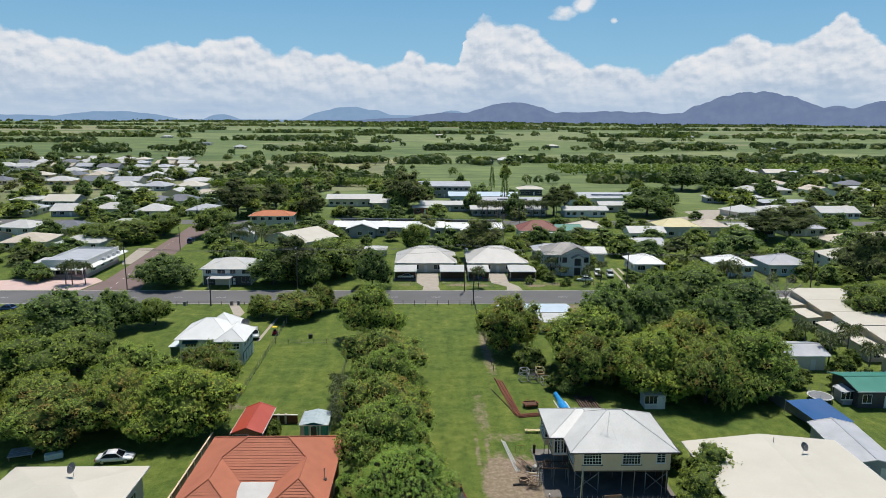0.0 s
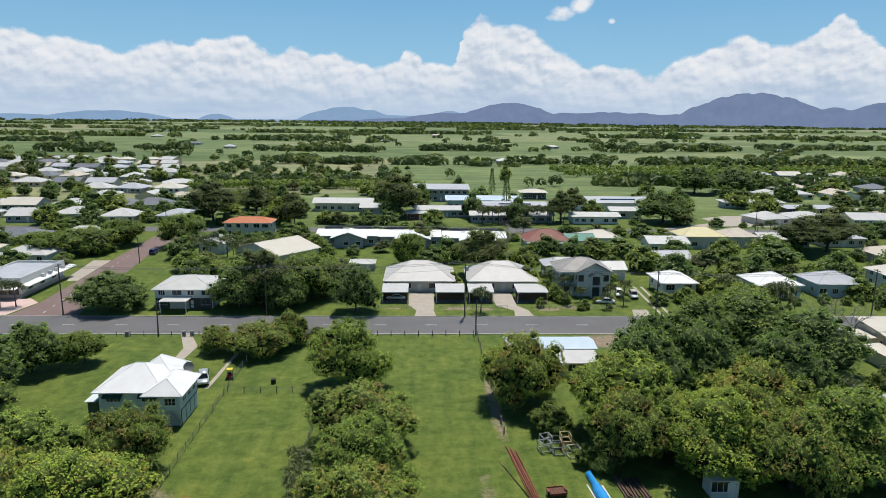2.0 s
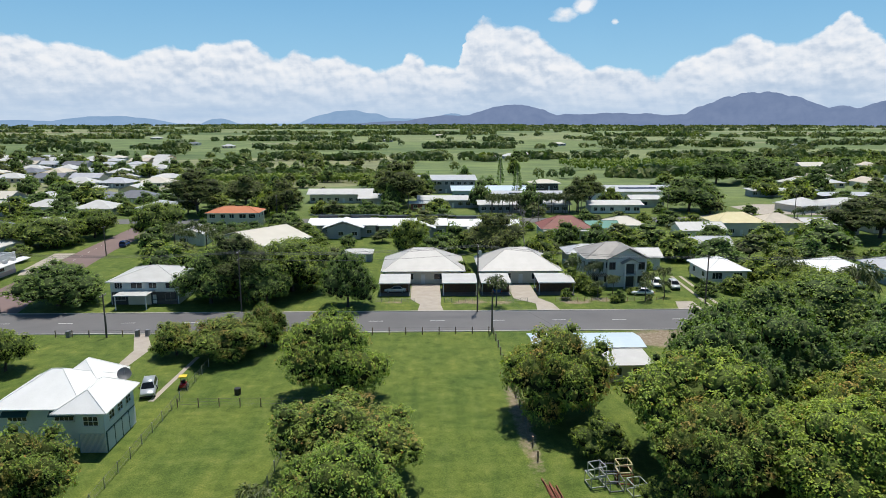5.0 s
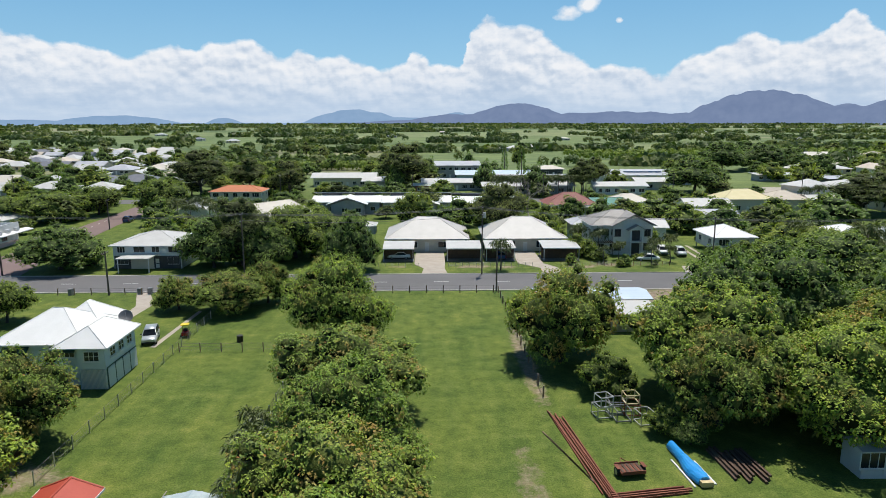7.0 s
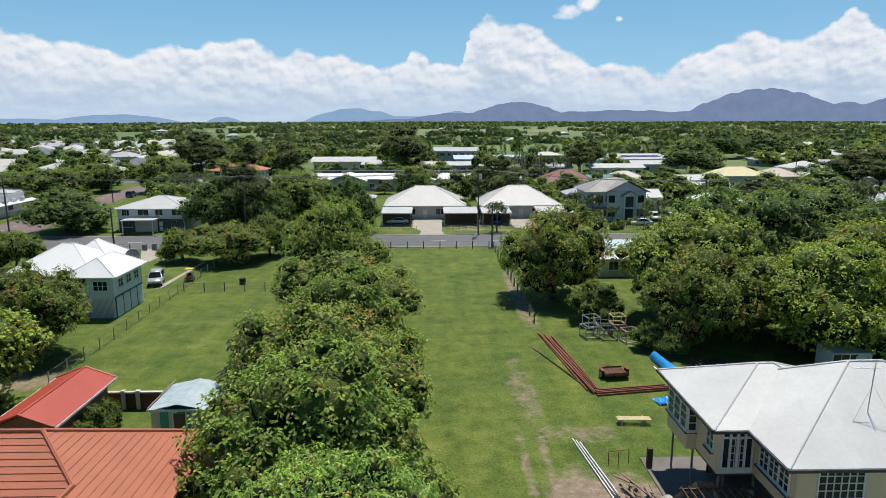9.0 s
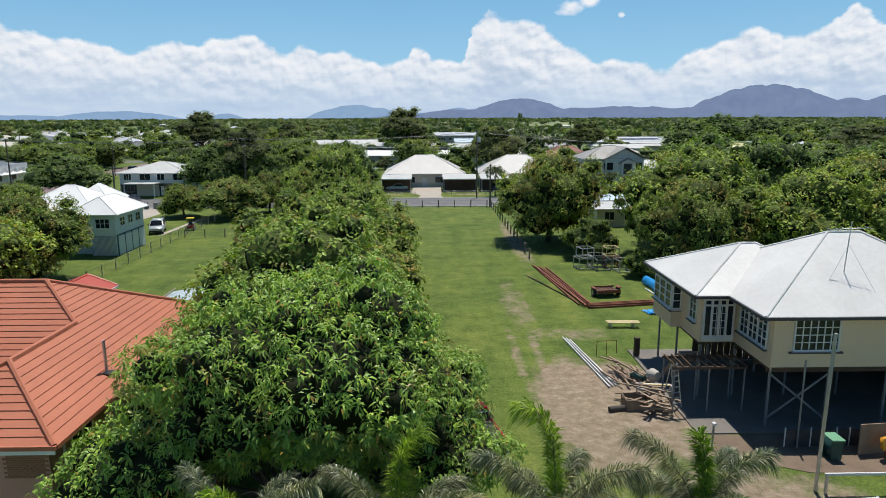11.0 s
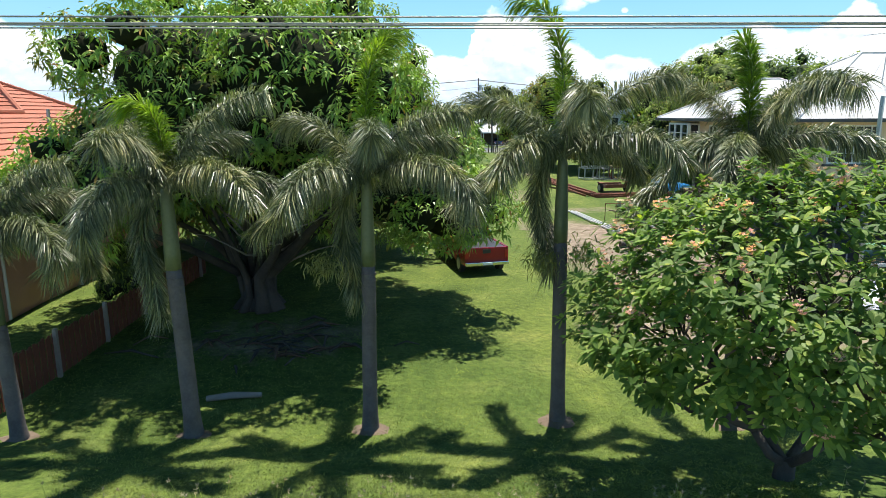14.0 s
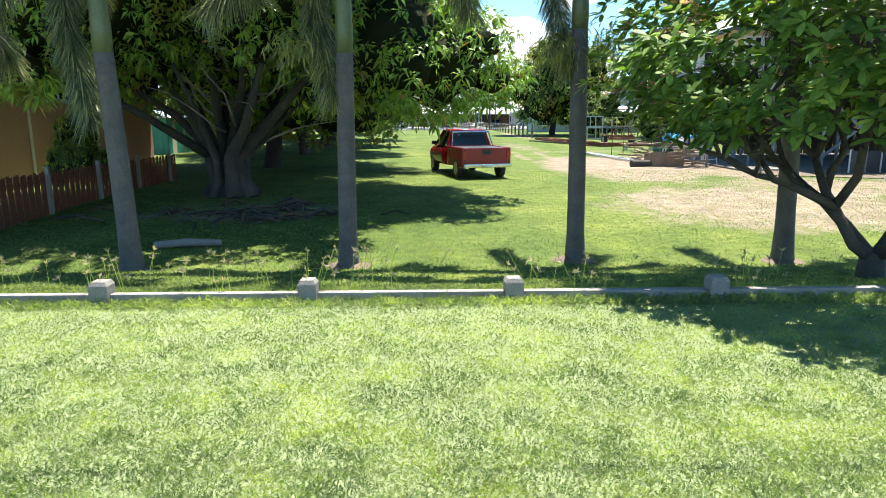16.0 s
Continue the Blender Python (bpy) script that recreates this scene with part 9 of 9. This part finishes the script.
# the low concrete fence along the footpath
lf = thing("low_fence", "low weathered concrete post and rail fence", "fence", (1.255, 53.96, 0.235))
bm = bmesh.new()
box(bm, -0.1, 0.1, -0.1, 0.1, -0.3, 0.2)
top = [bm.verts.new((x, y, 0.2)) for x, y in ((-0.1, -0.1), (0.1, -0.1), (0.1, 0.1), (-0.1, 0.1))]
bmesh.ops.remove_doubles(bm, verts=bm.verts[:], dist=0.0001)
up = [f for f in bm.faces if f.normal.z > 0.9 or all(abs(v.co.z - 0.2) < 1e-4 for v in f.verts)]
r = bmesh.ops.inset_region(bm, faces=up[:1], thickness=0.035)
for v in up[0].verts:
    v.co.z = 0.245
post_me = mesh_of("post", bm, M["post_concrete"])
rail_me = mesh_of("rail", boxes((0.105, 2.157, -0.055, 0.055, -0.02, 0.1), bevel=0.012), M["post_concrete"])
for k in range(-6, 9):
    part("post", post_me, None, lf).matrix_basis = pose(k * 2.262, 0, 0.0, 0, 0.8 * (k % 3 - 1), 1.5 * (k % 2))
    part("rail", rail_me, None, lf).location = (k * 2.262, 0, 0.0)

# ---- poles and wires ----
def power_pole(x, y, h, arms=1, box_=False, r=0.15):
    t = thing("power_pole", "dark timber power pole with crossarm", "power pole", (x, y, 0), group="street power poles")
    part("shaft", rods(((0, 0, -0.3), (0, 0, h), r, r * 0.72), seg=12), M["pole_timber"], t)
    for k in range(arms):
        z = h - 0.35 - k * 1.3
        part("crossarm", boxes((-0.06, 0.06, -1.1, 1.1, z - 0.06, z + 0.06)), M["pole_timber"], t)
        for y_ in (-1.0, -0.45, 0.45, 1.0):
            part("insulator", rods(((0, y_, z + 0.06), (0, y_, z + 0.2), 0.04)), M["pipe_white"], t)
    if box_:
        part("transformer", rods(((0.35, 0, h - 2.2), (0.35, 0, h - 1.2), 0.32), seg=14), M["galv"], t)
    return t


power_pole(10.6, 168.9, 12.8, 2, True)
power_pole(54.0, 169.9, 10.4)
power_pole(-51.6, 155.6, 7.4)
power_pole(12.1, 156.7, 7.4, 0)
power_pole(-33.5, 170.1, 11.6, 2)
power_pole(104, 170.0, 11)
power_pole(-83.2, 222.5, 8)
power_pole(-78, 170.1, 11.6)
for x in (-140, -95, -50, -5, 40, 85, 130):
    power_pole(x, 275.5, 10)


def cable(a, b, sag, r=0.012, mat="wire", label="overhead power cable"):
    t = thing("power_cable", label, "cable", a)
    n = 14
    pts = [Vector(a).lerp(Vector(b), i / n) - Vector((0, 0, 4 * sag * (i / n) * (1 - i / n))) - Vector(a) for i in range(n + 1)]
    part("strand", tube(bmesh.new(), pts, [r] * (n + 1), 5), M[mat], t)


px = [-78, -33.5, 10.6, 54.0, 104]
pz = [11.4, 11.4, 12.5, 10.1, 10.7]
for i in range(4):
    for dy in (-1.0, -0.45, 0.45, 1.0):
        cable((px[i], 169.4 + dy, pz[i]), (px[i + 1], 169.4 + dy, pz[i + 1]), 0.7, 0.02, label="thin overhead power cable along the street")
cable((-33.5, 170, 10.2), (10.6, 169, 11.2), 0.9, 0.025, label="thin overhead power cable along the street")
for dy, dz in ((50.75, 7.02), (51.1, 7.12), (52.1, 7.18), (52.5, 7.2)):
    cable((-34, dy + 0.2, dz + 0.5), (38, dy - 0.2, dz + 0.2), 0.42, 0.008, "cable", "bare power cable strung over the footpath")
cable((12.1, 156.7, 7.3), (24, 143, 3.4), 0.3, 0.012, label="service cable to the low house")


# ---- grass, weeds and litter close to the camera ----
def ground_z(y):
    return float(np.interp(y, [45, 54.1, 54.8, 58.0, 67.0], [0.235, 0.235, 0.15, -0.34, 0.0]))


def grass(name, n, x0, x1, y0, y1, ln, wd, seed, label, power=1.0, mat="grass_blade"):
    rng = np.random.default_rng(seed)
    y = y0 + (y1 - y0) * rng.random(n) ** power
    half = 0.3 + 0.72 * (y - 46.6)
    x = 2.65 + (rng.random(n) * 2 - 1) * np.minimum(half, (x1 - x0) / 2)
    z = np.interp(y, [45, 54.1, 54.8, 58.0, 67.0], [0.235, 0.235, 0.15, -0.34, 0.0])
    c = np.stack([x, y, z], 1)
    tuft = np.array([0.6 * noise.noise((a * 3.1, b * 3.1, 0)) + 0.7 * noise.noise((a * 13, b * 13, 4)) for a, b in zip(x, y)])
    ax = rng.normal(size=(n, 3)) * np.array([0.6, 0.6, 0.2]) + np.array([0, 0, 0.75])
    v, q = leaves(c, ax, ln, wd, rng, 0.25)
    s = (1 + 0.45 * np.clip(tuft, -0.4, 0.8))[:, None, None]
    v = v.reshape(-1, 4, 3)
    v = (c[:, None] + (v - c[:, None]) * s).reshape(-1, 3)
    return tagged(new(name, np_mesh(name, v, q, M[mat])), label, "grass", kind="stuff")


grass("grass_blades", 170000, -9, 15, 49.6, 55.0, 0.042, 0.0085, 1, "short bright green lawn grass", 1.25)
grass("grass_tufts", 95000, -12, 22, 54.4, 74.0, 0.055, 0.014, 2, "longer lawn grass under the palms", 1.6, "lawn_blade")
grass("fence_grass", 16000, -9, 15, 53.66, 54.3, 0.12, 0.012, 3, "unmown grass along the low fence", 1.0)


def weeds():
    rng = np.random.default_rng(14)
    t = tagged(new("tall_weeds"), "tall grass stalks with pale seed heads by the fence", "weeds", kind="stuff")
    V, Q, V2, Q2 = [], [], [], []
    for i in range(110):
        x = 2.63 + 1.14 * (-2.79 + rng.choice([-0.6, -0.2, 0.5, 0.9, 1.8, 2.1, 4.1, -1.5, -2.5, 6, 8])) + rng.normal() * 0.35
        y = 54.25 + rng.normal() * 0.18
        h = rng.uniform(0.2, 0.55)
        d = np.array([rng.normal() * 0.25, rng.normal() * 0.15, 1.0])
        b = np.array([x, y, 0.2])
        tip = b + d * h
        V.append(np.array([b + [-0.004, 0, 0], b + [0.004, 0, 0], tip + [0.003, 0, 0], tip + [-0.003, 0, 0]]))
        Q.append(np.arange(4)[None] + 4 * len(Q))
        k = 9
        v, q = leaves(np.repeat(tip[None], k, 0), rng.normal(size=(k, 3)) * 0.5 + d, 0.07, 0.012, rng, 0.1)
        V2.append(v)
        Q2.append(q + 4 * k * len(Q2))
    part("stalk", np_mesh("stalk", np.concatenate(V), np.concatenate(Q), M["grass_blade"]), None, t)
    part("seed_head", np_mesh("seed_head", np.concatenate(V2), np.concatenate(Q2), M["seed_head"]), None, t)


weeds()
lg = thing("fallen_log", "pale weathered log lying in the grass", "log", (-2.2, 59.65, -0.26), 8)
part("stem", tube(bmesh.new(), [(-0.6, 0, 0.05), (0, 0.03, 0.08), (0.65, 0, 0.06)], [0.07, 0.085, 0.06], 9), M["dead_wood"], lg)
rt = thing("mulch_heap", "low heap of leaf litter and roots under the mango", "litter", (-1.9, 63.0, -0.15))
rngm = random.Random(12)
for k in range(46):
    a, x, y, n = rngm.uniform(0, math.pi), rngm.gauss(0, 1.5), rngm.gauss(0, 0.8), rngm.uniform(0.3, 0.95)
    dx, dy = math.cos(a) * n, math.sin(a) * n * 0.6
    part("stick", tube(bmesh.new(), [(x - dx, y - dy, 0.03), (x, y + 0.06, rngm.uniform(0.05, 0.22)), (x + dx, y + dy, 0.02)], [0.02, rngm.uniform(0.025, 0.06), 0.015], 5), M[rngm.choice(["bark", "bark", "dark_timber"])], rt)
for x, y in ((-2.53, 58.0), (1.15, 58.2), (5.19, 58.5), (8.84, 58.26), (-6.17, 57.95)):
    bm = bmesh.new()
    ring = [bm.verts.new((0.42 * math.cos(k * math.tau / 22) * (1 + 0.25 * noise.noise((k * 0.7, x, y))), 0.36 * math.sin(k * math.tau / 22) * (1 + 0.25 * noise.noise((k * 0.9, y, x))), -0.02)) for k in range(22)]
    c = bm.verts.new((0, 0, 0.09))
    for k in range(22):
        bm.faces.new((c, ring[k], ring[(k + 1) % 22]))
    d = thing("soil_mound", "small bare soil mound round the palm trunk", "soil", (x, y, ground_z(y) + 0.01))
    part("mound", bm, M["soil"], d)
# street-side shrubs and odds
yb = tree(31, 1.6, 0.9, 6, 300, 8, 0.16, 0.07, "yellow_leaf", "flowering_shrub", "bright yellow-leaved garden shrub", "shrub", base=0.1, trunk_r=0.05, corek=0.8)
place(yb, -21.9, 84.6, 1.1, 1.2)
place(yb, 10.2, 189.4, 1.9, 0.9)
bareb = bmesh.new()
rngb = np.random.default_rng(3)
def bare(p, d, ln, r, k):
    e = p + d * ln
    tube(bareb, [p, (p + e) / 2 + Vector(rngb.normal(size=3)) * ln * 0.05, e], [r, r * 0.85, r * 0.7], 5)
    if k < 6:
        for _ in range(2 if k else 3):
            bare(e, (d + Vector(rngb.normal(size=3)) * 0.42 + Vector((0, 0, 0.12))).normalized(), ln * 0.76, r * 0.66, k + 1)


bare(Vector((0, 0, -0.2)), Vector((0, 0, 1)), 3.4, 0.22, 0)
bt = thing("bare_tree", "leafless grey tree behind the duplexes", "tree", (27.5, 226, 0))
part("trunk", bareb, M["dead_wood"], bt)
place(bt, 27.5, 226, 1.15)
place(bt, 81, 150, 0.95, rz=70)
place(bt, 84, 147, 0.85, rz=160)
pine = thing("pine_tree", "tall dark narrow pine", "tree", (45, 354, 0))
part("trunk", rods(((0, 0, -0.2), (0, 0, 16), 0.3, 0.05)), M["bark"], pine)
rngp = np.random.default_rng(6)
cz = rngp.uniform(2, 17, 900)
rad = (17.5 - cz) * 0.17 * rngp.uniform(0.3, 1, 900)
az = np.round(rngp.uniform(0, 6.28, 900) * 2) / 2
v, q = leaves(np.stack([np.cos(az) * rad, np.sin(az) * rad, cz], 1), np.stack([np.cos(az), np.sin(az), np.full(900, 0.1)], 1), 1.0, 0.4, rngp, 0.15)
part("crown", np_mesh("crown", v, q, M["dark_leaf"]), None, pine)
place(pine, 41, 338, 1.0)
place(pine, 41, 404, 0.85, 0.9)
